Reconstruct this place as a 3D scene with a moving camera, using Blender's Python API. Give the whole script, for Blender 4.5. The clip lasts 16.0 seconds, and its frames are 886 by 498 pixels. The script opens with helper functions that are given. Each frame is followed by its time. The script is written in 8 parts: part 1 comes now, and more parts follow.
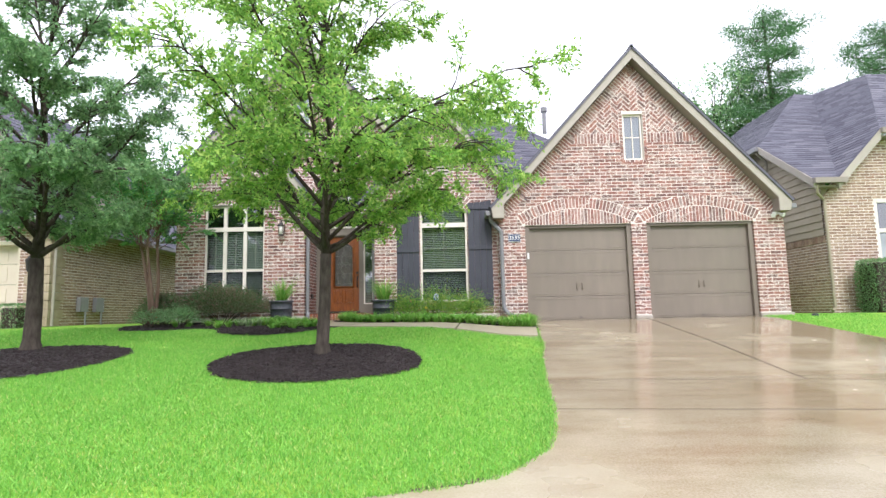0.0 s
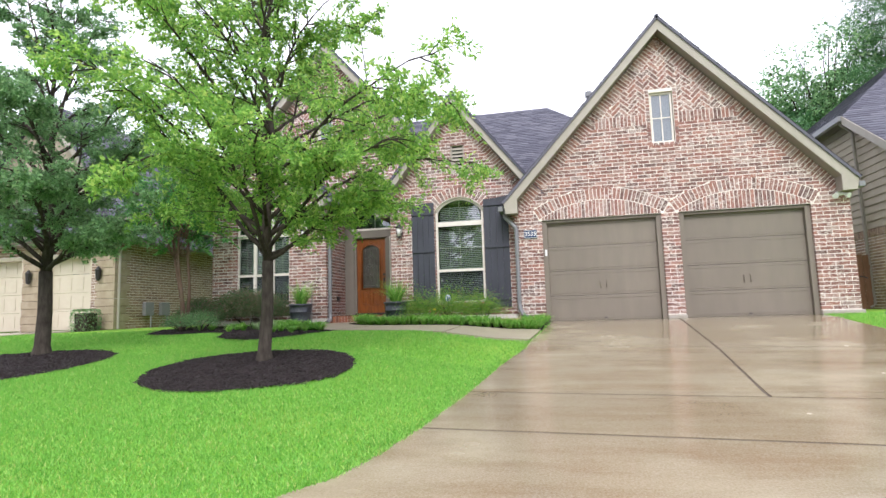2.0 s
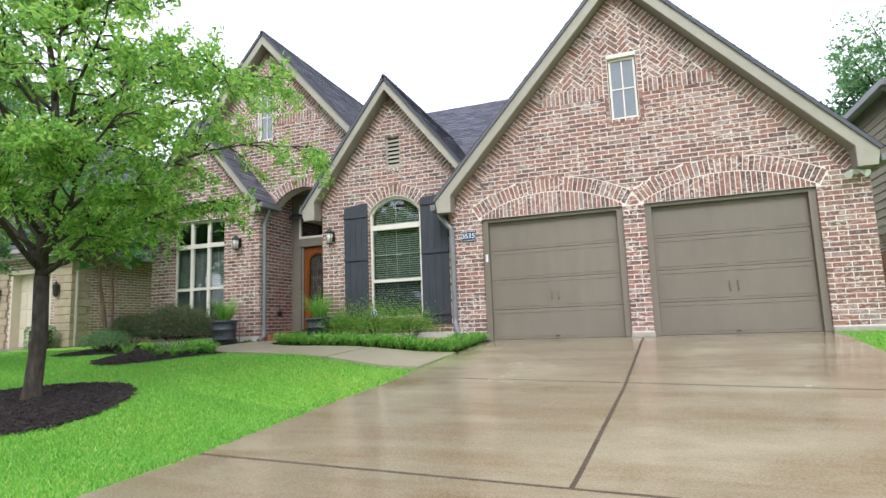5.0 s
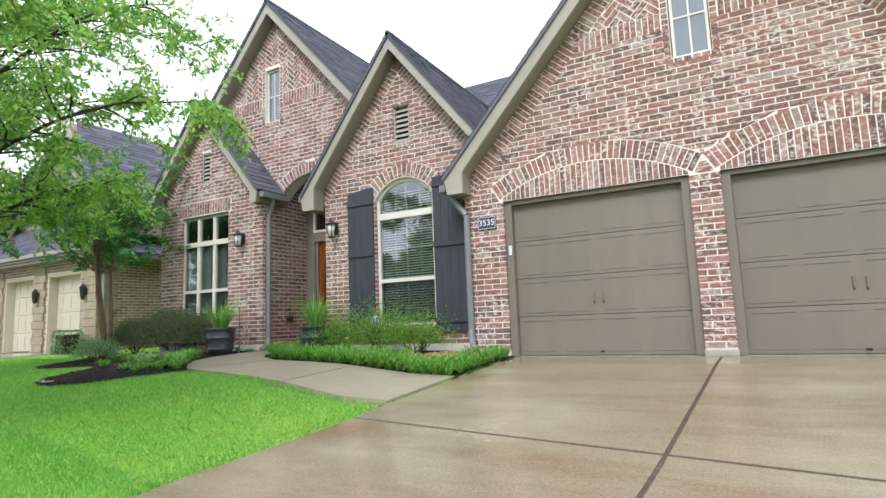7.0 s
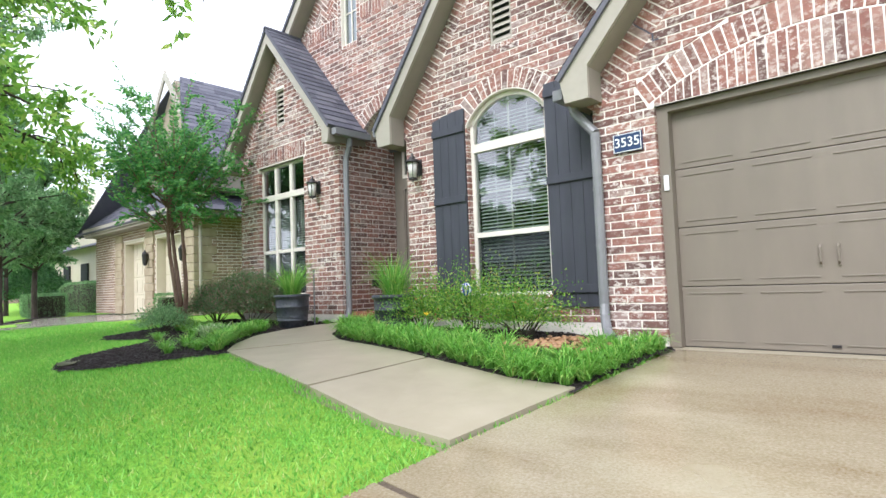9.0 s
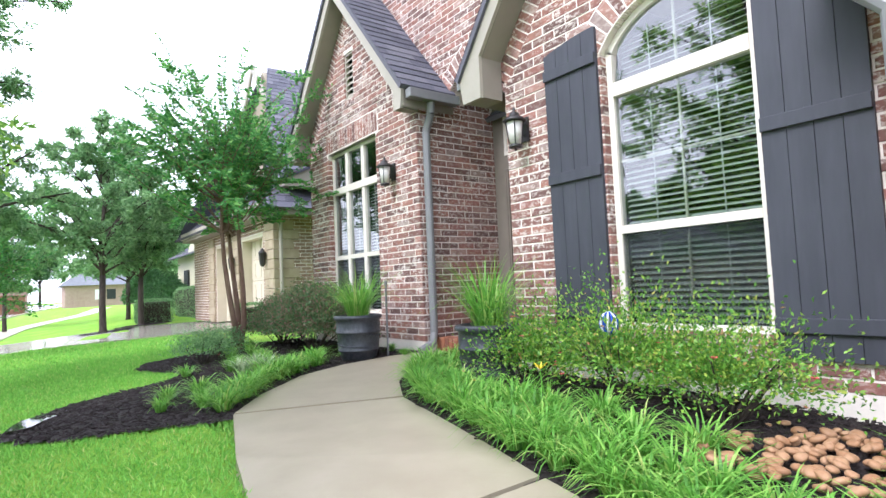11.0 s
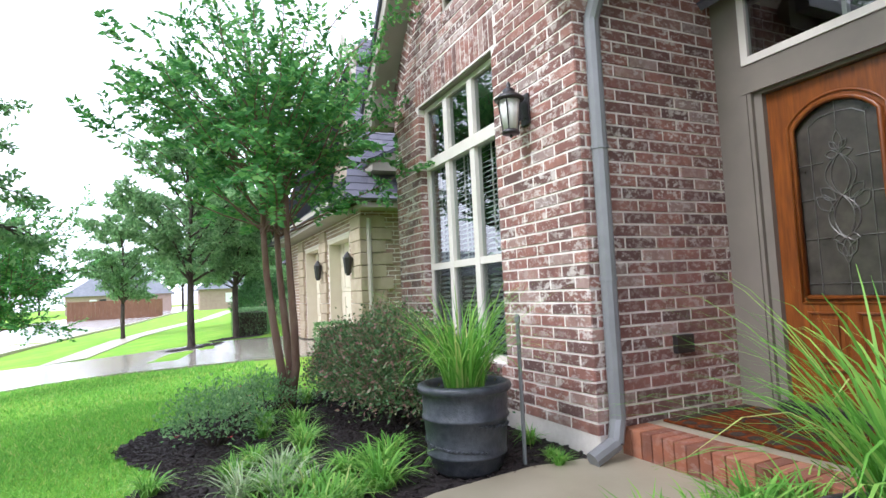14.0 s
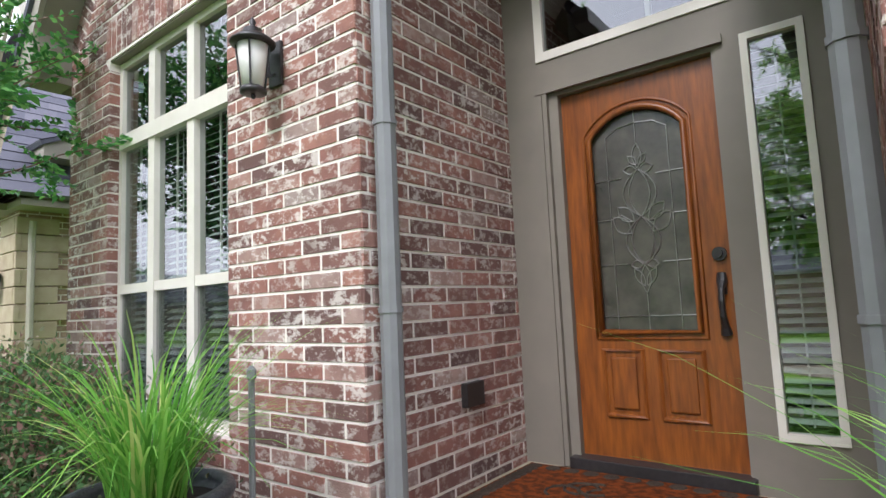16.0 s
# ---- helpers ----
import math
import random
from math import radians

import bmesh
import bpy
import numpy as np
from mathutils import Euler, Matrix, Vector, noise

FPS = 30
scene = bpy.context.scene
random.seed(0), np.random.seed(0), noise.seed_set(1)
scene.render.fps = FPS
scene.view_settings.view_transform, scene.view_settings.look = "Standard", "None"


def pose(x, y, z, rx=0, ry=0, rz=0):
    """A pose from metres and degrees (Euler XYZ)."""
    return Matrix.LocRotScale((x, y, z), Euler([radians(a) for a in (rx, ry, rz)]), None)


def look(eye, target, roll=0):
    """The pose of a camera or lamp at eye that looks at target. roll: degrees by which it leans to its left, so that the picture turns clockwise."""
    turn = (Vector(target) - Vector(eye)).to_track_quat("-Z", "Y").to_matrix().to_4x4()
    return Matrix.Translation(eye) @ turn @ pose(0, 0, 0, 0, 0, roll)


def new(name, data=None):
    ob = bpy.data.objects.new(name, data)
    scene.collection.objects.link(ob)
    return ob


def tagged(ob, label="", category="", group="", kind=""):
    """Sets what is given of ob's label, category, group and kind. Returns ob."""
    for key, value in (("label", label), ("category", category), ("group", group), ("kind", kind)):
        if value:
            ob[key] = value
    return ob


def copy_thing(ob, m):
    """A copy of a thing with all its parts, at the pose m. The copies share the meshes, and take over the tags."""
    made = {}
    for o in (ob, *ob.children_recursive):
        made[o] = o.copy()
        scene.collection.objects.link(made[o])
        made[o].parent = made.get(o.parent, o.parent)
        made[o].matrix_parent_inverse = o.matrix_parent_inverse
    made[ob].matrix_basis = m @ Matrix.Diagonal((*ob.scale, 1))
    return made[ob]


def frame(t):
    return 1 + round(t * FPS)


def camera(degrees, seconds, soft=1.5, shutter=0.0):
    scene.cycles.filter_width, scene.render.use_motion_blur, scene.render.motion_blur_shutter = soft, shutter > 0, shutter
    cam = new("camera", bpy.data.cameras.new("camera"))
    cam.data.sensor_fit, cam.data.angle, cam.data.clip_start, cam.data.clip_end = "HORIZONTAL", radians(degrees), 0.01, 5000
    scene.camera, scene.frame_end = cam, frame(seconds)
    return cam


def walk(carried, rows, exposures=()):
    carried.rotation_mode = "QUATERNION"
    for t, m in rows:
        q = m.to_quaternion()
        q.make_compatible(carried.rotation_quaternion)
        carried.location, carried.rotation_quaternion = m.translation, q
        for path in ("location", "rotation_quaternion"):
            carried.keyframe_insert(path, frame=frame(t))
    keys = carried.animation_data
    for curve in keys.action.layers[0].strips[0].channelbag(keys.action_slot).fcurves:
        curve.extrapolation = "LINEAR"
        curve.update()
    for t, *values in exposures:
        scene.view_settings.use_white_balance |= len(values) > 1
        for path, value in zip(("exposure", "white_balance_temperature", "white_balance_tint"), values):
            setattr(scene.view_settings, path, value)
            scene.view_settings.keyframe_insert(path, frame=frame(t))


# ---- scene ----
cam = camera(76.34, 16.0)
# seconds, eye, target, roll
ROWS = [
    (0, (0.110, 0.095, 1.489), (0.097, 2.082, 1.720), -1.21),
    (0.5, (0.687, 0.167, 1.488), (0.552, 2.149, 1.723), -1.39),
    (1, (1.270, 0.324, 1.506), (1.019, 2.295, 1.738), -1.50),
    (1.5, (1.787, 0.504, 1.539), (1.470, 2.465, 1.768), -1.67),
    (2, (2.321, 0.706, 1.555), (1.911, 2.650, 1.782), -1.80),
    (2.5, (2.841, 0.982, 1.557), (2.371, 2.913, 1.781), -1.88),
    (3, (3.324, 1.308, 1.565), (2.821, 3.231, 1.784), -1.85),
    (3.5, (3.743, 1.652, 1.582), (3.209, 3.568, 1.796), -1.90),
    (4, (4.177, 2.091, 1.569), (3.581, 3.986, 1.797), -1.96),
    (4.2, (4.294, 2.301, 1.573), (3.689, 4.193, 1.810), -2.01),
    (6.3, (5.022, 4.829, 1.773), (4.214, 6.636, 2.060), -2.07),
    (6.5, (5.039, 5.064, 1.781), (4.208, 6.862, 2.059), -2.11),
    (7, (4.965, 5.663, 1.837), (4.014, 7.405, 2.090), -2.22),
    (7.5, (4.797, 6.247, 1.851), (3.729, 7.926, 2.053), -2.19),
    (8, (4.577, 6.875, 1.900), (3.414, 8.496, 2.050), -2.13),
    (8.2, (4.449, 7.120, 1.896), (3.243, 8.709, 2.036), -2.01),
    (10.3, (2.758, 9.151, 2.125), (1.247, 10.455, 2.248), -2.59),
    (10.5, (2.578, 9.346, 2.133), (1.033, 10.610, 2.258), -2.47),
    (11, (2.151, 9.777, 2.172), (0.548, 10.966, 2.299), -2.52),
    (11.5, (1.746, 10.123, 2.186), (0.050, 11.175, 2.316), -2.66),
    (12, (1.294, 10.464, 2.201), (-0.456, 11.421, 2.338), -2.51),
    (12.5, (0.799, 10.760, 2.255), (-1.015, 11.591, 2.390), -2.92),
    (13, (0.286, 10.975, 2.293), (-1.537, 11.786, 2.437), -2.71),
    (13.5, (-0.205, 11.162, 2.359), (-2.028, 11.973, 2.501), -2.79),
    (14, (-0.658, 11.323, 2.405), (-2.463, 12.172, 2.553), -2.71),
    (14.5, (-1.047, 11.491, 2.420), (-2.770, 12.494, 2.578), -2.61),
    (15, (-1.348, 11.639, 2.418), (-2.932, 12.847, 2.593), -2.54),
    (15.5, (-1.541, 11.764, 2.419), (-2.911, 13.208, 2.616), -2.54),
    (16, (-1.655, 11.904, 2.434), (-2.869, 13.480, 2.636), -2.58),
]
EXPOSURES = [(0.0, 1.33, 6150, 18), (1.5, 1.2, 6150, 18), (4.0, 0.98, 6050, 14), (6.5, 0.97, 6000, 12), (8.0, 1.22, 6000, 12), (10.5, 1.64, 5850, 17), (12.0, 1.74, 5800, 18), (14.0, 1.55, 5800, 17), (15.0, 1.22, 5850, 16), (16.0, 1.5, 5950, 16)]
walk(cam, [(t, look(eye, target, roll)) for t, eye, target, roll in ROWS], EXPOSURES)

# ---- light: bright overcast sky, soft sun ----
world = bpy.data.worlds.new("sky")
scene.world = world
world.use_nodes = True
wt = world.node_tree
wt.nodes.clear()
w_out = wt.nodes.new("ShaderNodeOutputWorld")
w_bg = wt.nodes.new("ShaderNodeBackground")
w_sky = wt.nodes.new("ShaderNodeTexSky")
w_sky.sky_type, w_sky.sun_disc = "NISHITA", False
w_sky.sun_elevation, w_sky.sun_rotation = radians(46), radians(170)
w_co = wt.nodes.new("ShaderNodeTexCoord")
w_noise = wt.nodes.new("ShaderNodeTexNoise")
w_noise.inputs["Scale"].default_value, w_noise.inputs["Detail"].default_value = 2.2, 6
w_ramp = wt.nodes.new("ShaderNodeMapRange")
w_ramp.inputs["From Min"].default_value, w_ramp.inputs["From Max"].default_value = 0.30, 0.50
w_ramp.inputs["To Min"].default_value, w_ramp.inputs["To Max"].default_value = 0.72, 1.0
w_mix = wt.nodes.new("ShaderNodeMix")
w_mix.data_type = "RGBA"
w_mix.inputs[7].default_value = (8.6, 8.9, 9.3, 1)
wt.links.new(w_co.outputs["Generated"], w_noise.inputs["Vector"])
wt.links.new(w_noise.outputs["Fac"], w_ramp.inputs["Value"])
wt.links.new(w_ramp.outputs["Result"], w_mix.inputs[0])
wt.links.new(w_sky.outputs["Color"], w_mix.inputs[6])
wt.links.new(w_mix.outputs[2], w_bg.inputs["Color"])
w_bg.inputs["Strength"].default_value = 0.1
wt.links.new(w_bg.outputs["Background"], w_out.inputs["Surface"])

sun = new("sun", bpy.data.lights.new("sun", "SUN"))
sun.data.energy, sun.data.angle, sun.data.color = 1.2, radians(22), (1.0, 0.97, 0.92)
sun.matrix_world = look((4, -14, 23), (0, 8, 0))


# ---- materials ----
def mat_base(name, rough=0.7, spec=0.4, metal=0.0):
    m = bpy.data.materials.new(name)
    m.use_nodes = True
    nt = m.node_tree
    b = nt.nodes["Principled BSDF"]
    b.inputs["Roughness"].default_value = rough
    b.inputs["Specular IOR Level"].default_value = spec
    b.inputs["Metallic"].default_value = metal
    return m, nt, b


def noise_of(nt, scale, detail=4.0, vec=None, stretch=None, rough=0.55):
    """A noise over world position, in metres."""
    n = nt.nodes.new("ShaderNodeTexNoise")
    n.inputs["Scale"].default_value, n.inputs["Detail"].default_value = scale, detail
    n.inputs["Roughness"].default_value = rough
    if vec is None:
        vec = nt.nodes.new("ShaderNodeNewGeometry").outputs["Position"]
    if stretch:
        mp = nt.nodes.new("ShaderNodeMapping")
        mp.inputs["Scale"].default_value = stretch
        nt.links.new(vec, mp.inputs["Vector"])
        vec = mp.outputs["Vector"]
    nt.links.new(vec, n.inputs["Vector"])
    return n.outputs["Fac"]


def ramp_of(nt, fac, stops, mode="LINEAR"):
    r = nt.nodes.new("ShaderNodeValToRGB")
    r.color_ramp.interpolation = mode
    els = r.color_ramp.elements
    while len(els) < len(stops):
        els.new(0.5)
    for e, (p, c) in zip(els, stops):
        e.position, e.color = p, (*c, 1)
    nt.links.new(fac, r.inputs[0])
    return r.outputs[0]


def range_of(nt, fac, a, b, c, d):
    r = nt.nodes.new("ShaderNodeMapRange")
    for k, v in zip(("From Min", "From Max", "To Min", "To Max"), (a, b, c, d)):
        r.inputs[k].default_value = v
    nt.links.new(fac, r.inputs["Value"])
    return r.outputs[0]


def mix_of(nt, fac, a, b, mode="MIX"):
    m = nt.nodes.new("ShaderNodeMix")
    m.data_type, m.blend_type = "RGBA", mode
    for k, v in ((0, fac), (6, a), (7, b)):
        if isinstance(v, (int, float)):
            m.inputs[k].default_value = v
        elif isinstance(v, tuple):
            m.inputs[k].default_value = (*v, 1)
        else:
            nt.links.new(v, m.inputs[k])
    return m.outputs[2]


def bump_of(nt, b, height, strength=0.3, dist=0.01):
    n = nt.nodes.new("ShaderNodeBump")
    n.inputs["Strength"].default_value, n.inputs["Distance"].default_value = strength, dist
    nt.links.new(height, n.inputs["Height"])
    nt.links.new(n.outputs["Normal"], b.inputs["Normal"])


def random_of(nt, island):
    if island:
        return nt.nodes.new("ShaderNodeNewGeometry").outputs["Random Per Island"]
    return nt.nodes.new("ShaderNodeObjectInfo").outputs["Random"]


def brick_material(name, stops, island, white=0.8):
    m, nt, b = mat_base(name, 0.85, 0.25)
    base = ramp_of(nt, random_of(nt, island), stops)
    blotch = noise_of(nt, 9, 5)
    base = mix_of(nt, range_of(nt, blotch, 0.35, 0.7, 0.0, 0.55), base, (0.13, 0.07, 0.06))
    chalk = noise_of(nt, 17, 6, stretch=(1, 1, 1.6), rough=0.7)
    big = noise_of(nt, 2.3, 2)
    chalk_mask = mix_of(nt, 1.0, range_of(nt, chalk, 0.505, 0.575, 0, 1), range_of(nt, big, 0.40, 0.62, 0.25, 1), "MULTIPLY")
    base = mix_of(nt, mix_of(nt, 1.0, chalk_mask, (white, white, white), "MULTIPLY"), base, (0.70, 0.63, 0.57))
    nt.links.new(base, b.inputs["Base Color"])
    bump_of(nt, b, noise_of(nt, 90, 5), 0.5, 0.006)
    return m


RED = [(0.0, (0.13, 0.078, 0.07)), (0.2, (0.195, 0.103, 0.086)), (0.4, (0.255, 0.12, 0.097)), (0.62, (0.315, 0.145, 0.115)), (0.8, (0.37, 0.18, 0.138)), (0.92, (0.40, 0.265, 0.225)), (1.0, (0.33, 0.255, 0.23))]
TAN = [(0.0, (0.25, 0.165, 0.115)), (0.4, (0.37, 0.26, 0.18)), (0.8, (0.43, 0.32, 0.23)), (1.0, (0.32, 0.19, 0.135))]
M_brick = brick_material("red_brick", RED, False)
M_brick_j = brick_material("red_brick_joined", RED, True)
M_tan = brick_material("tan_brick", TAN, True, 0.2)


def grained(name, c1, c2, scale=12, rough=0.8, bump=0.3, spec=0.3, stretch=None, bscale=80):
    m, nt, b = mat_base(name, rough, spec)
    f = noise_of(nt, scale, 5, stretch=stretch)
    g = noise_of(nt, scale * 0.09, 3)
    c = mix_of(nt, range_of(nt, f, 0.3, 0.7, 0, 1), c1, c2)
    c = mix_of(nt, range_of(nt, g, 0.35, 0.65, 0, 0.35), c, tuple(x * 0.72 for x in c1))
    nt.links.new(c, b.inputs["Base Color"])
    bump_of(nt, b, noise_of(nt, bscale, 5, stretch=stretch), bump, 0.006)
    return m


M_mortar = grained("mortar", (0.78, 0.71, 0.64), (0.88, 0.81, 0.74), 30, 0.95)
M_taupe = grained("taupe_trim_paint", (0.205, 0.18, 0.148), (0.235, 0.205, 0.168), 6, 0.5, 0.08)
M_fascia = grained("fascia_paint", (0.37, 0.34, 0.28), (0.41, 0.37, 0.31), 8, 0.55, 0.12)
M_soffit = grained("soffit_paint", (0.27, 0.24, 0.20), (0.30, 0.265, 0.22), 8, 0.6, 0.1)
M_garage = grained("garage_door_paint", (0.20, 0.17, 0.135), (0.228, 0.193, 0.152), 5, 0.45, 0.15, 0.4, (1, 1, 0.25))
M_cream = grained("cream_window_paint", (0.72, 0.67, 0.585), (0.77, 0.72, 0.64), 7, 0.45, 0.05, 0.4)
M_shutter = grained("charcoal_shutter_paint", (0.045, 0.047, 0.06), (0.06, 0.062, 0.078), 14, 0.5, 0.25, 0.4, (1, 1, 0.15))
M_gutter = grained("grey_gutter_metal", (0.19, 0.19, 0.195), (0.23, 0.23, 0.235), 9, 0.4, 0.1, 0.5)
M_foundation = grained("foundation_concrete", (0.36, 0.32, 0.27), (0.46, 0.42, 0.36), 14, 0.9, 0.4)
M_black = grained("black_lantern_metal", (0.02, 0.018, 0.018), (0.035, 0.03, 0.03), 30, 0.4, 0.2, 0.5)
M_iron = M_black
M_white = grained("white_blind_slats", (0.72, 0.73, 0.72), (0.8, 0.8, 0.78), 9, 0.5, 0.02)
# near-black: shade inside rooms, vents and far windows put into the colour
M_indoor_shade = grained("indoor_shade_black", (0.03, 0.035, 0.035), (0.045, 0.05, 0.05), 3, 0.9, 0.0)
M_tanwall = grained("tan_siding", (0.34, 0.29, 0.21), (0.38, 0.33, 0.25), 6, 0.7, 0.1)
M_beige = grained("beige_garage_paint", (0.62, 0.55, 0.42), (0.66, 0.60, 0.47), 5, 0.5, 0.06)
M_fence = grained("fence_wood", (0.17, 0.085, 0.05), (0.25, 0.13, 0.08), 18, 0.8, 0.4, 0.2, (1, 1, 0.12))
M_bark = grained("bark", (0.038, 0.030, 0.024), (0.10, 0.083, 0.068), 22, 0.95, 1.0, 0.2, (1, 1, 0.3), 40)
M_bark_smooth = grained("crape_bark", (0.16, 0.085, 0.06), (0.26, 0.17, 0.13), 16, 0.7, 0.4, 0.3, (1, 1, 0.25), 40)
M_mulch = grained("black_mulch", (0.012, 0.009, 0.009), (0.05, 0.036, 0.034), 60, 0.85, 1.0, 0.35, None, 55)
M_joint = grained("old_expansion_joint", (0.07, 0.05, 0.035), (0.13, 0.10, 0.07), 30, 0.9, 0.6)
M_pot = grained("glazed_dark_pot", (0.025, 0.03, 0.04), (0.075, 0.08, 0.095), 26, 0.35, 0.5, 0.5)
M_river = grained("river_stone", (0.30, 0.15, 0.07), (0.45, 0.28, 0.16), 12, 0.5, 0.2)
M_asphalt = grained("wet_street", (0.42, 0.41, 0.40), (0.5, 0.49, 0.47), 8, 0.16, 0.12, 0.5)


def shingle_material():
    m, nt, b = mat_base("asphalt_shingles", 0.9, 0.2)
    c = ramp_of(nt, random_of(nt, True), [(0, (0.055, 0.056, 0.075)), (0.5, (0.095, 0.095, 0.12)), (1, (0.14, 0.135, 0.16))])
    c = mix_of(nt, range_of(nt, noise_of(nt, 160, 2), 0.35, 0.75, 0, 0.5), c, (0.20, 0.195, 0.22))
    nt.links.new(c, b.inputs["Base Color"])
    bump_of(nt, b, noise_of(nt, 200, 3), 0.5, 0.004)
    return m


M_shingle = shingle_material()


def concrete_material():
    m, nt, b = mat_base("wet_concrete", 0.5, 0.5)
    big = noise_of(nt, 0.55, 4)
    mid = noise_of(nt, 2.6, 5, stretch=(0.5, 1.2, 1))
    fine = noise_of(nt, 70, 4)
    c = mix_of(nt, range_of(nt, mid, 0.3, 0.7, 0, 1), (0.365, 0.325, 0.215), (0.275, 0.222, 0.122))
    place = nt.nodes.new("ShaderNodeSeparateXYZ")
    nt.links.new(nt.nodes.new("ShaderNodeNewGeometry").outputs["Position"], place.inputs[0])
    damp = nt.nodes.new("ShaderNodeMath")
    damp.operation = "ADD"
    nt.links.new(big, damp.inputs[0])
    nt.links.new(range_of(nt, place.outputs["Y"], 1.5, 5.5, -0.06, 0.11), damp.inputs[1])
    big = damp.outputs[0]
    wet = range_of(nt, big, 0.40, 0.66, 0, 1)
    streak = noise_of(nt, 1.1, 6, stretch=(0.35, 1.6, 1), rough=0.65)
    c = mix_of(nt, mix_of(nt, 1.0, wet, (0.70, 0.70, 0.70), "MULTIPLY"), c, (0.185, 0.135, 0.068))
    c = mix_of(nt, mix_of(nt, 1.0, range_of(nt, streak, 0.46, 0.62, 0, 0.85), wet, "MULTIPLY"), c, (0.165, 0.105, 0.036))
    c = mix_of(nt, range_of(nt, fine, 0.3, 0.8, 0, 0.3), c, (0.62, 0.56, 0.48))
    nt.links.new(c, b.inputs["Base Color"])
    nt.links.new(range_of(nt, big, 0.38, 0.58, 0.42, 0.09), b.inputs["Roughness"])
    bump_of(nt, b, noise_of(nt, 120, 4), 0.12, 0.003)
    return m


M_concrete = concrete_material()
M_wet_walk = grained("wet_shining_concrete", (0.40, 0.37, 0.31), (0.32, 0.29, 0.24), 3, 0.14, 0.06, 0.5)
M_walk = grained("damp_walk_concrete", (0.40, 0.35, 0.255), (0.325, 0.28, 0.195), 3, 0.38, 0.15, 0.5)


def grass_soil_material():
    m, nt, b = mat_base("lawn_turf", 0.9, 0.15)
    c = mix_of(nt, range_of(nt, noise_of(nt, 30, 6), 0.3, 0.7, 0, 1), (0.11, 0.29, 0.03), (0.27, 0.52, 0.06))
    c = mix_of(nt, range_of(nt, noise_of(nt, 0.9, 4), 0.44, 0.66, 0, 0.6), c, (0.34, 0.46, 0.07))
    nt.links.new(c, b.inputs["Base Color"])
    bump_of(nt, b, noise_of(nt, 60, 6), 1.0, 0.03)
    return m


M_lawn = grass_soil_material()


def leaf_material(name, stops, spec=0.35, trans=0.35):
    m, nt, b = mat_base(name, 0.45, spec)
    c = ramp_of(nt, random_of(nt, True), stops)
    nt.links.new(c, b.inputs["Base Color"])
    t = nt.nodes.new("ShaderNodeBsdfTranslucent")
    nt.links.new(c, t.inputs["Color"])
    mx = nt.nodes.new("ShaderNodeMixShader")
    mx.inputs[0].default_value = trans
    out = nt.nodes["Material Output"]
    nt.links.new(b.outputs[0], mx.inputs[1])
    nt.links.new(t.outputs[0], mx.inputs[2])
    nt.links.new(mx.outputs[0], out.inputs["Surface"])
    return m


M_leaf = leaf_material("oak_leaf", [(0, (0.15, 0.33, 0.07)), (0.45, (0.27, 0.52, 0.10)), (0.8, (0.42, 0.66, 0.14)), (1, (0.60, 0.74, 0.20))], 0.3, 0.55)
M_leaf_dark = leaf_material("dark_oak_leaf", [(0, (0.13, 0.26, 0.11)), (0.6, (0.22, 0.41, 0.17)), (1, (0.36, 0.54, 0.25))], 0.3, 0.5)
M_crape = leaf_material("crape_leaf", [(0, (0.06, 0.21, 0.06)), (0.6, (0.12, 0.35, 0.09)), (1, (0.25, 0.50, 0.13))], 0.35, 0.45)
M_far_leaf = leaf_material("far_leaf", [(0, (0.05, 0.13, 0.05)), (0.6, (0.08, 0.20, 0.07)), (1, (0.13, 0.28, 0.10))])
M_blade = leaf_material("grass_blade", [(0, (0.14, 0.38, 0.055)), (0.6, (0.24, 0.55, 0.09)), (0.9, (0.36, 0.64, 0.13)), (1, (0.58, 0.60, 0.22))], 0.25, 0.35)
M_liriope = leaf_material("liriope_blade", [(0, (0.10, 0.28, 0.04)), (0.5, (0.19, 0.46, 0.07)), (0.85, (0.34, 0.60, 0.12)), (1, (0.55, 0.62, 0.20))], 0.35, 0.4)
M_azalea = leaf_material("azalea_leaf", [(0, (0.07, 0.20, 0.03)), (0.5, (0.16, 0.38, 0.05)), (0.88, (0.34, 0.54, 0.08)), (0.96, (0.48, 0.56, 0.10)), (1, (0.50, 0.24, 0.12))])
M_purple = leaf_material("loropetalum_leaf", [(0, (0.06, 0.13, 0.05)), (0.5, (0.12, 0.22, 0.08)), (0.8, (0.22, 0.18, 0.11)), (1, (0.36, 0.18, 0.17))], 0.3, 0.25)
M_daylily = M_liriope


def glass_material():
    m, nt, b = mat_base("window_glass", 0.03, 0.9)
    b.inputs["Base Color"].default_value = (0.75, 0.88, 0.84, 1)
    b.inputs["Transmission Weight"].default_value = 0.0
    g = nt.nodes.new("ShaderNodeBsdfGlossy")
    g.inputs["Roughness"].default_value = 0.015
    t = nt.nodes.new("ShaderNodeBsdfTransparent")
    t.inputs["Color"].default_value = (0.50, 0.64, 0.58, 1)
    f = nt.nodes.new("ShaderNodeFresnel")
    f.inputs["IOR"].default_value = 2.9
    mx = nt.nodes.new("ShaderNodeMixShader")
    nt.links.new(f.outputs[0], mx.inputs[0])
    nt.links.new(t.outputs[0], mx.inputs[1])
    nt.links.new(g.outputs[0], mx.inputs[2])
    nt.links.new(mx.outputs[0], nt.nodes["Material Output"].inputs["Surface"])
    return m


M_glass = glass_material()


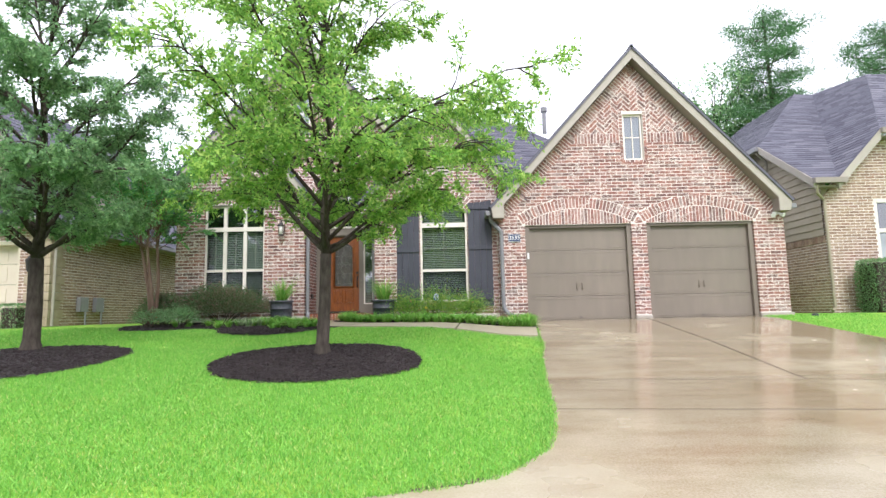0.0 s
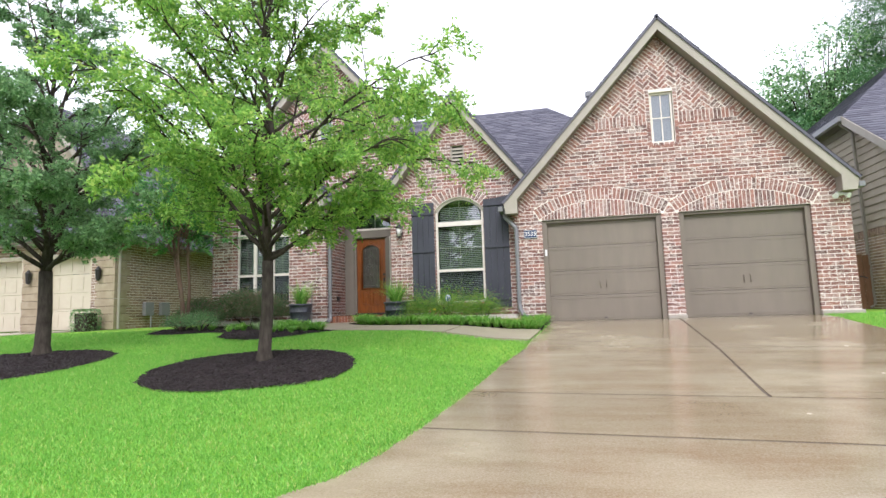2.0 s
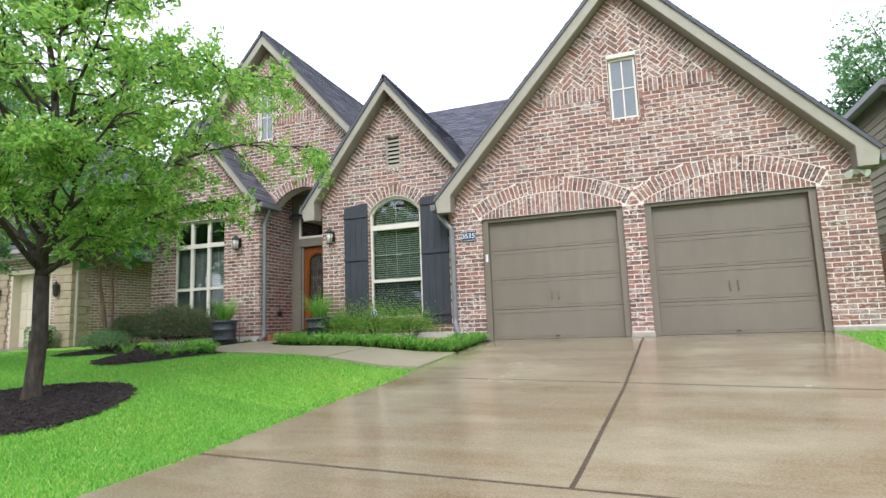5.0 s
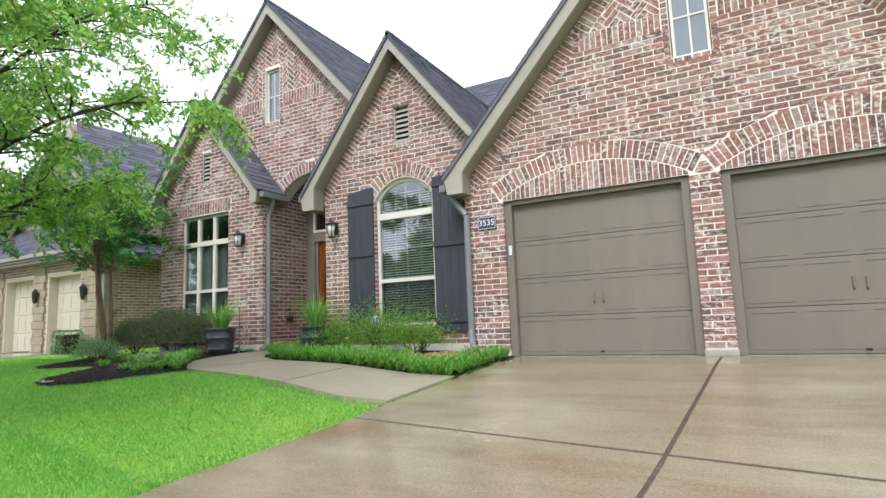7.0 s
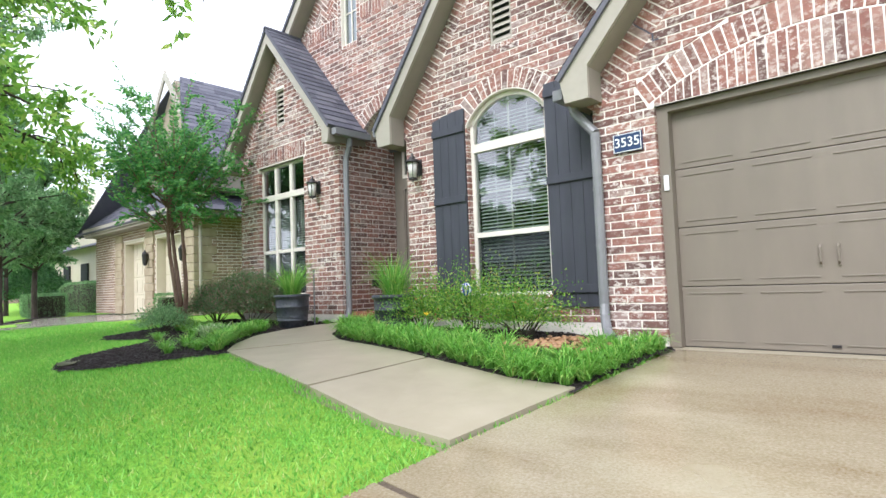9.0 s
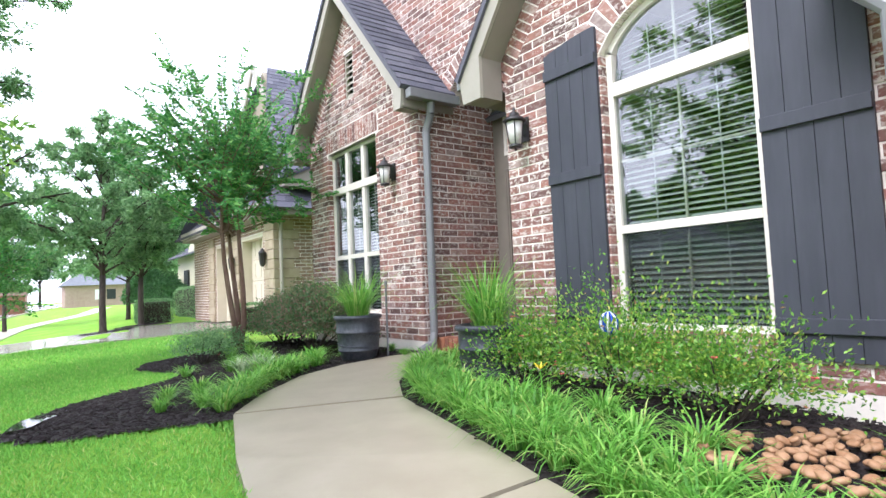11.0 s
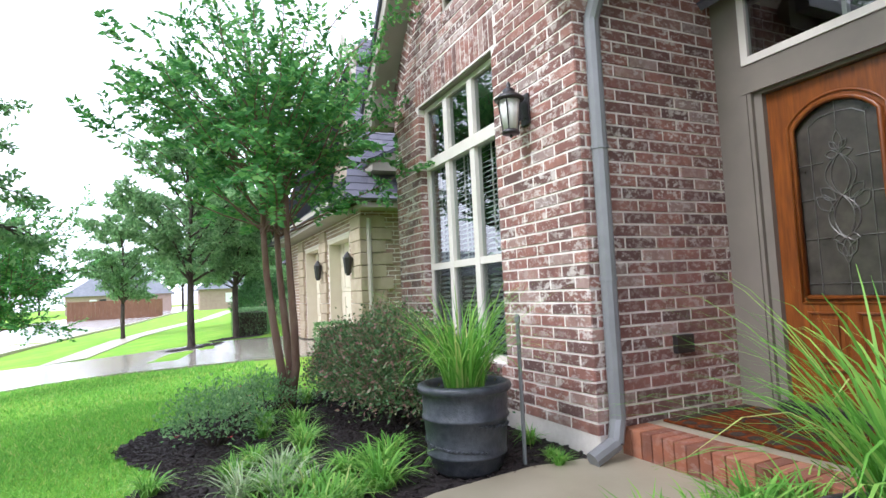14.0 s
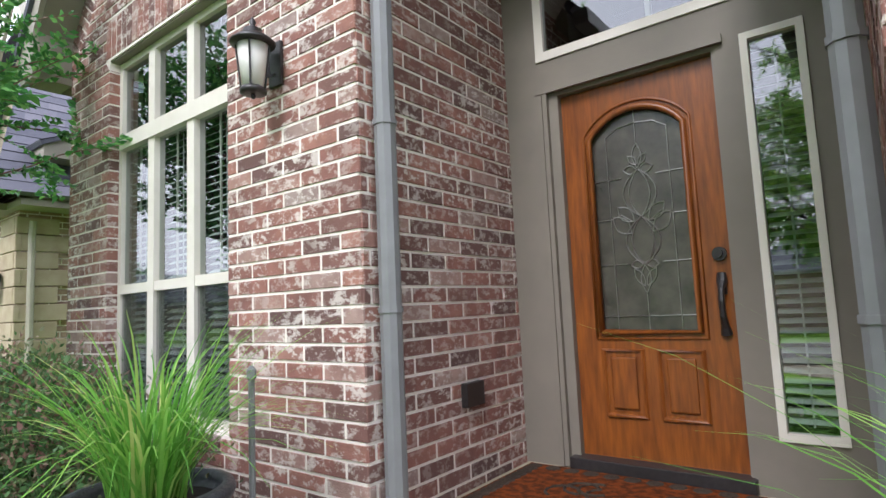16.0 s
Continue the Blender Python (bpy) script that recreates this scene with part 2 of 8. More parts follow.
def wood_material():
    m, nt, b = mat_base("stained_door_wood", 0.35, 0.5)
    f = noise_of(nt, 10, 6, stretch=(5, 5, 0.5))
    c = mix_of(nt, range_of(nt, f, 0.3, 0.7, 0, 1), (0.27, 0.080, 0.012), (0.13, 0.036, 0.008))
    nt.links.new(c, b.inputs["Base Color"])
    bump_of(nt, b, f, 0.1, 0.002)
    return m


M_wood = wood_material()
M_screen, _nt, _b = mat_base("insect_screen_mesh", 0.9, 0.1)
_b.inputs["Base Color"].default_value = (0.035, 0.045, 0.042, 1)
_t = _nt.nodes.new("ShaderNodeBsdfTransparent")
_m = _nt.nodes.new("ShaderNodeMixShader")
_m.inputs[0].default_value = 0.22
_nt.links.new(_t.outputs[0], _m.inputs[1])
_nt.links.new(_b.outputs[0], _m.inputs[2])
_nt.links.new(_m.outputs[0], _nt.nodes["Material Output"].inputs["Surface"])
M_lampglass, _nt, _b = mat_base("frosted_lamp_glass", 0.4, 0.5)
_b.inputs["Base Color"].default_value = (0.62, 0.60, 0.56, 1)
M_blue, _nt, _b = mat_base("dark_blue_plate", 0.4, 0.5)
_b.inputs["Base Color"].default_value = (0.02, 0.045, 0.12, 1)
M_text, _nt, _b = mat_base("white_lettering", 0.5, 0.4)
_b.inputs["Base Color"].default_value = (0.8, 0.8, 0.78, 1)


# ---- mesh helpers ----
def finish(name, bm, mat, parent=None, label="", smooth=False, kind=""):
    me = bpy.data.meshes.new(name)
    bmesh.ops.recalc_face_normals(bm, faces=bm.faces)
    bm.to_mesh(me)
    bm.free()
    if smooth:
        me.polygons.foreach_set("use_smooth", [True] * len(me.polygons))
    me.materials.append(mat)
    ob = new(name, me)
    if parent:
        ob.parent = parent
    return tagged(ob, label, kind=kind)


def raw(name, verts, faces, mat, parent=None, label="", kind="", smooth=False):
    me = bpy.data.meshes.new(name)
    me.from_pydata([tuple(v) for v in verts], [], faces)
    if smooth:
        me.polygons.foreach_set("use_smooth", [True] * len(me.polygons))
    me.materials.append(mat)
    ob = new(name, me)
    if parent:
        ob.parent = parent
    return tagged(ob, label, kind=kind)


def thing(name, at=(0, 0, 0), label="", category="", group="", kind=""):
    ob = new(name)
    ob.location = at
    ob.empty_display_size = 0.1
    return tagged(ob, label, category, group, kind)


def box(bm, a, b, bevel=0.0):
    """A box from corner a to corner b."""
    vs = [bm.verts.new((x, y, z)) for x in (a[0], b[0]) for y in (a[1], b[1]) for z in (a[2], b[2])]
    fs = [bm.faces.new([vs[i] for i in f]) for f in ((0, 1, 3, 2), (4, 6, 7, 5), (0, 4, 5, 1), (2, 3, 7, 6), (0, 2, 6, 4), (1, 5, 7, 3))]
    if bevel:
        es = {e for f in fs for e in f.edges}
        bmesh.ops.bevel(bm, geom=list(es), offset=bevel, segments=2, affect="EDGES", profile=0.6)
    return vs


def prism(bm, pts, y0, y1):
    """A slab with the outline pts in x and z, from y0 to y1."""
    a = [bm.verts.new((x, y0, z)) for x, z in pts]
    b = [bm.verts.new((x, y1, z)) for x, z in pts]
    bm.faces.new(a)
    bm.faces.new(b[::-1])
    n = len(pts)
    for i in range(n):
        bm.faces.new((a[i], b[i], b[(i + 1) % n], a[(i + 1) % n]))


def slab(bm, pts, h):
    """A flat slab with the outline pts of (x, y, z), h thick downwards."""
    a = [bm.verts.new(p) for p in pts]
    b = [bm.verts.new((p[0], p[1], p[2] - h)) for p in pts]
    bm.faces.new(a)
    bm.faces.new(b[::-1])
    n = len(pts)
    for i in range(n):
        bm.faces.new((a[i], b[i], b[(i + 1) % n], a[(i + 1) % n]))


def tube(bm, path, radii, seg=8, cap=True):
    """A round tube through the points of path."""
    rings = []
    path = [Vector(p) for p in path]
    for i, p in enumerate(path):
        d = (path[min(i + 1, len(path) - 1)] - path[max(i - 1, 0)]).normalized()
        u = d.cross(Vector((0.31, 0.95, 0.05))).normalized()
        w = d.cross(u)
        r = radii[i] if isinstance(radii, (list, tuple)) else radii
        rings.append([bm.verts.new(p + (u * math.cos(2 * math.pi * k / seg) + w * math.sin(2 * math.pi * k / seg)) * r) for k in range(seg)])
    for a, b in zip(rings, rings[1:]):
        for k in range(seg):
            bm.faces.new((a[k], a[(k + 1) % seg], b[(k + 1) % seg], b[k]))
    if cap:
        bm.faces.new(rings[0][::-1])
        bm.faces.new(rings[-1])


def lathe(bm, prof, seg=20, cx=0.0, cy=0.0):
    """A turned body from (radius, height) pairs."""
    rings = [[bm.verts.new((cx + r * math.cos(2 * math.pi * k / seg), cy + r * math.sin(2 * math.pi * k / seg), z)) for k in range(seg)] for r, z in prof]
    for a, b in zip(rings, rings[1:]):
        for k in range(seg):
            bm.faces.new((a[k], a[(k + 1) % seg], b[(k + 1) % seg], b[k]))
    bm.faces.new(rings[0][::-1])
    bm.faces.new(rings[-1])


# ---- ground ----
def lerp(v, xs, ys):
    return float(np.interp(v, xs, ys))


def drive_z(y):
    return lerp(y, [-40, -9, -4, 0, 4, 6.9, 9.6, 12.4, 13.05, 60], [0.1, 0.06, 0.05, 0.2, 0.5, 0.69, 0.98, 1.27, 1.31, 1.4])


def lawn_z(y):
    return lerp(y, [-40, -9, -4, 0, 4, 6.5, 7.6, 9.7, 10.5, 12, 13.4, 60], [0.1, 0.06, 0.05, 0.26, 0.57, 0.89, 1.02, 1.20, 1.26, 1.32, 1.38, 1.5])


def smooth01(v):
    v = min(1, max(0, v))
    return v * v * (3 - 2 * v)


def edge_x(y):
    """The lawn's edge on the driveway."""
    return lerp(y, [-4, 3.3, 3.5, 3.72, 4.25, 4.75, 5.5, 7, 8.2, 9.6, 10.34, 11.52, 12.95], [-6, -1.2, 0.0, 0.42, 0.8, 0.94, 1.07, 1.25, 1.42, 1.68, 1.735, 1.885, 2.05])


def street_edge(x):
    """The near edge of the street."""
    return lerp(x, [-250, -100, -48, -30, -20, -8, -4, 60], [26, 13, 8, 5.0, 3.4, -1.5, -4, -4])


def street_z(x):
    """The street's height, which rises gently to the west."""
    return lerp(x, [-140, -60, -35, -22, -12], [1.25, 1.1, 0.75, 0.4, 0.1])


def ground_z(x, y):
    """The height of the open ground."""
    if x < -6 and y < 60:
        z = lerp(y - street_edge(x), [-60, -8, 0, 1, 5, 10, 16], [0.1, 0.1, 0.1, 0.18, 0.72, 1.25, 1.42])
        z = street_z(x) + (z - 0.1) * (1.42 - street_z(x)) / 1.32
        k = smooth01((-6 - x) / 6)
        return z * k + lawn_z(y) * (1 - k)
    if x < edge_x(y):
        k = smooth01((edge_x(y) - x) / 2.2)
        z = drive_z(y) * (1 - k) + lawn_z(y) * k
    else:
        z = drive_z(y)
    west = smooth01((-7.5 - x) / 5) if y < 16 else 0
    return z - west * 0.12 * smooth01((y - 2) / 6) * (1 - smooth01((y - 9) / 4))


def paved(x, y):
    if 7.2 > x > edge_x(y) and -3.8 < y < 13.0:
        return True
    return in_walk(x, y)


WALK_OUTER = [(-3.3, 13.66), (-3.42, 13.1), (-3.40, 12.5), (-3.2, 11.95), (-2.62, 11.35), (-2.1, 10.98), (-1.0, 10.68), (0.25, 10.42), (1.15, 10.33), (1.725, 10.34)]
WALK_INNER = [(-2.35, 13.66), (-2.52, 13.1), (-2.42, 12.72), (-2.05, 12.36), (-1.5, 12.05), (-0.62, 11.83), (0.0, 11.68), (0.35, 11.6), (1.3, 11.50), (1.875, 11.50)]


def in_poly(x, y, poly):
    c = False
    for (x0, y0), (x1, y1) in zip(poly, poly[1:] + poly[:1]):
        if (y0 > y) != (y1 > y) and x < (x1 - x0) * (y - y0) / (y1 - y0) + x0:
            c = not c
    return c


WALK_POLY = WALK_OUTER + WALK_INNER[::-1]


def in_walk(x, y):
    return in_poly(x, y, WALK_POLY)


def ground_sheet():
    xs = sorted(set([-600, -250, -120, -70, -45, -35] + [round(-28 + 0.5 * i, 2) for i in range(34)] + [round(-11 + 0.25 * i, 3) for i in range(84)] + [10.5, 12, 15, 20, 30, 60, 150, 600]))
    ys = sorted(set([-600, -200, -60, -30, -18, -12] + [round(-9.5 + 0.5 * i, 2) for i in range(20)] + [round(0.25 * i, 3) for i in range(2, 60)] + [15.5, 17, 20, 30, 50, 100, 250, 700]))
    verts, faces = [], []
    for y in ys:
        for x in xs:
            z = ground_z(x, y)
            if paved(x, y) or (7.6 > x > edge_x(y) - 0.05 and -4.2 < y < 13.2):
                z -= 0.10
            if -9.6 < y < -3.9:
                z -= 0.12
            verts.append((x, y, z))
    w = len(xs)
    for j in range(len(ys) - 1):
        for i in range(w - 1):
            a = j * w + i
            faces.append((a, a + 1, a + w + 1, a + w))
    return raw("ground", verts, faces, M_lawn, label="wet green lawn ground around the houses", kind="structure", smooth=True)


GROUND = ground_sheet()


def drive_panel(parent, x0, y0, x1, y1, n=4, left=False, gap=0.017):
    """One concrete panel of the driveway, rounded off at the lawn where left is set."""
    bm = bmesh.new()
    gy = 0.02
    ys = [y0 + gy + (y1 - y0 - 2 * gy) * k / (n * 3) for k in range(n * 3 + 1)]
    top = [[], []]
    for y in ys:
        xa = edge_x(y) if left else x0(y) + gap
        xb = x1(y) - gap
        xb = max(xb, xa + 0.01)
        for side, x in ((0, xa), (1, xb)):
            yy = y - max(0, x - 1.1) * lerp(y, [0, 3, 5, 7, 9.9, 12.9], [0, 0.06, 0.09, 0.09, 0.135, 0])
            top[side].append(bm.verts.new((x, yy, drive_z(yy) + 0.004)))
    for k in range(len(ys) - 1):
        bm.faces.new((top[0][k], top[1][k], top[1][k + 1], top[0][k + 1]))
    r = bmesh.ops.extrude_face_region(bm, geom=list(bm.faces))
    for v in r["geom"]:
        if isinstance(v, bmesh.types.BMVert):
            v.co.z -= 0.11
    finish("slab", bm, M_concrete, parent)


def centre_joint(y):
    return lerp(y, [-4, 6.9, 9.6, 12.5, 13.05], [3.9, 4.17, 4.38, 4.55, 4.58])


drive = tagged(new("driveway"), "wet tan concrete driveway in jointed slabs in front of the garage", kind="structure")
CROSS = [-3.9, 0.6, 3.0, 5.46, 6.93, 9.90, 13.0]
for ya, yb in zip(CROSS, CROSS[1:]):
    if ya < 6.8:
        drive_panel(drive, None, ya, lambda y: 7.2, yb, left=True)
        continue
    drive_panel(drive, None, ya, centre_joint, yb, left=True)
    drive_panel(drive, centre_joint, ya, lambda y: 7.2, yb)
bm = bmesh.new()
for y0, y1 in zip(CROSS, CROSS[1:]):
    for k in range(6):
        ya, yb = y0 + (y1 - y0) * k / 6, y0 + (y1 - y0) * (k + 1) / 6
        slab(bm, [(edge_x(ya) + 0.02, ya, drive_z(ya)), (7.18, ya, drive_z(ya)), (7.18, yb, drive_z(yb)), (edge_x(yb) + 0.02, yb, drive_z(yb))], 0.05)
finish("joint_filler", bm, M_joint, drive, "dark wet joint between slabs")
# apron under the garage doors
bm = bmesh.new()
slab(bm, [(1.4, 12.98, 1.306), (7.8, 12.98, 1.306), (7.8, 13.6, 1.318), (1.4, 13.6, 1.318)], 0.12)
finish("apron", bm, M_walk, drive, "pale concrete strip under the garage doors")

walkway = tagged(new("walkway"), "damp curved concrete walkway leading to the front step", kind="structure")


def walk_panel(o, i):
    bm = bmesh.new()
    pts = o + i[::-1]
    slab(bm, [(x, y, walk_z(x, y)) for x, y in pts], 0.12)
    finish("slab", bm, M_walk, walkway)


def walk_z(x, y):
    return ground_z(x, y) + 0.03


def shrink(a, b, g=0.008):
    (x0, y0), (x1, y1) = a, b
    return (x0 + g, y0), (x1 + g, y1)


# panels run between the joints across the walk
walk_panel([WALK_OUTER[k] for k in (0, 1, 2, 3, 4)] + [(-2.12, 10.995)], [WALK_INNER[k] for k in (0, 1, 2, 3)] + [(-1.60, 12.105), (-1.52, 12.065)])
walk_panel([(-2.085, 10.977), (-1.0, 10.68), (0.228, 10.426)], [(-1.48, 12.04), (-0.62, 11.83), (0.0, 11.68), (0.328, 11.606)])
walk_panel([(0.262, 10.418), (1.15, 10.33), (1.72, 10.34)], [(0.362, 11.607), (1.3, 11.50), (1.865, 11.50)])


# ---- brickwork ----
BL, BH, JT = 0.254, 0.0775, 0.0135


def facing(axis, plane):
    """Turns (along, height, depth into the wall) into a place. axis y: a wall that faces -y; axis x: one that faces +x; axis w: one that faces -x."""
    if axis == "y":
        return lambda u, v, d: (u, plane + d, v)
    if axis == "x":
        return lambda u, v, d: (plane - d, u, v)
    return lambda u, v, d: (plane + d, u, v)


def poly_brick(verts, faces, P, poly, depth=0.09, proud=0.0, c=0.004):
    """A brick with the outline poly, its front edges rounded off."""
    n = len(poly)
    cu, cv = sum(p[0] for p in poly) / n, sum(p[1] for p in poly) / n
    base = len(verts)
    for d, k in ((depth, 0), (c - proud, 0), (-proud, c)):
        for u, v in poly:
            L = math.hypot(u - cu, v - cv) or 1
            verts.append(P(u - (u - cu) / L * k * 1.4, v - (v - cv) / L * k * 1.4, d))
    faces.append(tuple(base + 2 * n + i for i in range(n)))
    for r in (0, 1):
        for i in range(n):
            j = (i + 1) % n
            faces.append((base + r * n + i, base + r * n + j, base + (r + 1) * n + j, base + (r + 1) * n + i))


def clip_poly(poly, region):
    """poly cut by the convex, anticlockwise region."""
    out = poly
    for (ax, ay), (bx, by) in zip(region, region[1:] + region[:1]):
        src, out = out, []
        for p, q in zip(src, src[1:] + src[:1]):
            sp = (bx - ax) * (p[1] - ay) - (by - ay) * (p[0] - ax)
            sq = (bx - ax) * (q[1] - ay) - (by - ay) * (q[0] - ax)
            if sp >= 0:
                out.append(p)
            if sp * sq < 0:
                k = sp / (sp - sq)
                out.append((p[0] + (q[0] - p[0]) * k, p[1] + (q[1] - p[1]) * k))
        if len(out) < 3:
            return []
    return out


def area_of(poly):
    return abs(sum(a[0] * b[1] - b[0] * a[1] for a, b in zip(poly, poly[1:] + poly[:1]))) / 2


def cut(spans, a, b):
    """The spans without the stretch from a to b."""
    out = []
    for p, q in spans:
        if b <= p or a >= q:
            out.append((p, q))
        else:
            if a > p:
                out.append((p, a))
            if b < q:
                out.append((b, q))
    return out


LOOSE = []


def brick_wall(name, axis, plane, v0, v1, allowed, extra=(), u_start=0.0, label="red brick wall with pale mortar", single=300, mat_j=None, thick=0.16, body=None, bl=BL):
    """A wall of mortar with a brick skin. allowed(v): the stretches that have bricks at the height v. extra: outlines of special bricks."""
    P = facing(axis, plane)
    mat_j = mat_j or M_brick_j
    verts, faces = [], []
    mv, mf = [], []
    rnd = random.Random(name)
    n = int(round((v1 - v0) / BH))
    wall = new(name)
    full = []
    for k in range(n):
        a, b = v0 + k * BH, v0 + (k + 1) * BH
        lo, hi, mid = allowed(a + JT / 2), allowed(b - JT / 2), allowed((a + b) / 2)
        if not (len(lo) == len(hi) == len(mid)):
            lo = hi = mid
        off = u_start + (bl / 2 if k % 2 else 0)
        for (la, lb), (ha, hb) in zip(lo, hi):
            if max(lb, hb) - min(la, ha) < 0.02:
                continue
            i0 = math.floor((min(la, ha) - off) / bl)
            i1 = math.ceil((max(lb, hb) - off) / bl)
            for i in range(i0, i1):
                s, e = off + i * bl + JT / 2, off + (i + 1) * bl - JT / 2
                q = [max(s, la), min(e, lb), min(e, hb), max(s, ha)]
                if q[1] - q[0] < 0.015 and q[2] - q[3] < 0.015:
                    continue
                q[1], q[2] = max(q[1], q[0] + 0.004), max(q[2], q[3] + 0.004)
                jig = rnd.uniform(-0.0012, 0.0012)
                poly = [(q[0], a + JT / 2 + jig), (q[1], a + JT / 2 - jig), (q[2], b - JT / 2 + jig), (q[3], b - JT / 2)]
                if abs(q[0] - s) + abs(q[1] - e) + abs(q[2] - e) + abs(q[3] - s) < 1e-6 and len(full) < single:
                    full.append((s, a))
                else:
                    poly_brick(verts, faces, P, poly, 0.09, rnd.uniform(0, 0.003))
    for poly in extra:
        poly_brick(verts, faces, P, poly, 0.09, rnd.uniform(0.0, 0.003))
    raw("joined_bricks", verts, faces, mat_j, wall, kind="stuff")
    for outline in body:
        m = len(outline)
        base = len(mv)
        for d in (0.0035, thick):
            mv.extend(P(u, v, d) for u, v in outline)
        mf.append(tuple(base + i for i in range(m)))
        mf.append(tuple(base + m + i for i in range(m))[::-1])
        mf.extend((base + i, base + m + i, base + m + (i + 1) % m, base + (i + 1) % m) for i in range(m))
    raw("mortar", mv, mf, M_mortar, wall, "pale mortar joints")
    tagged(wall, label, kind="structure")
    LOOSE.append((wall, axis, plane, full))
    return wall


def loose_bricks():
    """The whole bricks near the walk, each an object of its own on one shared mesh."""
    for wall, axis, plane, full in LOOSE:
        P0 = facing(axis, 0)
        verts, faces = [], []
        poly_brick(verts, faces, P0, [(0, JT / 2), (BL - JT, JT / 2), (BL - JT, BH - JT / 2), (0, BH - JT / 2)])
        me = bpy.data.meshes.new("brick")
        me.from_pydata(verts, [], faces)
        me.materials.append(M_brick)
        rnd = random.Random(7)
        for s, a in full:
            ob = new("brick", me)
            ob.parent = wall
            ob.location = facing(axis, plane)(s, a, -rnd.uniform(0, 0.003))


def band(p, q, width, inward=1, step=BH):
    """Soldiers laid across the line from p to q, on its left for inward 1."""
    L = math.dist(p, q)
    du, dv = (q[0] - p[0]) / L, (q[1] - p[1]) / L
    nu, nv = -dv * inward, du * inward
    n = max(1, round(L / step))
    s = L / n
    out = []
    for i in range(n):
        a, b = i * s + JT / 2, (i + 1) * s - JT / 2
        out.append([(p[0] + du * a, p[1] + dv * a), (p[0] + du * b, p[1] + dv * b), (p[0] + du * b + nu * width, p[1] + dv * b + nv * width), (p[0] + du * a + nu * width, p[1] + dv * a + nv * width)])
    return out


def arc_of(x0, x1, z0, rise):
    """Centre and radius of the arch that springs at z0."""
    h = (x1 - x0) / 2
    r = (h * h + rise * rise) / (2 * rise)
    return (x0 + x1) / 2, z0 + rise - r, r


def voussoirs(cx, cz, r0, r1, x0, x1, step=BH, flat=None):
    """Wedge bricks between two arcs, over x0 to x1 at the inner arc. flat: they reach down to this height instead."""
    a0, a1 = math.asin((x0 - cx) / r0), math.asin((x1 - cx) / r0)
    n = max(3, round((a1 - a0) * r0 / step))
    out = []
    for i in range(n):
        g = JT / 2 / r0
        p, q = a0 + (a1 - a0) * i / n + g, a0 + (a1 - a0) * (i + 1) / n - g
        at = lambda r, t: (cx + r * math.sin(t), cz + r * math.cos(t))
        if flat is None:
            out.append([at(r0, p), at(r0, q), at(r1, q), at(r1, p)])
        else:
            a, b = at(r0 - JT, p), at(r0 - JT, q)
            if a[1] - flat > 0.012 or b[1] - flat > 0.012:
                out.append([(a[0], flat), (b[0], flat), (b[0], max(b[1], flat + 0.004)), (a[0], max(a[1], flat + 0.004))])
    return out


def herringbone(region):
    out = []
    L, W = BL, BL / 3
    xs, zs = [p[0] for p in region], [p[1] for p in region]
    c = math.sqrt(0.5)
    for i in range(-40, 41):
        for j in range(-14, 15):
            for turn in (0, 1):
                # block corner on the lattice of the pattern
                u, v = i * W + j * L, i * W - j * L
                if turn == 0:
                    q = [(u, v), (u + L, v), (u + L, v + W), (u, v + W)]
                else:
                    q = [(u, v + W), (u + W, v + W), (u + W, v + W + L), (u, v + W + L)]
                g = JT / 2
                q = [(q[0][0] + g, q[0][1] + g), (q[1][0] - g, q[1][1] + g), (q[2][0] - g, q[2][1] - g), (q[3][0] + g, q[3][1] - g)]
                mx, mz = sum(xs) / len(xs), min(zs)
                q = [(mx + (a - b) * c, mz + (a + b) * c) for a, b in q]
                q = clip_poly(q, region)
                if len(q) >= 3 and area_of(q) > 0.0015:
                    out.append(q)
    return out


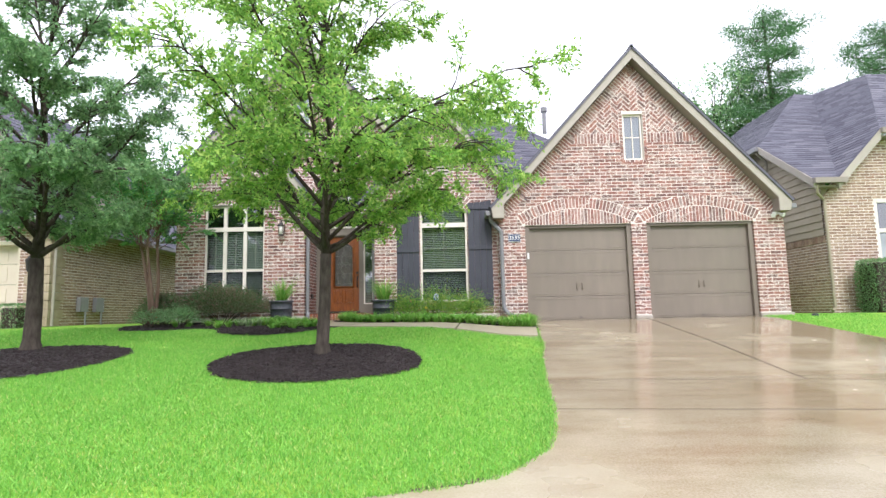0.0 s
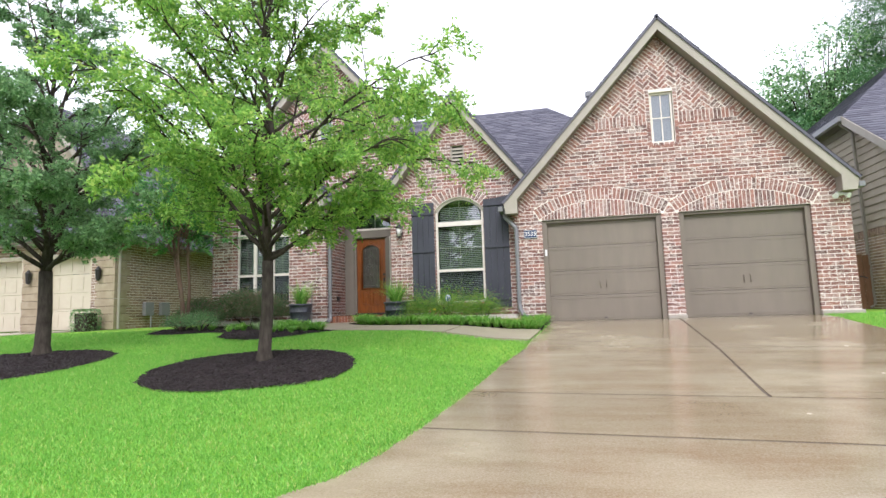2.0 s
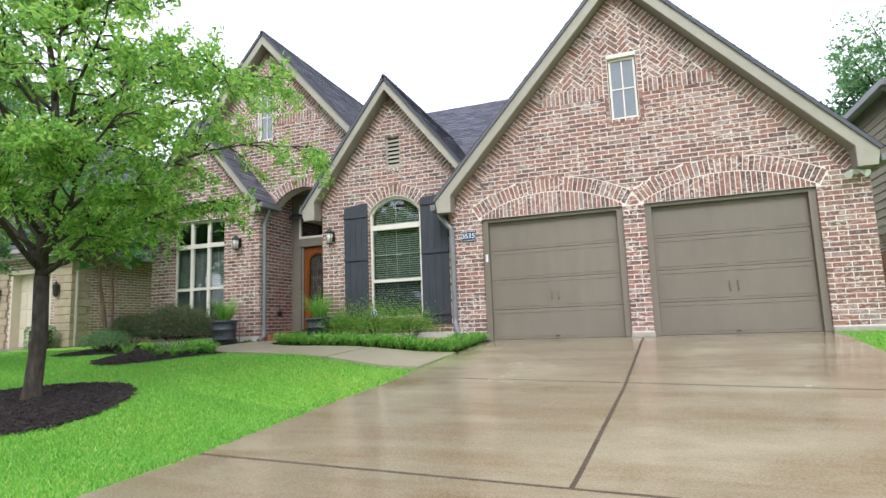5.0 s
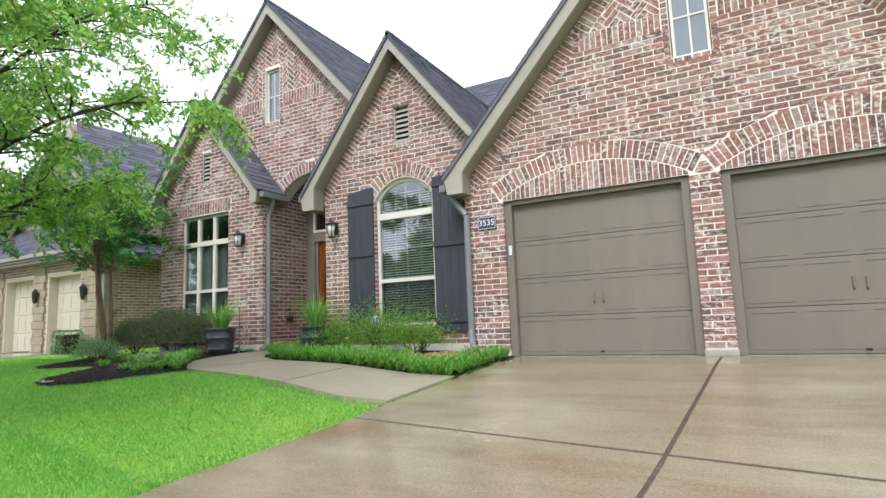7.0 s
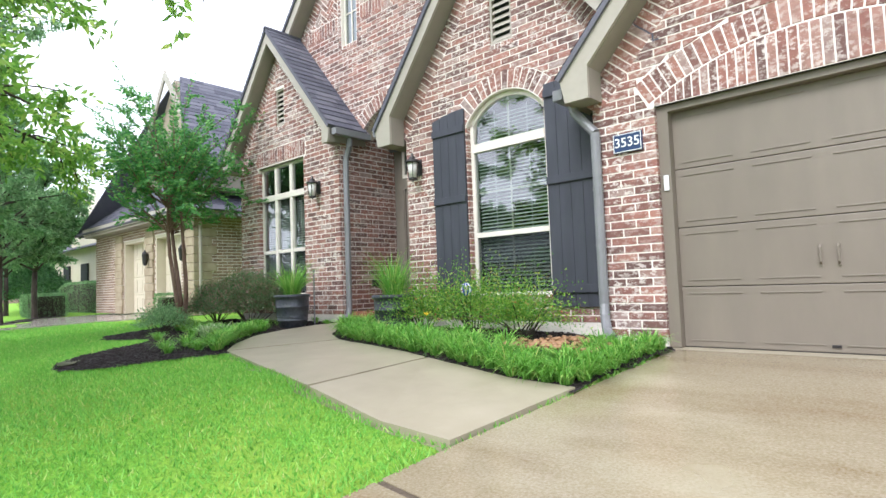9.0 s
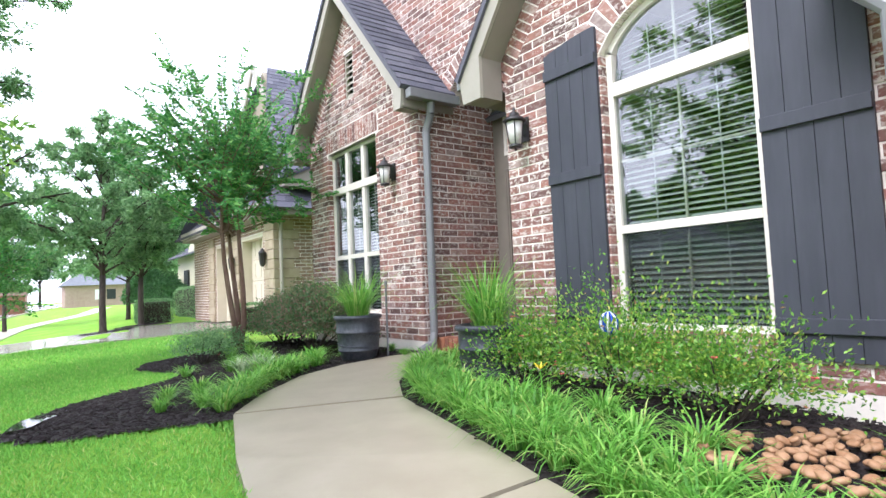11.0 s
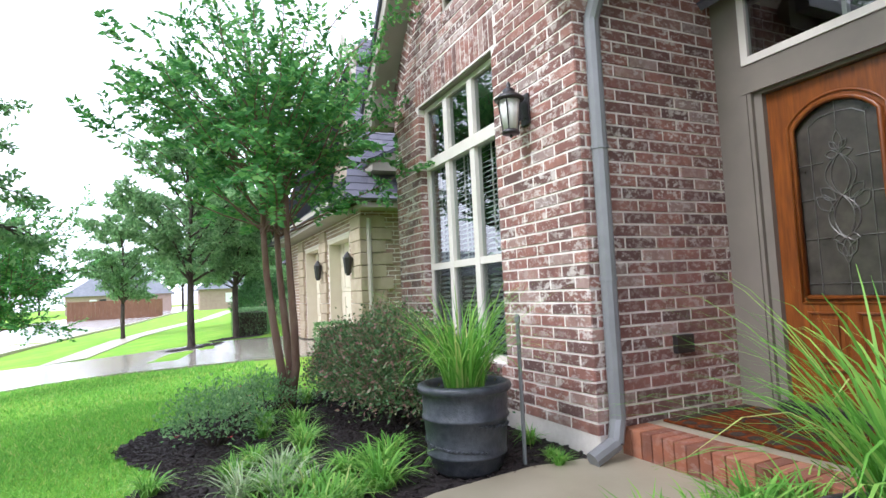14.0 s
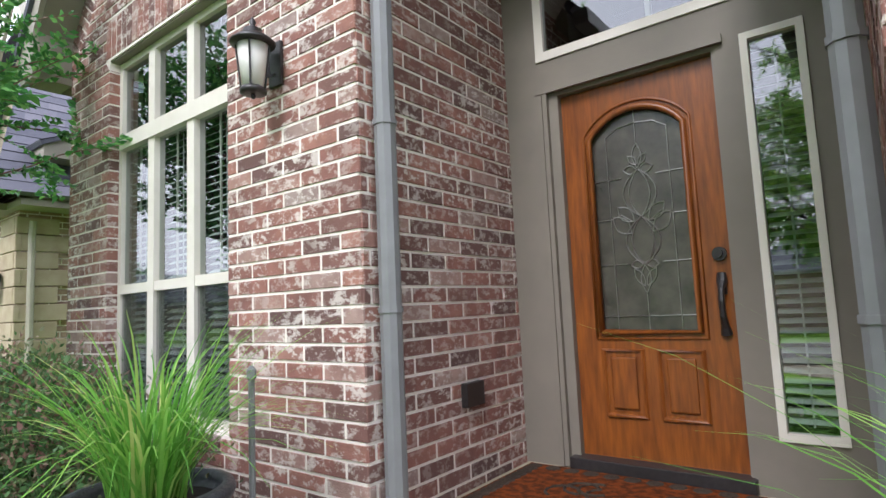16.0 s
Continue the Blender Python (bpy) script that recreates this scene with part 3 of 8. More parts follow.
# ---- roofs and gables ----
def shingles(name, a, b, c, d, parent=None, label="dark grey asphalt shingle roof", width=0.3, course=0.14):
    """A shingled plane: a to b along the eave, d to c along the ridge. The slope is a slab with overlapping tabs on it."""
    a, b, c, d = (Vector(p) for p in (a, b, c, d))
    nrm = (b - a).cross(d - a).normalized()
    if nrm.z < 0:
        nrm = -nrm
    rnd = random.Random(name + str(round(a.x, 1)))
    H = ((d - a).length + (c - b).length) / 2
    n = max(1, int(H / course))
    verts, faces = [], []
    for k in range(n):
        f0, f1 = k / n, min(1, (k + 1.06) / n)
        l0, r0, l1, r1 = a.lerp(d, f0), b.lerp(c, f0), a.lerp(d, f1), b.lerp(c, f1)
        W = (r0 - l0).length
        m = max(1, int(W / width))
        sh = rnd.random() / m
        cuts = [0] + [min(1, max(0, (i + sh * m) / m + rnd.uniform(-.12, .12) / m)) for i in range(m)] + [1]
        for p, q in zip(cuts, cuts[1:]):
            if q - p < 0.001:
                continue
            up = 0.010 + rnd.uniform(0, 0.006)
            base = len(verts)
            drop = (a - d).normalized() * rnd.choice((0, 0, 0.006))
            verts.extend([l0.lerp(r0, p) + nrm * up + drop, l0.lerp(r0, q) + nrm * up + drop, l1.lerp(r1, q) + nrm * 0.002, l1.lerp(r1, p) + nrm * 0.002, l0.lerp(r0, p) + drop, l0.lerp(r0, q) + drop])
            faces.extend([(base, base + 1, base + 2, base + 3), (base + 4, base + 5, base + 1, base)])
    under = len(verts)
    for p in (a, b, c, d):
        verts.append(p)
    for p in (a, b, c, d):
        verts.append(p - nrm * 0.05)
    faces.extend([(under, under + 1, under + 2, under + 3), (under + 4, under + 7, under + 6, under + 5)] + [(under + i, under + 4 + i, under + 4 + (i + 1) % 4, under + (i + 1) % 4) for i in range(4)])
    ob = raw(name, verts, faces, M_shingle, parent, label, kind="" if parent else "structure")
    return ob


def gable_roof(name, ax, az, xl, zl, xr, zr, y0, yw, y1, t=0.27, ret_l=0.30, ret_r=0.30, label="steep shingled gable roof with painted fascia"):
    """A gable: apex, left and right tips on the fascia's top edge, the fascia's face y0, the wall's face yw, the roof's far end y1."""
    roof = tagged(new(name), label, kind="structure")
    for side, x, z, ret in (("l", xl, zl, ret_l), ("r", xr, zr, ret_r)):
        s = -1 if side == "l" else 1
        slope = (az - z) / abs(ax - x)
        if ret:
            xi = x - s * ret
            pts = [(ax, az), (x, z), (x - s * 0.05, z - 0.25), (xi, z - 0.25), (xi, z + slope * ret - t), (ax, az - t)]
        else:
            pts = [(ax, az), (x, z), (x, z - t), (ax, az - t)]
        bm = bmesh.new()
        prism(bm, pts, y0, y0 + 0.035)
        finish("fascia_board", bm, M_fascia, roof, "pale painted fascia board")
        bm = bmesh.new()
        off = 0.045
        prism(bm, [(ax, az + off), (x + s * 0.02, z + off - 0.02), (x + s * 0.02, z - 0.015), (ax, az + 0.008)], y0 - 0.02, y0 - 0.001)
        finish("drip_edge", bm, M_shingle, roof)
        # soffit behind the fascia
        bm = bmesh.new()
        prism(bm, [(ax, az - 0.03), (x - s * 0.03, z - 0.03), (x - s * 0.03, z - t + 0.02), (ax, az - t + 0.02)], y0 + 0.036, y1)
        if ret:
            prism(bm, [(x - s * 0.06, z - 0.02), (xi - s * 0.001, z - 0.02 + slope * ret * 0.6), (xi - s * 0.001, z - 0.243), (x - s * 0.06, z - 0.243)], y0 + 0.036, yw - 0.002)
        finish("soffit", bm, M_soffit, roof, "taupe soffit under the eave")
        e0, e1 = (x + s * 0.03, y0 - 0.03, z + 0.0), (x + s * 0.03, y1, z + 0.0)
        r0, r1 = (ax, y0 - 0.03, az + 0.03), (ax, y1, az + 0.03)
        if s < 0:
            shingles("roof_slope", e1, e0, r0, r1, roof, "dark grey asphalt shingles")
        else:
            shingles("roof_slope", e0, e1, r1, r0, roof, "dark grey asphalt shingles")
    bm = bmesh.new()
    tube(bm, [(ax, y0 - 0.03, az + 0.02), (ax, y1, az + 0.02)], 0.045, 6)
    finish("ridge_cap", bm, M_shingle, roof)
    return roof


def rake_lines(ax, az, xl, zl, xr, zr, t):
    """Left and right edge of the wall under the gable at a height."""
    sl, sr = (az - zl) / (ax - xl), (az - zr) / (xr - ax)
    return (lambda v: ax - (az - t - v) / sl), (lambda v: ax + (az - t - v) / sr)


# garage front
GA = (4.56, 7.66, 1.14, 3.90, 8.00, 3.93)
GL, GR = rake_lines(*GA, 0.27)
G1, G2 = (1.94, 4.40), (4.75, 7.22)
GTOP = 3.50


def arch_cut(spans, cx, cz, r, x0, x1, v):
    """Takes the part of the spans under the outer arc away."""
    if v <= cz:
        return spans
    if v >= cz + r:
        return spans
    h = math.sqrt(r * r - (v - cz) ** 2)
    a, b = max(cx - h, x0), min(cx + h, x1)
    return cut(spans, a, b) if b > a else spans


ARCS = []
for x0, x1 in ((G1[0] - 0.05, G1[1] + 0.05), (G2[0] - 0.05, G2[1] + 0.05)):
    cx, cz, r = arc_of(x0, x1, GTOP + 0.03, 0.36)
    ARCS.append((cx, cz, r, x0, x1))
SB0, SB1 = 5.42, 5.66
AW = (4.34, 4.80, 5.02, 6.12)
RW = 0.235


def garage_allowed(v):
    if v < 3.62:
        s = [(1.33, 7.92)]
    else:
        k = RW / math.sin(math.atan(1.1)) + 0.012
        s = [(max(1.33, GL(v) + k), min(7.92, GR(v) - k))]
        if s[0][1] <= s[0][0]:
            return []
    if v < GTOP:
        s = cut(cut(s, *G1), *G2)
    for cx, cz, r, x0, x1 in ARCS:
        h = (x1 - x0) / 2 + 0.13
        if GTOP <= v < cz + r + 0.245:
            R = r + 0.25
            if v > cz + R:
                continue
            w = math.sqrt(max(0, R * R - (v - cz) ** 2))
            # the band's ends lean outwards
            e = h * (1.0 if v < cz + R * math.cos(math.asin(min(1, h / R))) else 9)
            w = min(w, e)
            s = cut(s, cx - w, cx + w)
    if v > AW[2] - 0.09 and v < AW[3] + 0.02:
        s = cut(s, AW[0] - 0.01, AW[1] + 0.01)
    if v > SB0 - 0.004:
        return []
    return s


extra = []
for cx, cz, r, x0, x1 in ARCS:
    extra += voussoirs(cx, cz, r, r + 0.235, x0, x1)
    extra += voussoirs(cx, cz, r, r, x0 + 0.04, x1 - 0.04, flat=GTOP + 0.006)
for z0 in (GTOP + 0.004, GTOP + 0.079):
    z1 = z0 + 0.065
    A, B = ARCS
    tn = 0.61
    lean = lambda z: 0.012 + max(0.0, z - GTOP - 0.02) * tn
    if A[4] + lean(z1) < B[3] - lean(z1):
        extra.append([(A[4] + lean(z0), z0), (B[3] - lean(z0), z0), (B[3] - lean(z1), z1), (A[4] + lean(z1), z1)])
    for s, xe in ((-1, A[3]), (1, B[4])):
        q = [(xe + s * lean(z0), z0), (xe + s * 0.122, z0), (xe + s * 0.122, z1), (xe + s * min(0.115, lean(z1)), z1)]
        extra.append(q if s > 0 else q[::-1])
kx = RW / math.sin(math.atan(1.1)) + 0.02
for seg in ((GL(SB0) + kx, AW[0] - 0.10), (AW[1] + 0.10, GR(SB0) - kx)):
    extra += band((seg[0], SB0 + 0.005), (seg[1], SB0 + 0.005), SB1 - SB0 - 0.012)
extra += [q for s in (-1, 1) for q in band((AW[0] - 0.088, AW[2]) if s < 0 else (AW[1] + 0.012, AW[2]), (AW[0] - 0.088, AW[3] + 0.06) if s < 0 else (AW[1] + 0.012, AW[3] + 0.06), 0.075, -1)]
extra += band((AW[0] - 0.09, AW[2] - 0.09), (AW[1] + 0.09, AW[2] - 0.09), 0.08, 1, 0.1)
apex = (GA[0], GA[1] - 0.27 - RW * 1.55)
lo = [(GL(SB1) + kx, SB1), (AW[0] - 0.1, SB1), (AW[0] - 0.1, GA[1] - 0.27 - 0.3 - (GA[0] - AW[0]) * 1.1), (GL(SB1) + kx, SB1)]
slope_at = lambda x, s: SB1 + (x - (GL(SB1) + kx)) * 1.097 if s < 0 else SB1 + ((GR(SB1) - kx) - x) * 1.085
extra += herringbone([(GL(SB1) + kx, SB1), (AW[0] - 0.1, SB1), (AW[0] - 0.1, slope_at(AW[0] - 0.1, -1))])
extra += herringbone([(AW[1] + 0.1, SB1), (GR(SB1) - kx, SB1), (AW[1] + 0.1, slope_at(AW[1] + 0.1, 1))])
top_in = min(slope_at(GA[0], -1), slope_at(GA[0], 1))
extra += herringbone([(AW[0] - 0.1, AW[3] + 0.07), (AW[1] + 0.1, AW[3] + 0.07), (AW[1] + 0.1, slope_at(AW[1] + 0.1, 1)), (GA[0], top_in), (AW[0] - 0.1, slope_at(AW[0] - 0.1, -1))])
extra += band((GL(3.70) + 0.01, 3.70), (GA[0] - 0.02, GA[1] - 0.30), RW, -1)
extra += band((GR(3.70) - 0.01, 3.70), (GA[0] + 0.02, GA[1] - 0.30), RW, 1)


def wall_body(L, R, v0, top, holes, apex=None):
    """Outlines of the mortar body: bands between the heights where holes start and end."""
    hs = sorted({v0, top, *[h for a, b, c, d in holes for h in (c, d) if v0 < h < top]})
    out = []
    for p, q in zip(hs, hs[1:]):
        steps = max(1, int((q - p) / 0.4))
        for k in range(steps):
            a, b = p + (q - p) * k / steps, p + (q - p) * (k + 1) / steps
            sa, sb = [(L(a), R(a))], [(L(b), R(b))]
            m = (a + b) / 2
            for x0, x1, z0, z1 in holes:
                if z0 < m < z1:
                    sa, sb = cut(sa, x0, x1), cut(sb, x0, x1)
            for s, t in zip(sa, sb):
                if s[1] > s[0]:
                    out.append([(s[0], a), (s[1], a), (max(t[1], t[0] + .001), b), (t[0], b)])
    return out


g_holes = [(G1[0] - .005, G1[1] + .005, 0, GTOP), (G2[0] - .005, G2[1] + .005, 0, GTOP), (AW[0] - .005, AW[1] + .005, AW[2], AW[3])]
body = wall_body(lambda v: max(1.335, GL(v) + .01), lambda v: min(7.915, GR(v) - .01), 1.32, GA[1] - 0.30, g_holes)
brick_wall("wall_garage_front", "y", 13.05, 1.32 + BH, SB0, garage_allowed, extra, body=body, label="red brick garage wall with arched soldier courses and herringbone gable", u_start=1.33)
brick_wall("wall_garage_side", "w", 1.33, 1.42, 3.75, lambda v: [(13.06, 13.36)], body=[[(13.06, 1.30), (13.36, 1.30), (13.36, 3.9), (13.06, 3.9)]], single=0, label="narrow red brick return of the garage wall", thick=0.1)
gable_roof("gable_roof_garage", *GA, 12.77, 13.05, 20.0)

# middle front with the arched window
MA = (0.02, 6.62, -1.93, 4.10, 2.0, 4.10)
ML, MR = rake_lines(*MA, 0.25)
MW = (-0.52, 0.61, 1.80, 3.92, 4.22)
VM = (-0.10, 0.22, 4.80, 5.47)
acx, acz, ar = arc_of(MW[0], MW[1], MW[3], MW[4] - MW[3])
MS = (MA[1] - MA[3]) / (MA[0] - MA[2])
mkx = 0.2 / math.sin(math.atan(MS)) + 0.012


def mid_allowed(v):
    s = [(-1.60, 1.34)] if v < 4.02 else [(max(-1.60, ML(v) + mkx), min(1.34, MR(v) - mkx))]
    if s[0][1] <= s[0][0] + 0.02:
        return []
    if MW[2] < v < MW[3]:
        s = cut(s, MW[0], MW[1])
    elif v >= MW[3]:
        R = ar + 0.25
        if v < acz + R:
            w = min(math.sqrt(R * R - (v - acz) ** 2), (MW[1] - MW[0]) / 2 + 0.12)
            s = cut(s, acx - w, acx + w)
    if VM[2] - 0.08 < v < VM[3] + 0.01:
        s = cut(s, VM[0], VM[1])
    return s


extra = voussoirs(acx, acz, ar + 0.012, ar + 0.24, MW[0] - 0.02, MW[1] + 0.02)
extra += band((ML(4.05) + 0.01, 4.05), (MA[0] - 0.015, MA[1] - 0.27), 0.2, -1)
extra += band((MR(4.05) - 0.01, 4.05), (MA[0] + 0.015, MA[1] - 0.27), 0.2, 1)
extra += band((VM[0] - 0.02, VM[2] - 0.075), (VM[1] + 0.02, VM[2] - 0.075), 0.07, 1, 0.1)
m_holes = [(MW[0] - .004, MW[1] + .004, MW[2], MW[3]), (VM[0] - .004, VM[1] + .004, VM[2], VM[3])]
for k in range(30):
    za, zb = MW[3] + (MW[4] - MW[3]) * k / 30, MW[3] + (MW[4] - MW[3]) * (k + 1) / 30
    w = math.sqrt(max(0, ar * ar - ((za + zb) / 2 - acz) ** 2))
    m_holes.append((acx - w, acx + w, za, zb))
body = wall_body(lambda v: max(-1.595, ML(v) + .01) if v > 4 else -1.595, lambda v: min(1.33, MR(v) - .01) if v > 4 else 1.33, 1.3, MA[1] - 0.27, m_holes)
brick_wall("wall_middle_front", "y", 13.35, 1.49, 6.35, mid_allowed, extra, body=body, label="red brick wall with an arched window between dark shutters", u_start=-1.60)
gable_roof("gable_roof_middle", *MA, 13.08, 13.35, 19.0, t=0.25, ret_r=0)

# left front
LA = (-4.95, 6.60, -6.70, 4.48, -3.18, 4.48)
LL, LR = rake_lines(*LA, 0.25)
LW = (-5.73, -4.27, 1.84, 4.22)
VL = (-5.10, -4.84, 4.90, 5.58)
lkx = 0.0
LS = (LA[1] - LA[3]) / (LA[0] - LA[2])


def left_allowed(v):
    k = 0.2 / math.sin(math.atan(LS)) + 0.012
    s = [(-6.40, -3.30)] if v < 4.3 else [(max(-6.40, LL(v) + k), min(-3.30, LR(v) - k))]
    if s[0][1] <= s[0][0] + 0.02:
        return []
    if LW[2] < v < LW[3] + 0.32:
        s = cut(s, LW[0] - (0.06 if v > LW[3] else 0), LW[1] + (0.06 if v > LW[3] else 0))
    if VL[2] - 0.08 < v < VL[3] + 0.01:
        s = cut(s, VL[0], VL[1])
    return s


extra = band((LW[0] - 0.055, LW[3] + 0.03), (LW[1] + 0.055, LW[3] + 0.03), 0.28)
extra += band((LL(4.34) + 0.01, 4.34), (LA[0] - 0.015, LA[1] - 0.27), 0.2, -1)
extra += band((LR(4.34) - 0.01, 4.34), (LA[0] + 0.015, LA[1] - 0.27), 0.2, 1)
extra += band((VL[0] - 0.02, VL[2] - 0.075), (VL[1] + 0.02, VL[2] - 0.075), 0.07, 1, 0.1)
l_holes = [(LW[0] - .004, LW[1] + .004, LW[2], LW[3] + 0.012), (VL[0] - .004, VL[1] + .004, VL[2], VL[3])]
body = wall_body(lambda v: max(-6.39, LL(v) + .01) if v > 4 else -6.39, lambda v: min(-3.31, LR(v) - .01) if v > 4 else -3.31, 1.3, LA[1] - 0.27, l_holes)
brick_wall("wall_left_front", "y", 13.5, 1.52, 6.35, left_allowed, extra, body=body, label="red brick front wall with a tall white window", u_start=-3.30)
gable_roof("gable_roof_left", *LA, 13.24, 13.5, 14.0, t=0.25, ret_l=0.3, ret_r=0.2)

# porch side wall, faces the walk
brick_wall("wall_porch_side", "x", -3.30, 1.52, 4.95, lambda v: [(13.505 if v < 4.36 else 13.97, 14.75)], body=[[(13.51, 1.3), (14.88, 1.3), (14.88, 4.40), (13.51, 4.40)], [(13.97, 4.40), (14.88, 4.40), (14.88, 4.95), (13.97, 4.95)]], u_start=13.55, label="red brick side wall of the porch beside the front door")
brick_wall("wall_porch_right", "w", -1.60, 1.52, 4.9, lambda v: [(13.355, 14.75)], body=[[(13.36, 1.3), (14.88, 1.3), (14.88, 4.95), (13.36, 4.95)]], single=0, u_start=13.4, thick=0.1, label="red brick side wall of the porch")

# tall gable over the porch
BA = (-3.40, 8.62, -6.6, 5.00, 0.2, 4.55)
BLn, BRn = rake_lines(*BA, 0.27)
PA = arc_of(-3.3, -1.66, 4.42, 0.42)
BW = (-3.70, -3.30, 6.10, 7.26)
BS = (BA[1] - BA[3]) / (BA[0] - BA[2])
bkx = 0.22 / math.sin(math.atan(BS)) + 0.012


def big_allowed(v):
    s = [(max(-6.3, BLn(v) + bkx), min(0.9, BRn(v) - bkx))]
    if s[0][1] <= s[0][0] + 0.02 or v > 6.42:
        return []
    R = PA[2] + 0.245
    if v < PA[1] + R:
        w = min(math.sqrt(R * R - (v - PA[1]) ** 2), 0.95)
        s = cut(s, PA[0] - w, PA[0] + w)
    if BW[2] - 0.09 < v:
        s = cut(s, BW[0] - 0.01, BW[1] + 0.01)
    return s


extra = voussoirs(PA[0], PA[1], PA[2], PA[2] + 0.235, -3.2, -1.66)
for seg in ((BLn(6.42) + bkx, BW[0] - 0.1), (BW[1] + 0.1, BRn(6.42) - bkx)):
    extra += band((seg[0], 6.425), (seg[1], 6.425), 0.23)
bl_at = lambda x: 6.67 + (x - (BLn(6.67) + bkx)) * BS
br_at = lambda x: 6.67 + ((BRn(6.67) - bkx) - x) * (BA[1] - BA[5]) / (BA[4] - BA[0])
extra += herringbone([(BLn(6.67) + bkx, 6.67), (BW[0] - 0.1, 6.67), (BW[0] - 0.1, bl_at(BW[0] - 0.1))])
extra += herringbone([(BW[1] + 0.1, 6.67), (BRn(6.67) - bkx, 6.67), (BW[1] + 0.1, br_at(BW[1] + 0.1))])
extra += herringbone([(BW[0] - 0.1, BW[3] + 0.07), (BW[1] + 0.1, BW[3] + 0.07), (BW[1] + 0.1, br_at(BW[1] + 0.1)), (BA[0], min(bl_at(BA[0]), br_at(BA[0]))), (BW[0] - 0.1, bl_at(BW[0] - 0.1))])
extra += [q for s in (-1, 1) for q in band((BW[0] - 0.088, BW[2]) if s < 0 else (BW[1] + 0.012, BW[2]), (BW[0] - 0.088, BW[3] + 0.06) if s < 0 else (BW[1] + 0.012, BW[3] + 0.06), 0.075, -1)]
extra += band((BW[0] - 0.09, BW[2] - 0.09), (BW[1] + 0.09, BW[2] - 0.09), 0.08, 1, 0.1)
extra += band((BLn(5.2) + 0.01, 5.2), (BA[0] - 0.015, BA[1] - 0.29), 0.22, -1)
extra += band((BRn(4.9) - 0.01, 4.9), (BA[0] + 0.015, BA[1] - 0.29), 0.22, 1)
b_holes = [(BW[0], BW[1], BW[2], BW[3])]
for k in range(30):
    za, zb = 4.42 + 0.42 * k / 30, 4.42 + 0.42 * (k + 1) / 30
    w = math.sqrt(max(0, PA[2] ** 2 - ((za + zb) / 2 - PA[1]) ** 2))
    b_holes.append((PA[0] - w, PA[0] + w, za, zb))
body = wall_body(lambda v: max(-6.4, BLn(v) + .01), lambda v: min(0.9, BRn(v) - .01), 4.42, BA[1] - 0.30, b_holes)
brick_wall("wall_tall_gable", "y", 13.95, 4.42, 6.42, big_allowed, extra, body=body, single=0, label="tall red brick gable with an arch over the porch and herringbone top", u_start=-3.3, thick=0.3)
gable_roof("gable_roof_tall", *BA, 13.68, 13.95, 20.0)

# main roof behind the gables
roof = tagged(new("main_roof"), "dark grey hipped shingle roof behind the gables", kind="structure")
shingles("roof_slope", (-8.0, 14.6, 4.3), (6.5, 14.6, 4.3), (2.1, 19.2, 8.25), (-5.0, 19.2, 8.25), roof)
shingles("roof_slope", (6.5, 14.6, 4.3), (6.5, 24.0, 4.3), (2.1, 19.3, 8.25), (2.1, 19.2, 8.25), roof)
shingles("roof_slope", (-8.0, 24.0, 4.3), (-8.0, 14.6, 4.3), (-5.0, 19.2, 8.25), (-5.0, 19.3, 8.25), roof)
shingles("roof_slope", (6.5, 24.0, 4.3), (-8.0, 24.0, 4.3), (-5.0, 19.3, 8.25), (2.1, 19.3, 8.25), roof)
bm = bmesh.new()
for a, b in (((-6.39, 13.9), (-6.2, 24)), ((7.6, 13.3), (7.9, 24)), ((-6.39, 23.8), (7.9, 24))):
    box(bm, (a[0], a[1], 1.2), (b[0], b[1], 4.25))
finish("wall_house_sides", bm, M_tanwall, label="plain side and back walls of the brick house", kind="structure")


# ---- doors, windows and fixtures of the house ----
def part(name, bm, mat, parent, label="", smooth=False, kind=""):
    return finish(name, bm, mat, parent, label, smooth, kind)


def sheet(bm, pts, y):
    """A single sheet of glass that faces the street."""
    bm.faces.new([bm.verts.new((x, y, z)) for x, z in pts])


def glazed(name, bm, parent, label=""):
    me = bpy.data.meshes.new(name)
    bm.to_mesh(me)
    bm.free()
    me.materials.append(M_glass)
    ob = new(name, me)
    ob.parent = parent
    ob.visible_shadow = False
    return tagged(ob, label)


def boxes(name, mat, parent, *bs, label="", bevel=0.0):
    bm = bmesh.new()
    if mat == M_glass:
        for a, b in bs:
            sheet(bm, [(a[0], a[2]), (b[0], a[2]), (b[0], b[2]), (a[0], b[2])], a[1])
        return glazed(name, bm, parent, label)
    for a, b in bs:
        box(bm, a, b, bevel)
    return part(name, bm, mat, parent, label)


M_step = brick_material("orange_step_brick", [(0.0, (0.22, 0.085, 0.05)), (0.5, (0.36, 0.13, 0.07)), (1.0, (0.46, 0.19, 0.10))], False, 0.12)
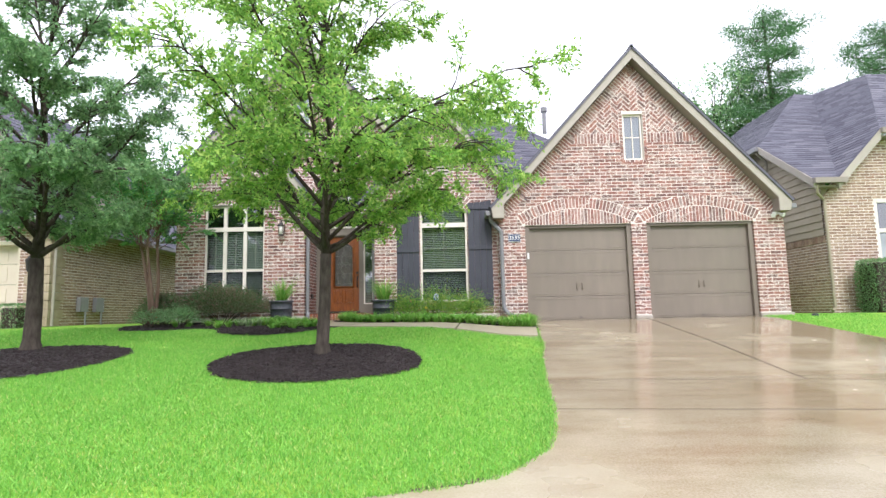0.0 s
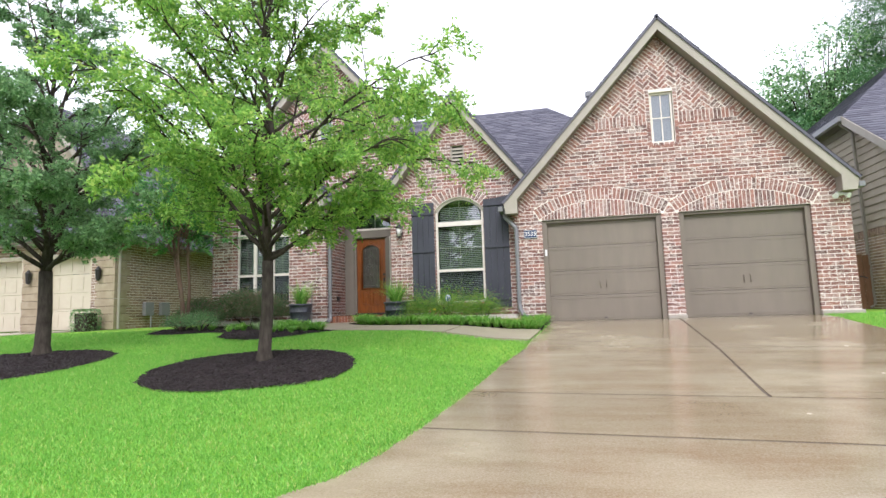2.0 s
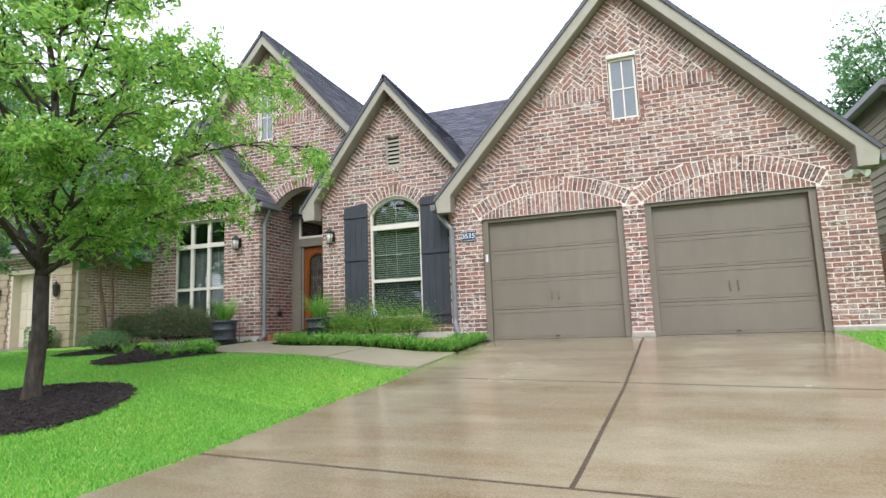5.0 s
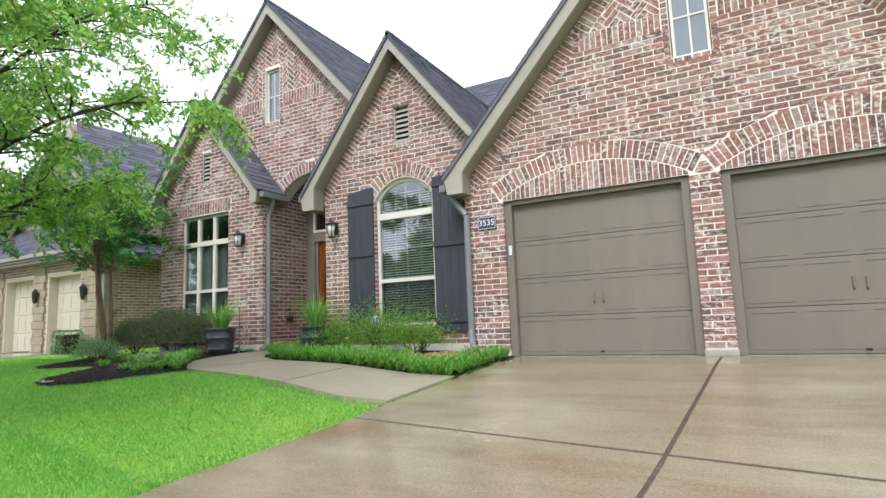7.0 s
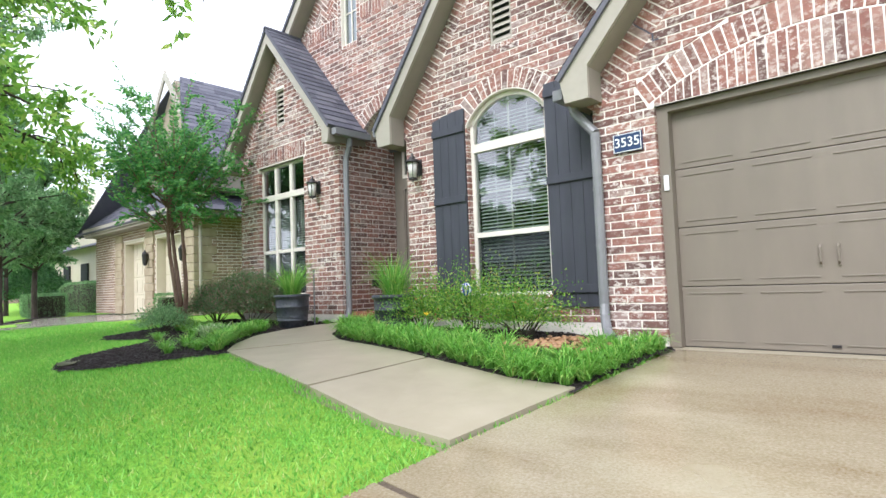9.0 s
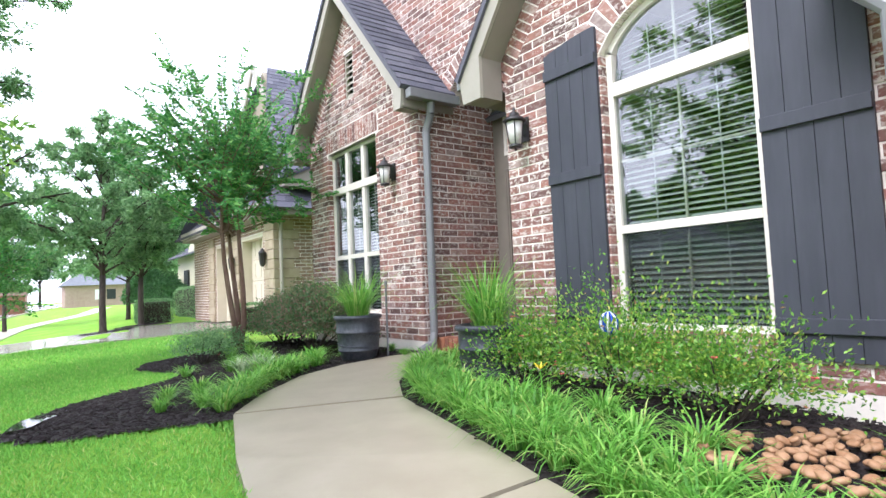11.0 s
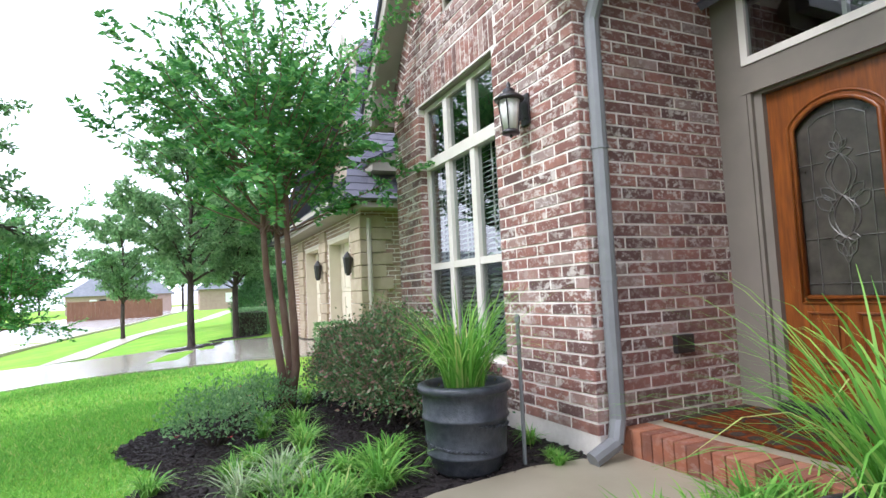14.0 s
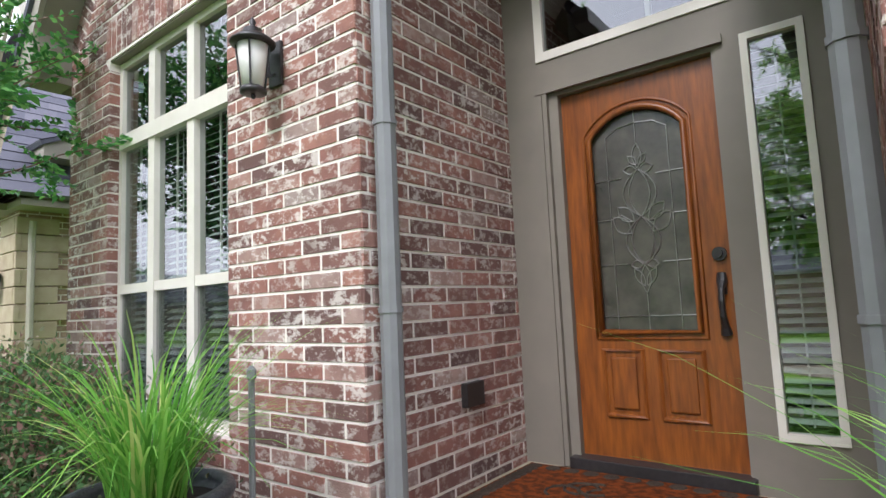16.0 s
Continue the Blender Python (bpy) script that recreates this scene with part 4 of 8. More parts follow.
# porch floor, step and door surround
porch = tagged(new("porch_floor"), "raised porch floor edged with red bricks laid on edge", kind="structure")
boxes("floor_slab", M_walk, porch, ((-3.29, 13.86, 1.30), (-1.60, 14.84, 1.560)))
verts, faces = [], []
rnd = random.Random(3)
for k in range(22):
    x = -3.285 + k * 0.0775
    z = 1.562 + rnd.uniform(-0.002, 0.002)
    poly_brick(verts, faces, lambda u, v, d: (u, v, z - d), [(x, 13.66), (x + 0.067, 13.66), (x + 0.067, 13.855), (x, 13.855)], 0.2)
for k in range(22):
    base = k * 12
    me = bpy.data.meshes.new("brick")
    me.from_pydata(verts[base:base + 12], [], [tuple(i - base for i in f) for f in faces[k * 9:(k + 1) * 9]])
    me.materials.append(M_step)
    ob = new("brick", me)
    ob.parent = porch
boxes("mortar", M_mortar, porch, ((-3.29, 13.675, 1.30), (-1.60, 13.86, 1.554)))

wall = tagged(new("wall_entry"), "taupe painted timber surround of the front door with a transom", kind="structure")
DY = 14.72
boxes("surround", M_taupe, wall, ((-3.30, DY, 1.50), (-3.035, DY + 0.16, 3.61)), ((-2.165, DY, 1.50), (-2.06, DY + 0.16, 3.61)), ((-1.81, DY, 1.5), (-1.58, DY + 0.16, 3.61)),
      ((-2.06, DY, 1.5), (-1.81, DY + 0.16, 1.80)), ((-3.30, DY, 3.61), (-1.58, DY + 0.16, 3.79)), ((-3.30, DY, 3.79), (-3.09, DY + 0.16, 4.9)), ((-1.78, DY, 3.79), (-1.58, DY + 0.16, 4.9)), ((-3.09, DY, 4.62), (-1.78, DY + 0.16, 4.9)))
boxes("casing", M_taupe, wall, ((-3.095, DY - 0.018, 1.57), (-3.035, DY - 0.001, 3.595)), ((-3.10, DY - 0.024, 3.595), (-2.13, DY - 0.001, 3.632)), ((-3.08, DY - 0.03, 1.57), (-3.06, DY - 0.019, 3.585)))
boxes("jamb", M_taupe, wall, ((-3.034, DY + 0.01, 1.57), (-2.98, DY + 0.16, 3.575)), ((-2.185, DY + 0.01, 1.57), (-2.166, DY + 0.16, 3.575)), ((-3.034, DY + 0.01, 3.575), (-2.166, DY + 0.16, 3.609)))
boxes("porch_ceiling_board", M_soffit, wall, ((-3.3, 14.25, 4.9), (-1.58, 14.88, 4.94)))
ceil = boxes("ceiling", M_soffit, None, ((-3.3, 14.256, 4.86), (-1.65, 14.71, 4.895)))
tagged(ceil, "taupe boarded ceiling of the porch", kind="structure")


def framed_pane(parent, x0, x1, z0, z1, y, w=0.035, d=0.05, name="frame", glass=True):
    boxes(name, M_cream, parent, ((x0, y, z0), (x0 + w, y + d, z1)), ((x1 - w, y, z0), (x1, y + d, z1)), ((x0 + w, y, z0), (x1 - w, y + d, z0 + w)), ((x0 + w, y, z1 - w), (x1 - w, y + d, z1)))
    if glass:
        boxes("pane", M_glass, parent, ((x0 + w, y + d * 0.5, z0 + w), (x1 - w, y + d * 0.5 + 0.006, z1 - w)), label="reflecting window glass")


def blind(parent, x0, x1, z0, z1, y, pitch=0.043, tilt=0.5, cords=2):
    bl = new("blind")
    bl.parent = parent
    tagged(bl, "white horizontal window blind")
    n = int((z1 - z0) / pitch)
    hw = 0.022
    me = bpy.data.meshes.new("slat")
    c, s = hw * math.cos(tilt), hw * math.sin(tilt)
    bm = bmesh.new()
    vs = [bm.verts.new(p) for p in ((x0, -c, -s), (x1, -c, -s), (x1, c, s), (x0, c, s), (x0, -c, -s + .003), (x1, -c, -s + .003), (x1, c, s + .003), (x0, c, s + .003))]
    for f in ((0, 1, 2, 3), (7, 6, 5, 4), (0, 4, 5, 1), (1, 5, 6, 2), (2, 6, 7, 3), (3, 7, 4, 0)):
        bm.faces.new([vs[i] for i in f])
    bmesh.ops.recalc_face_normals(bm, faces=bm.faces)
    bm.to_mesh(me)
    bm.free()
    me.materials.append(M_white)
    for k in range(n):
        ob = new("slat", me)
        ob.parent = bl
        ob.location = (0, y, z0 + (k + 0.5) * pitch)
    for k in range(cords):
        x = x0 + (x1 - x0) * (k + 0.5) / cords
        boxes("cord", M_white, bl, ((x - 0.004, y - 0.024, z0), (x + 0.004, y - 0.02, z1)))


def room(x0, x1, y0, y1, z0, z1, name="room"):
    """Room walls added behind a window, near-black so that the colour holds the indoor shade."""
    boxes("wall_" + name, M_indoor_shade, None, ((x0, y1, z0), (x1, y1 + 0.05, z1)), ((x0 - 0.05, y0, z0), (x0, y1, z1)), ((x1, y0, z0), (x1 + 0.05, y1, z1)), ((x0, y0, z0 - 0.05), (x1, y1, z0)), ((x0, y0, z1), (x1, y1, z1 + 0.05)))["kind"] = "structure"


# transom window over the door
win = tagged(new("window_transom"), "arched cream-framed transom window over the front door", kind="structure")
framed_pane(win, -3.09, -1.78, 3.79, 4.62, DY - 0.01, 0.05)
boxes("muntin", M_cream, win, ((-2.475, DY + 0.035, 3.84), (-2.45, DY + 0.07, 4.57)), ((-3.04, DY + 0.036, 4.2), (-2.476, DY + 0.069, 4.222)), ((-2.449, DY + 0.036, 4.2), (-1.83, DY + 0.069, 4.222)))
room(-3.25, -1.7, DY + 0.17, DY + 1.8, 1.5, 4.85, "hall")
# sidelight
win = tagged(new("window_sidelight"), "narrow cream-framed sidelight with a white blind", kind="structure")
framed_pane(win, -2.06, -1.81, 1.80, 3.61, DY - 0.012, 0.032, 0.06)
blind(win, -2.03, -1.84, 1.85, 3.57, DY + 0.10, cords=1)

# front door
door = tagged(new("door_front"), "stained wooden front door with an arched leaded glass panel", kind="structure")
DX0, DX1, DZ0, DZ1, dy = -2.978, -2.187, 1.625, 3.57, DY + 0.05
gx0, gx1, gz0, gzs, gzt = -2.83, -2.345, 2.26, 3.285, 3.415
bm = bmesh.new()
box(bm, (DX0, dy, DZ0), (gx0, dy + 0.045, DZ1))
box(bm, (gx1, dy, DZ0), (DX1, dy + 0.045, DZ1))
box(bm, (gx0, dy, DZ0), (gx1, dy + 0.045, gz0))
dcx, dcz, dr = arc_of(gx0, gx1, gzs, gzt - gzs)
arc = [(dcx + dr * math.sin(a), dcz + dr * math.cos(a)) for a in np.linspace(-math.asin((gx1 - gx0) / 2 / dr), math.asin((gx1 - gx0) / 2 / dr), 13)]
for p, q in zip(arc, arc[1:]):
    prism(bm, [p, q, (q[0], DZ1), (p[0], DZ1)], dy, dy + 0.045)
part("slab", bm, M_wood, door)
bm = bmesh.new()
rim = [(gx0, gz0), (gx0, gzs)] + arc[1:-1] + [(gx1, gzs), (gx1, gz0), (gx0, gz0)]
tube(bm, [(x, dy - 0.006, z) for x, z in rim], 0.017, 6)
tube(bm, [(dcx + (x - dcx) * 1.12, dy - 0.002, 2.8 + (z - 2.8) * 1.06) for x, z in rim], 0.008, 6)
part("glass_moulding", bm, M_wood, door, "carved wooden moulding round the glass", True)
for px0, px1 in ((-2.83, -2.63), (-2.55, -2.345)):
    bm = bmesh.new()
    tube(bm, [(px0, dy - 0.002, 1.84), (px0, dy - 0.002, 2.17), (px1, dy - 0.002, 2.17), (px1, dy - 0.002, 1.84), (px0, dy - 0.002, 1.84)], 0.014, 6)
    box(bm, (px0 + 0.035, dy - 0.012, 1.875), (px1 - 0.035, dy - 0.0005, 2.135), 0.008)
    part("raised_panel", bm, M_wood, door, "raised wooden panel")
bm = bmesh.new()
prism(bm, [(gx0, gz0), (gx1, gz0), (gx1, gzs)] + arc[1:-1][::-1] + [(gx0, gzs)], dy + 0.02, dy + 0.028)
m, nt, b = mat_base("textured_door_glass", 0.12, 0.9)
gcol = mix_of(nt, range_of(nt, noise_of(nt, 12, 4), 0.3, 0.7, 0, 1), (0.03, 0.027, 0.022), (0.085, 0.075, 0.06))
nt.links.new(gcol, b.inputs["Base Color"])
bump_of(nt, b, noise_of(nt, 160, 3), 0.5, 0.003)
M_doorglass = m
part("leaded_glass", bm, M_doorglass, door, "textured decorative door glass")
# leading: border lines and the looped ornament
bm = bmesh.new()
cxm = (gx0 + gx1) / 2
yl = dy + 0.015


def lead(pts, r=0.0028):
    tube(bm, [(x, yl, z) for x, z in pts], r, 5)


gh, gw = (gzt - gz0) / 1145, (gx1 - cxm) / 265


def at_glass(u, v):
    """A point of the ornament's drawing, u from the middle, v up from the glass's foot."""
    return (cxm + u * gw, gz0 + v * gh)


def lens(u0, v0, u1, v1, bulge, r=0.0036):
    """A leaf-shaped bevel between two points."""
    du, dv = u1 - u0, v1 - v0
    for s in (-1, 1):
        lead([at_glass(u0 + du * f - s * dv * bulge * math.sin(math.pi * f), v0 + dv * f + s * du * bulge * math.sin(math.pi * f)) for f in np.linspace(0, 1, 9)], r)


for v in (790, 580, 345, 80):
    for s in (-1, 1):
        lead([at_glass(s * 260, v), at_glass(s * (165 if v == 580 else 5 if v == 80 else 95), v)])
for s in (-1, 1):
    lead([at_glass(s * 172, 5), at_glass(s * 172, 1020)])
    lead([at_glass(s * 172, 1020), at_glass(s * 100, 1060), at_glass(0, 1070)])
lead([at_glass(0, 5), at_glass(0, 190)])
lead([at_glass(0, 960), at_glass(0, 1140)])
lens(0, 830, 0, 960, 0.2)
lens(0, 195, 0, 335, 0.2)
for s in (-1, 1):
    for w in (0, 34):
        lead([at_glass(s * (92 - w) * math.sin(a) ** 0.8, 580 + 245 * a / math.pi) for a in np.linspace(0.02, math.pi - 0.02, 13)], 0.0036)
        lead([at_glass(s * (95 - w) * math.sin(a) ** 0.8, 580 - 245 * a / math.pi) for a in np.linspace(0.02, math.pi - 0.02, 13)], 0.0036)
    lens(s * 4, 822, s * 82, 830, 0.28)
    lens(s * 4, 345, s * 76, 335, 0.28)
    lens(s * 4, 850, s * 50, 900, 0.25)
    lens(s * 5, 230, s * 60, 320, 0.2)
    lens(s * 40, 560, s * 130, 640, 0.28)
    lens(s * 60, 500, s * 160, 590, 0.28)
    lead([at_glass(s * 50, 560), at_glass(s * 110, 600), at_glass(s * 172, 580)])
M_lead, nt, b = mat_base("lead_came", 0.3, 0.6, 0.7)
b.inputs["Base Color"].default_value = (0.25, 0.24, 0.22, 1)
part("leading", bm, M_lead, door, "grey metal leading with a looped ornament")
bm = bmesh.new()
tube(bm, [(-2.235, dy, 2.62), (-2.235, dy - 0.02, 2.62)], 0.032, 16)
tube(bm, [(-2.235, dy - 0.02, 2.62), (-2.235, dy - 0.035, 2.62)], 0.018, 12)
part("deadbolt", bm, M_black, door, "dark bronze deadbolt")
bm = bmesh.new()
tube(bm, [(-2.235, dy - 0.004, 2.53), (-2.235, dy - 0.012, 2.485), (-2.235, dy - 0.045, 2.455), (-2.235, dy - 0.06, 2.40), (-2.235, dy - 0.05, 2.33), (-2.235, dy - 0.02, 2.285), (-2.235, dy - 0.004, 2.25)], [0.02, 0.024, 0.014, 0.013, 0.014, 0.018, 0.026], 10)
box(bm, (-2.253, dy - 0.012, 2.43), (-2.217, dy + 0.001, 2.53), 0.004)
part("handle", bm, M_black, door, "dark bronze door handle")
boxes("threshold", M_black, door, ((DX0 - 0.04, DY - 0.05, 1.561), (DX1 + 0.03, DY + 0.16, 1.628)), label="dark metal threshold", bevel=0.004)

# middle arched window
win = tagged(new("window_middle"), "arched cream-framed window with white blinds", kind="structure")
x0, x1, z0, zs, zt = MW[0] + 0.003, MW[1] - 0.003, MW[2], MW[3], MW[4]
yw = 13.42
boxes("frame", M_cream, win, ((x0, yw, z0), (x0 + 0.05, yw + 0.07, zs)), ((x1 - 0.05, yw, z0), (x1, yw + 0.07, zs)), ((x0, yw - 0.03, z0 - 0.03), (x1, yw + 0.07, z0 + 0.03)))
boxes("rail", M_cream, win, ((x0 + 0.05, yw - 0.005, 2.50), (x1 - 0.05, yw + 0.06, 2.56)))
boxes("transom_bar", M_cream, win, ((x0 + 0.05, yw - 0.012, 3.56), (x1 - 0.05, yw + 0.07, 3.665)))
bm = bmesh.new()
ro, ri = ar - 0.004, ar - 0.055
am = math.asin((x1 - x0) / 2 / ar)
ps = np.linspace(-am, am, 15)
for a, b in zip(ps, ps[1:]):
    prism(bm, [(acx + ri * math.sin(a), acz + ri * math.cos(a)), (acx + ri * math.sin(b), acz + ri * math.cos(b)), (acx + ro * math.sin(b), acz + ro * math.cos(b)), (acx + ro * math.sin(a), acz + ro * math.cos(a))], yw, yw + 0.07)
part("arch_frame", bm, M_cream, win)
boxes("muntin", M_cream, win, ((0.035, yw + 0.035, 2.56), (0.05, yw + 0.052, 3.56)), ((0.035, yw + 0.035, 3.665), (0.05, yw + 0.052, zt - 0.05)), ((0.035, yw + 0.035, 1.83), (0.05, yw + 0.052, 2.50)), ((x0 + .05, yw + 0.0355, 3.05), (0.034, yw + 0.0515, 3.065)), ((0.051, yw + 0.0355, 3.05), (x1 - .05, yw + 0.0515, 3.065)))
for a, b in ((z0 + 0.03, 2.50), (2.56, 3.56)):
    boxes("pane", M_glass, win, ((x0 + 0.05, yw + 0.028, a), (x1 - 0.05, yw + 0.034, b)), label="reflecting window glass")
boxes("insect_screen", M_screen, win, ((x0 + 0.05, yw + 0.012, z0 + 0.03), (x1 - 0.05, yw + 0.015, 2.50)), label="dark insect screen")
bm = bmesh.new()
sheet(bm, [(x0 + 0.05, 3.665), (x1 - 0.05, 3.665)] + [(acx + ri * math.sin(a), acz + ri * math.cos(a)) for a in ps[1:-1][::-1]], yw + 0.028)
glazed("pane", bm, win, "arched pane of reflecting glass")
blind(win, x0 + 0.06, x1 - 0.06, z0 + 0.03, 3.56, yw + 0.10)
blind(win, x0 + 0.09, x1 - 0.09, 3.68, 4.05, yw + 0.10)
boxes("sill_bricks", M_brick_j, win, *[((x0 + 0.0 + k * 0.113, 13.33, z0 - 0.075), (x0 + 0.0 + k * 0.113 + 0.1, 13.42, z0 - 0.032)) for k in range(10)], label="red brick window sill")
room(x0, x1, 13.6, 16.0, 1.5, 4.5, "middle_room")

# left window: three columns, three rows
win = tagged(new("window_left"), "tall cream-framed window in nine panes with dark screens below", kind="structure")
x0, x1, z0, zt = LW[0] + 0.003, LW[1] - 0.003, LW[2], LW[3]
yw = 13.57
xs = [x0, x0 + (x1 - x0) / 3, x0 + 2 * (x1 - x0) / 3, x1]
boxes("frame", M_cream, win, ((x0, yw, z0), (x0 + 0.045, yw + 0.07, zt)), ((x1 - 0.045, yw, z0), (x1, yw + 0.07, zt)), ((x0 + .045, yw, z0), (x1 - .045, yw + 0.07, z0 + 0.045)), ((x0 + .045, yw, zt - 0.045), (x1 - .045, yw + 0.07, zt)))
for xm in xs[1:3]:
    boxes("mullion", M_cream, win, ((xm - 0.04, yw - 0.008, z0 + 0.045), (xm + 0.04, yw + 0.06, zt - 0.045)))
boxes("transom_bar", M_cream, win, ((x0 + .045, yw - 0.02, 3.59), (x1 - .045, yw + 0.055, 3.69)))
for i in range(3):
    a, b = xs[i] + 0.042, xs[i + 1] - 0.042
    boxes("rail", M_cream, win, ((a, yw - 0.004, 2.61), (b, yw + 0.05, 2.67)))
    for za, zb in ((z0 + 0.045, 2.61), (2.67, 3.59), (3.69, zt - 0.045)):
        boxes("pane", M_glass, win, ((a, yw + 0.028, za), (b, yw + 0.034, zb)), label="reflecting window glass")
    boxes("muntin", M_cream, win, (((a + b) / 2 - 0.006, yw + 0.036, 2.67), ((a + b) / 2 + 0.006, yw + 0.045, 3.59)))
    boxes("insect_screen", M_screen, win, ((a, yw + 0.012, z0 + 0.046), (b, yw + 0.016, 2.609)), label="dark insect screen")
    blind(win, a - 0.01, b + 0.01, 1.90, 3.58, yw + 0.10, cords=1)
boxes("lintel", M_soffit, win, ((LW[0] - 0.06, 13.515, LW[3] + 0.001), (LW[1] + 0.06, 13.65, LW[3] + 0.012)), label="dark steel lintel")
boxes("sill_bricks", M_brick_j, win, *[((x0 + k * 0.116, 13.48, z0 - 0.075), (x0 + k * 0.116 + 0.103, 13.57, z0 - 0.004)) for k in range(12)], label="red brick window sill")
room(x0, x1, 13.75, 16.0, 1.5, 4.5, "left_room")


def attic_window(name, w, y, label):
    win = tagged(new(name), label, kind="structure")
    x0, x1, z0, z1 = w[0] + 0.01, w[1] - 0.01, w[2] + 0.0, w[3] - 0.01
    framed_pane(win, x0, x1, z0, z1, y, 0.035)
    boxes("muntin", M_cream, win, (((x0 + x1) / 2 - 0.011, y + 0.01, z0 + 0.035), ((x0 + x1) / 2 + 0.011, y + 0.024, z1 - 0.035)), ((x0 + 0.035, y + 0.009, (z0 + z1) / 2 - 0.011), ((x0 + x1) / 2 - 0.0115, y + 0.023, (z0 + z1) / 2 + 0.011)), (((x0 + x1) / 2 + 0.0115, y + 0.009, (z0 + z1) / 2 - 0.011), (x1 - 0.035, y + 0.023, (z0 + z1) / 2 + 0.011)))
    # added board; its blue-grey stands in for the reflection on the glass
    boxes("backing", M_pane_reflection, win, ((x0 + 0.03, y + 0.06, z0 + 0.03), (x1 - 0.03, y + 0.07, z1 - 0.03)), label="added board coloured like the sky reflected in the panes")
    boxes("reveal", M_taupe, win, ((w[0] - 0.004, y + 0.071, w[2]), (w[1] + 0.004, y + 0.09, w[3])))
    return win


# blue-grey imitates the sky's reflection in the attic panes
M_pane_reflection = grained("sky_reflection_grey", (0.22, 0.25, 0.30), (0.28, 0.31, 0.36), 4, 0.8, 0.0)
attic_window("window_attic_garage", AW, 13.11, "small four-paned attic window in the garage gable")
attic_window("window_attic_tall", BW, 14.01, "small four-paned attic window in the tall gable")


def gable_vent(x0, x1, z0, z1, y):
    v = thing("gable_vent", label="taupe louvred gable vent in the brick gable", category="vent", group="gable vents")
    boxes("frame", M_fascia, v, ((x0, y, z0), (x0 + 0.03, y + 0.06, z1)), ((x1 - 0.03, y, z0), (x1, y + 0.06, z1)), ((x0 + .03, y, z0), (x1 - .03, y + 0.06, z0 + 0.03)), ((x0 + .03, y, z1 - 0.03), (x1 - .03, y + 0.06, z1)))
    # the shade behind the louvres, coloured onto a sheet
    boxes("backing", M_indoor_shade, v, ((x0, y + 0.061, z0), (x1, y + 0.07, z1)))
    n = 7
    for k in range(n):
        za = z0 + 0.035 + (z1 - z0 - 0.07) * k / n
        bm = bmesh.new()
        vs = [bm.verts.new(p) for p in ((x0 + .03, y + 0.004, za), (x1 - .03, y + 0.004, za), (x1 - .03, y + 0.05, za + 0.07), (x0 + .03, y + 0.05, za + 0.07), (x0 + .03, y + 0.008, za + 0.016), (x1 - .03, y + 0.008, za + 0.016))]
        bm.faces.new([vs[0], vs[1], vs[2], vs[3]])
        bm.faces.new([vs[4], vs[5], vs[1], vs[0]])
        bm.faces.new([vs[3], vs[2], vs[5], vs[4]])
        part("louvre", bm, M_fascia, v)


gable_vent(*VM, 13.37)
gable_vent(*VL, 13.52)


# shutters
def shutter(x0, x1, z0, zin, zout, inner_right, label):
    """A board and batten shutter; its top curves from zout at the outer side to zin at the inner side."""
    sh = thing("shutter", (x0, 13.345, z0), label, "shutter", "pair of shutters")
    n = 4
    w = (x1 - x0) / n
    top = lambda x: zout + (zin - zout) * (1 - (1 - ((x - x0) / (x1 - x0) if inner_right else (x1 - x) / (x1 - x0))) ** 2)
    for k in range(n):
        a, b = x0 + k * w + 0.002, x0 + (k + 1) * w - 0.002
        bm = bmesh.new()
        pts = [(a, z0), (b, z0)] + [(b + (a - b) * i / 4, top(b + (a - b) * i / 4)) for i in range(5)]
        prism(bm, [(x - x0, z - z0) for x, z in pts], -0.028, 0.0)
        part("board", bm, M_shutter, sh)
    for zb in (z0 + 0.15, z0 + (zout - z0) * 0.53, zout - 0.22):
        bm = bmesh.new()
        box(bm, (0.002, -0.052, zb - z0), (x1 - x0 - 0.002, -0.0285, zb - z0 + 0.085), 0.004)
        part("batten", bm, M_shutter, sh)
    return sh


shutter(-1.07, -0.535, 1.72, 4.13, 4.06, True, "charcoal board and batten shutter beside the arched window")
shutter(0.625, 1.19, 1.66, 4.12, 4.18, False, "charcoal board and batten shutter beside the arched window and downspout")


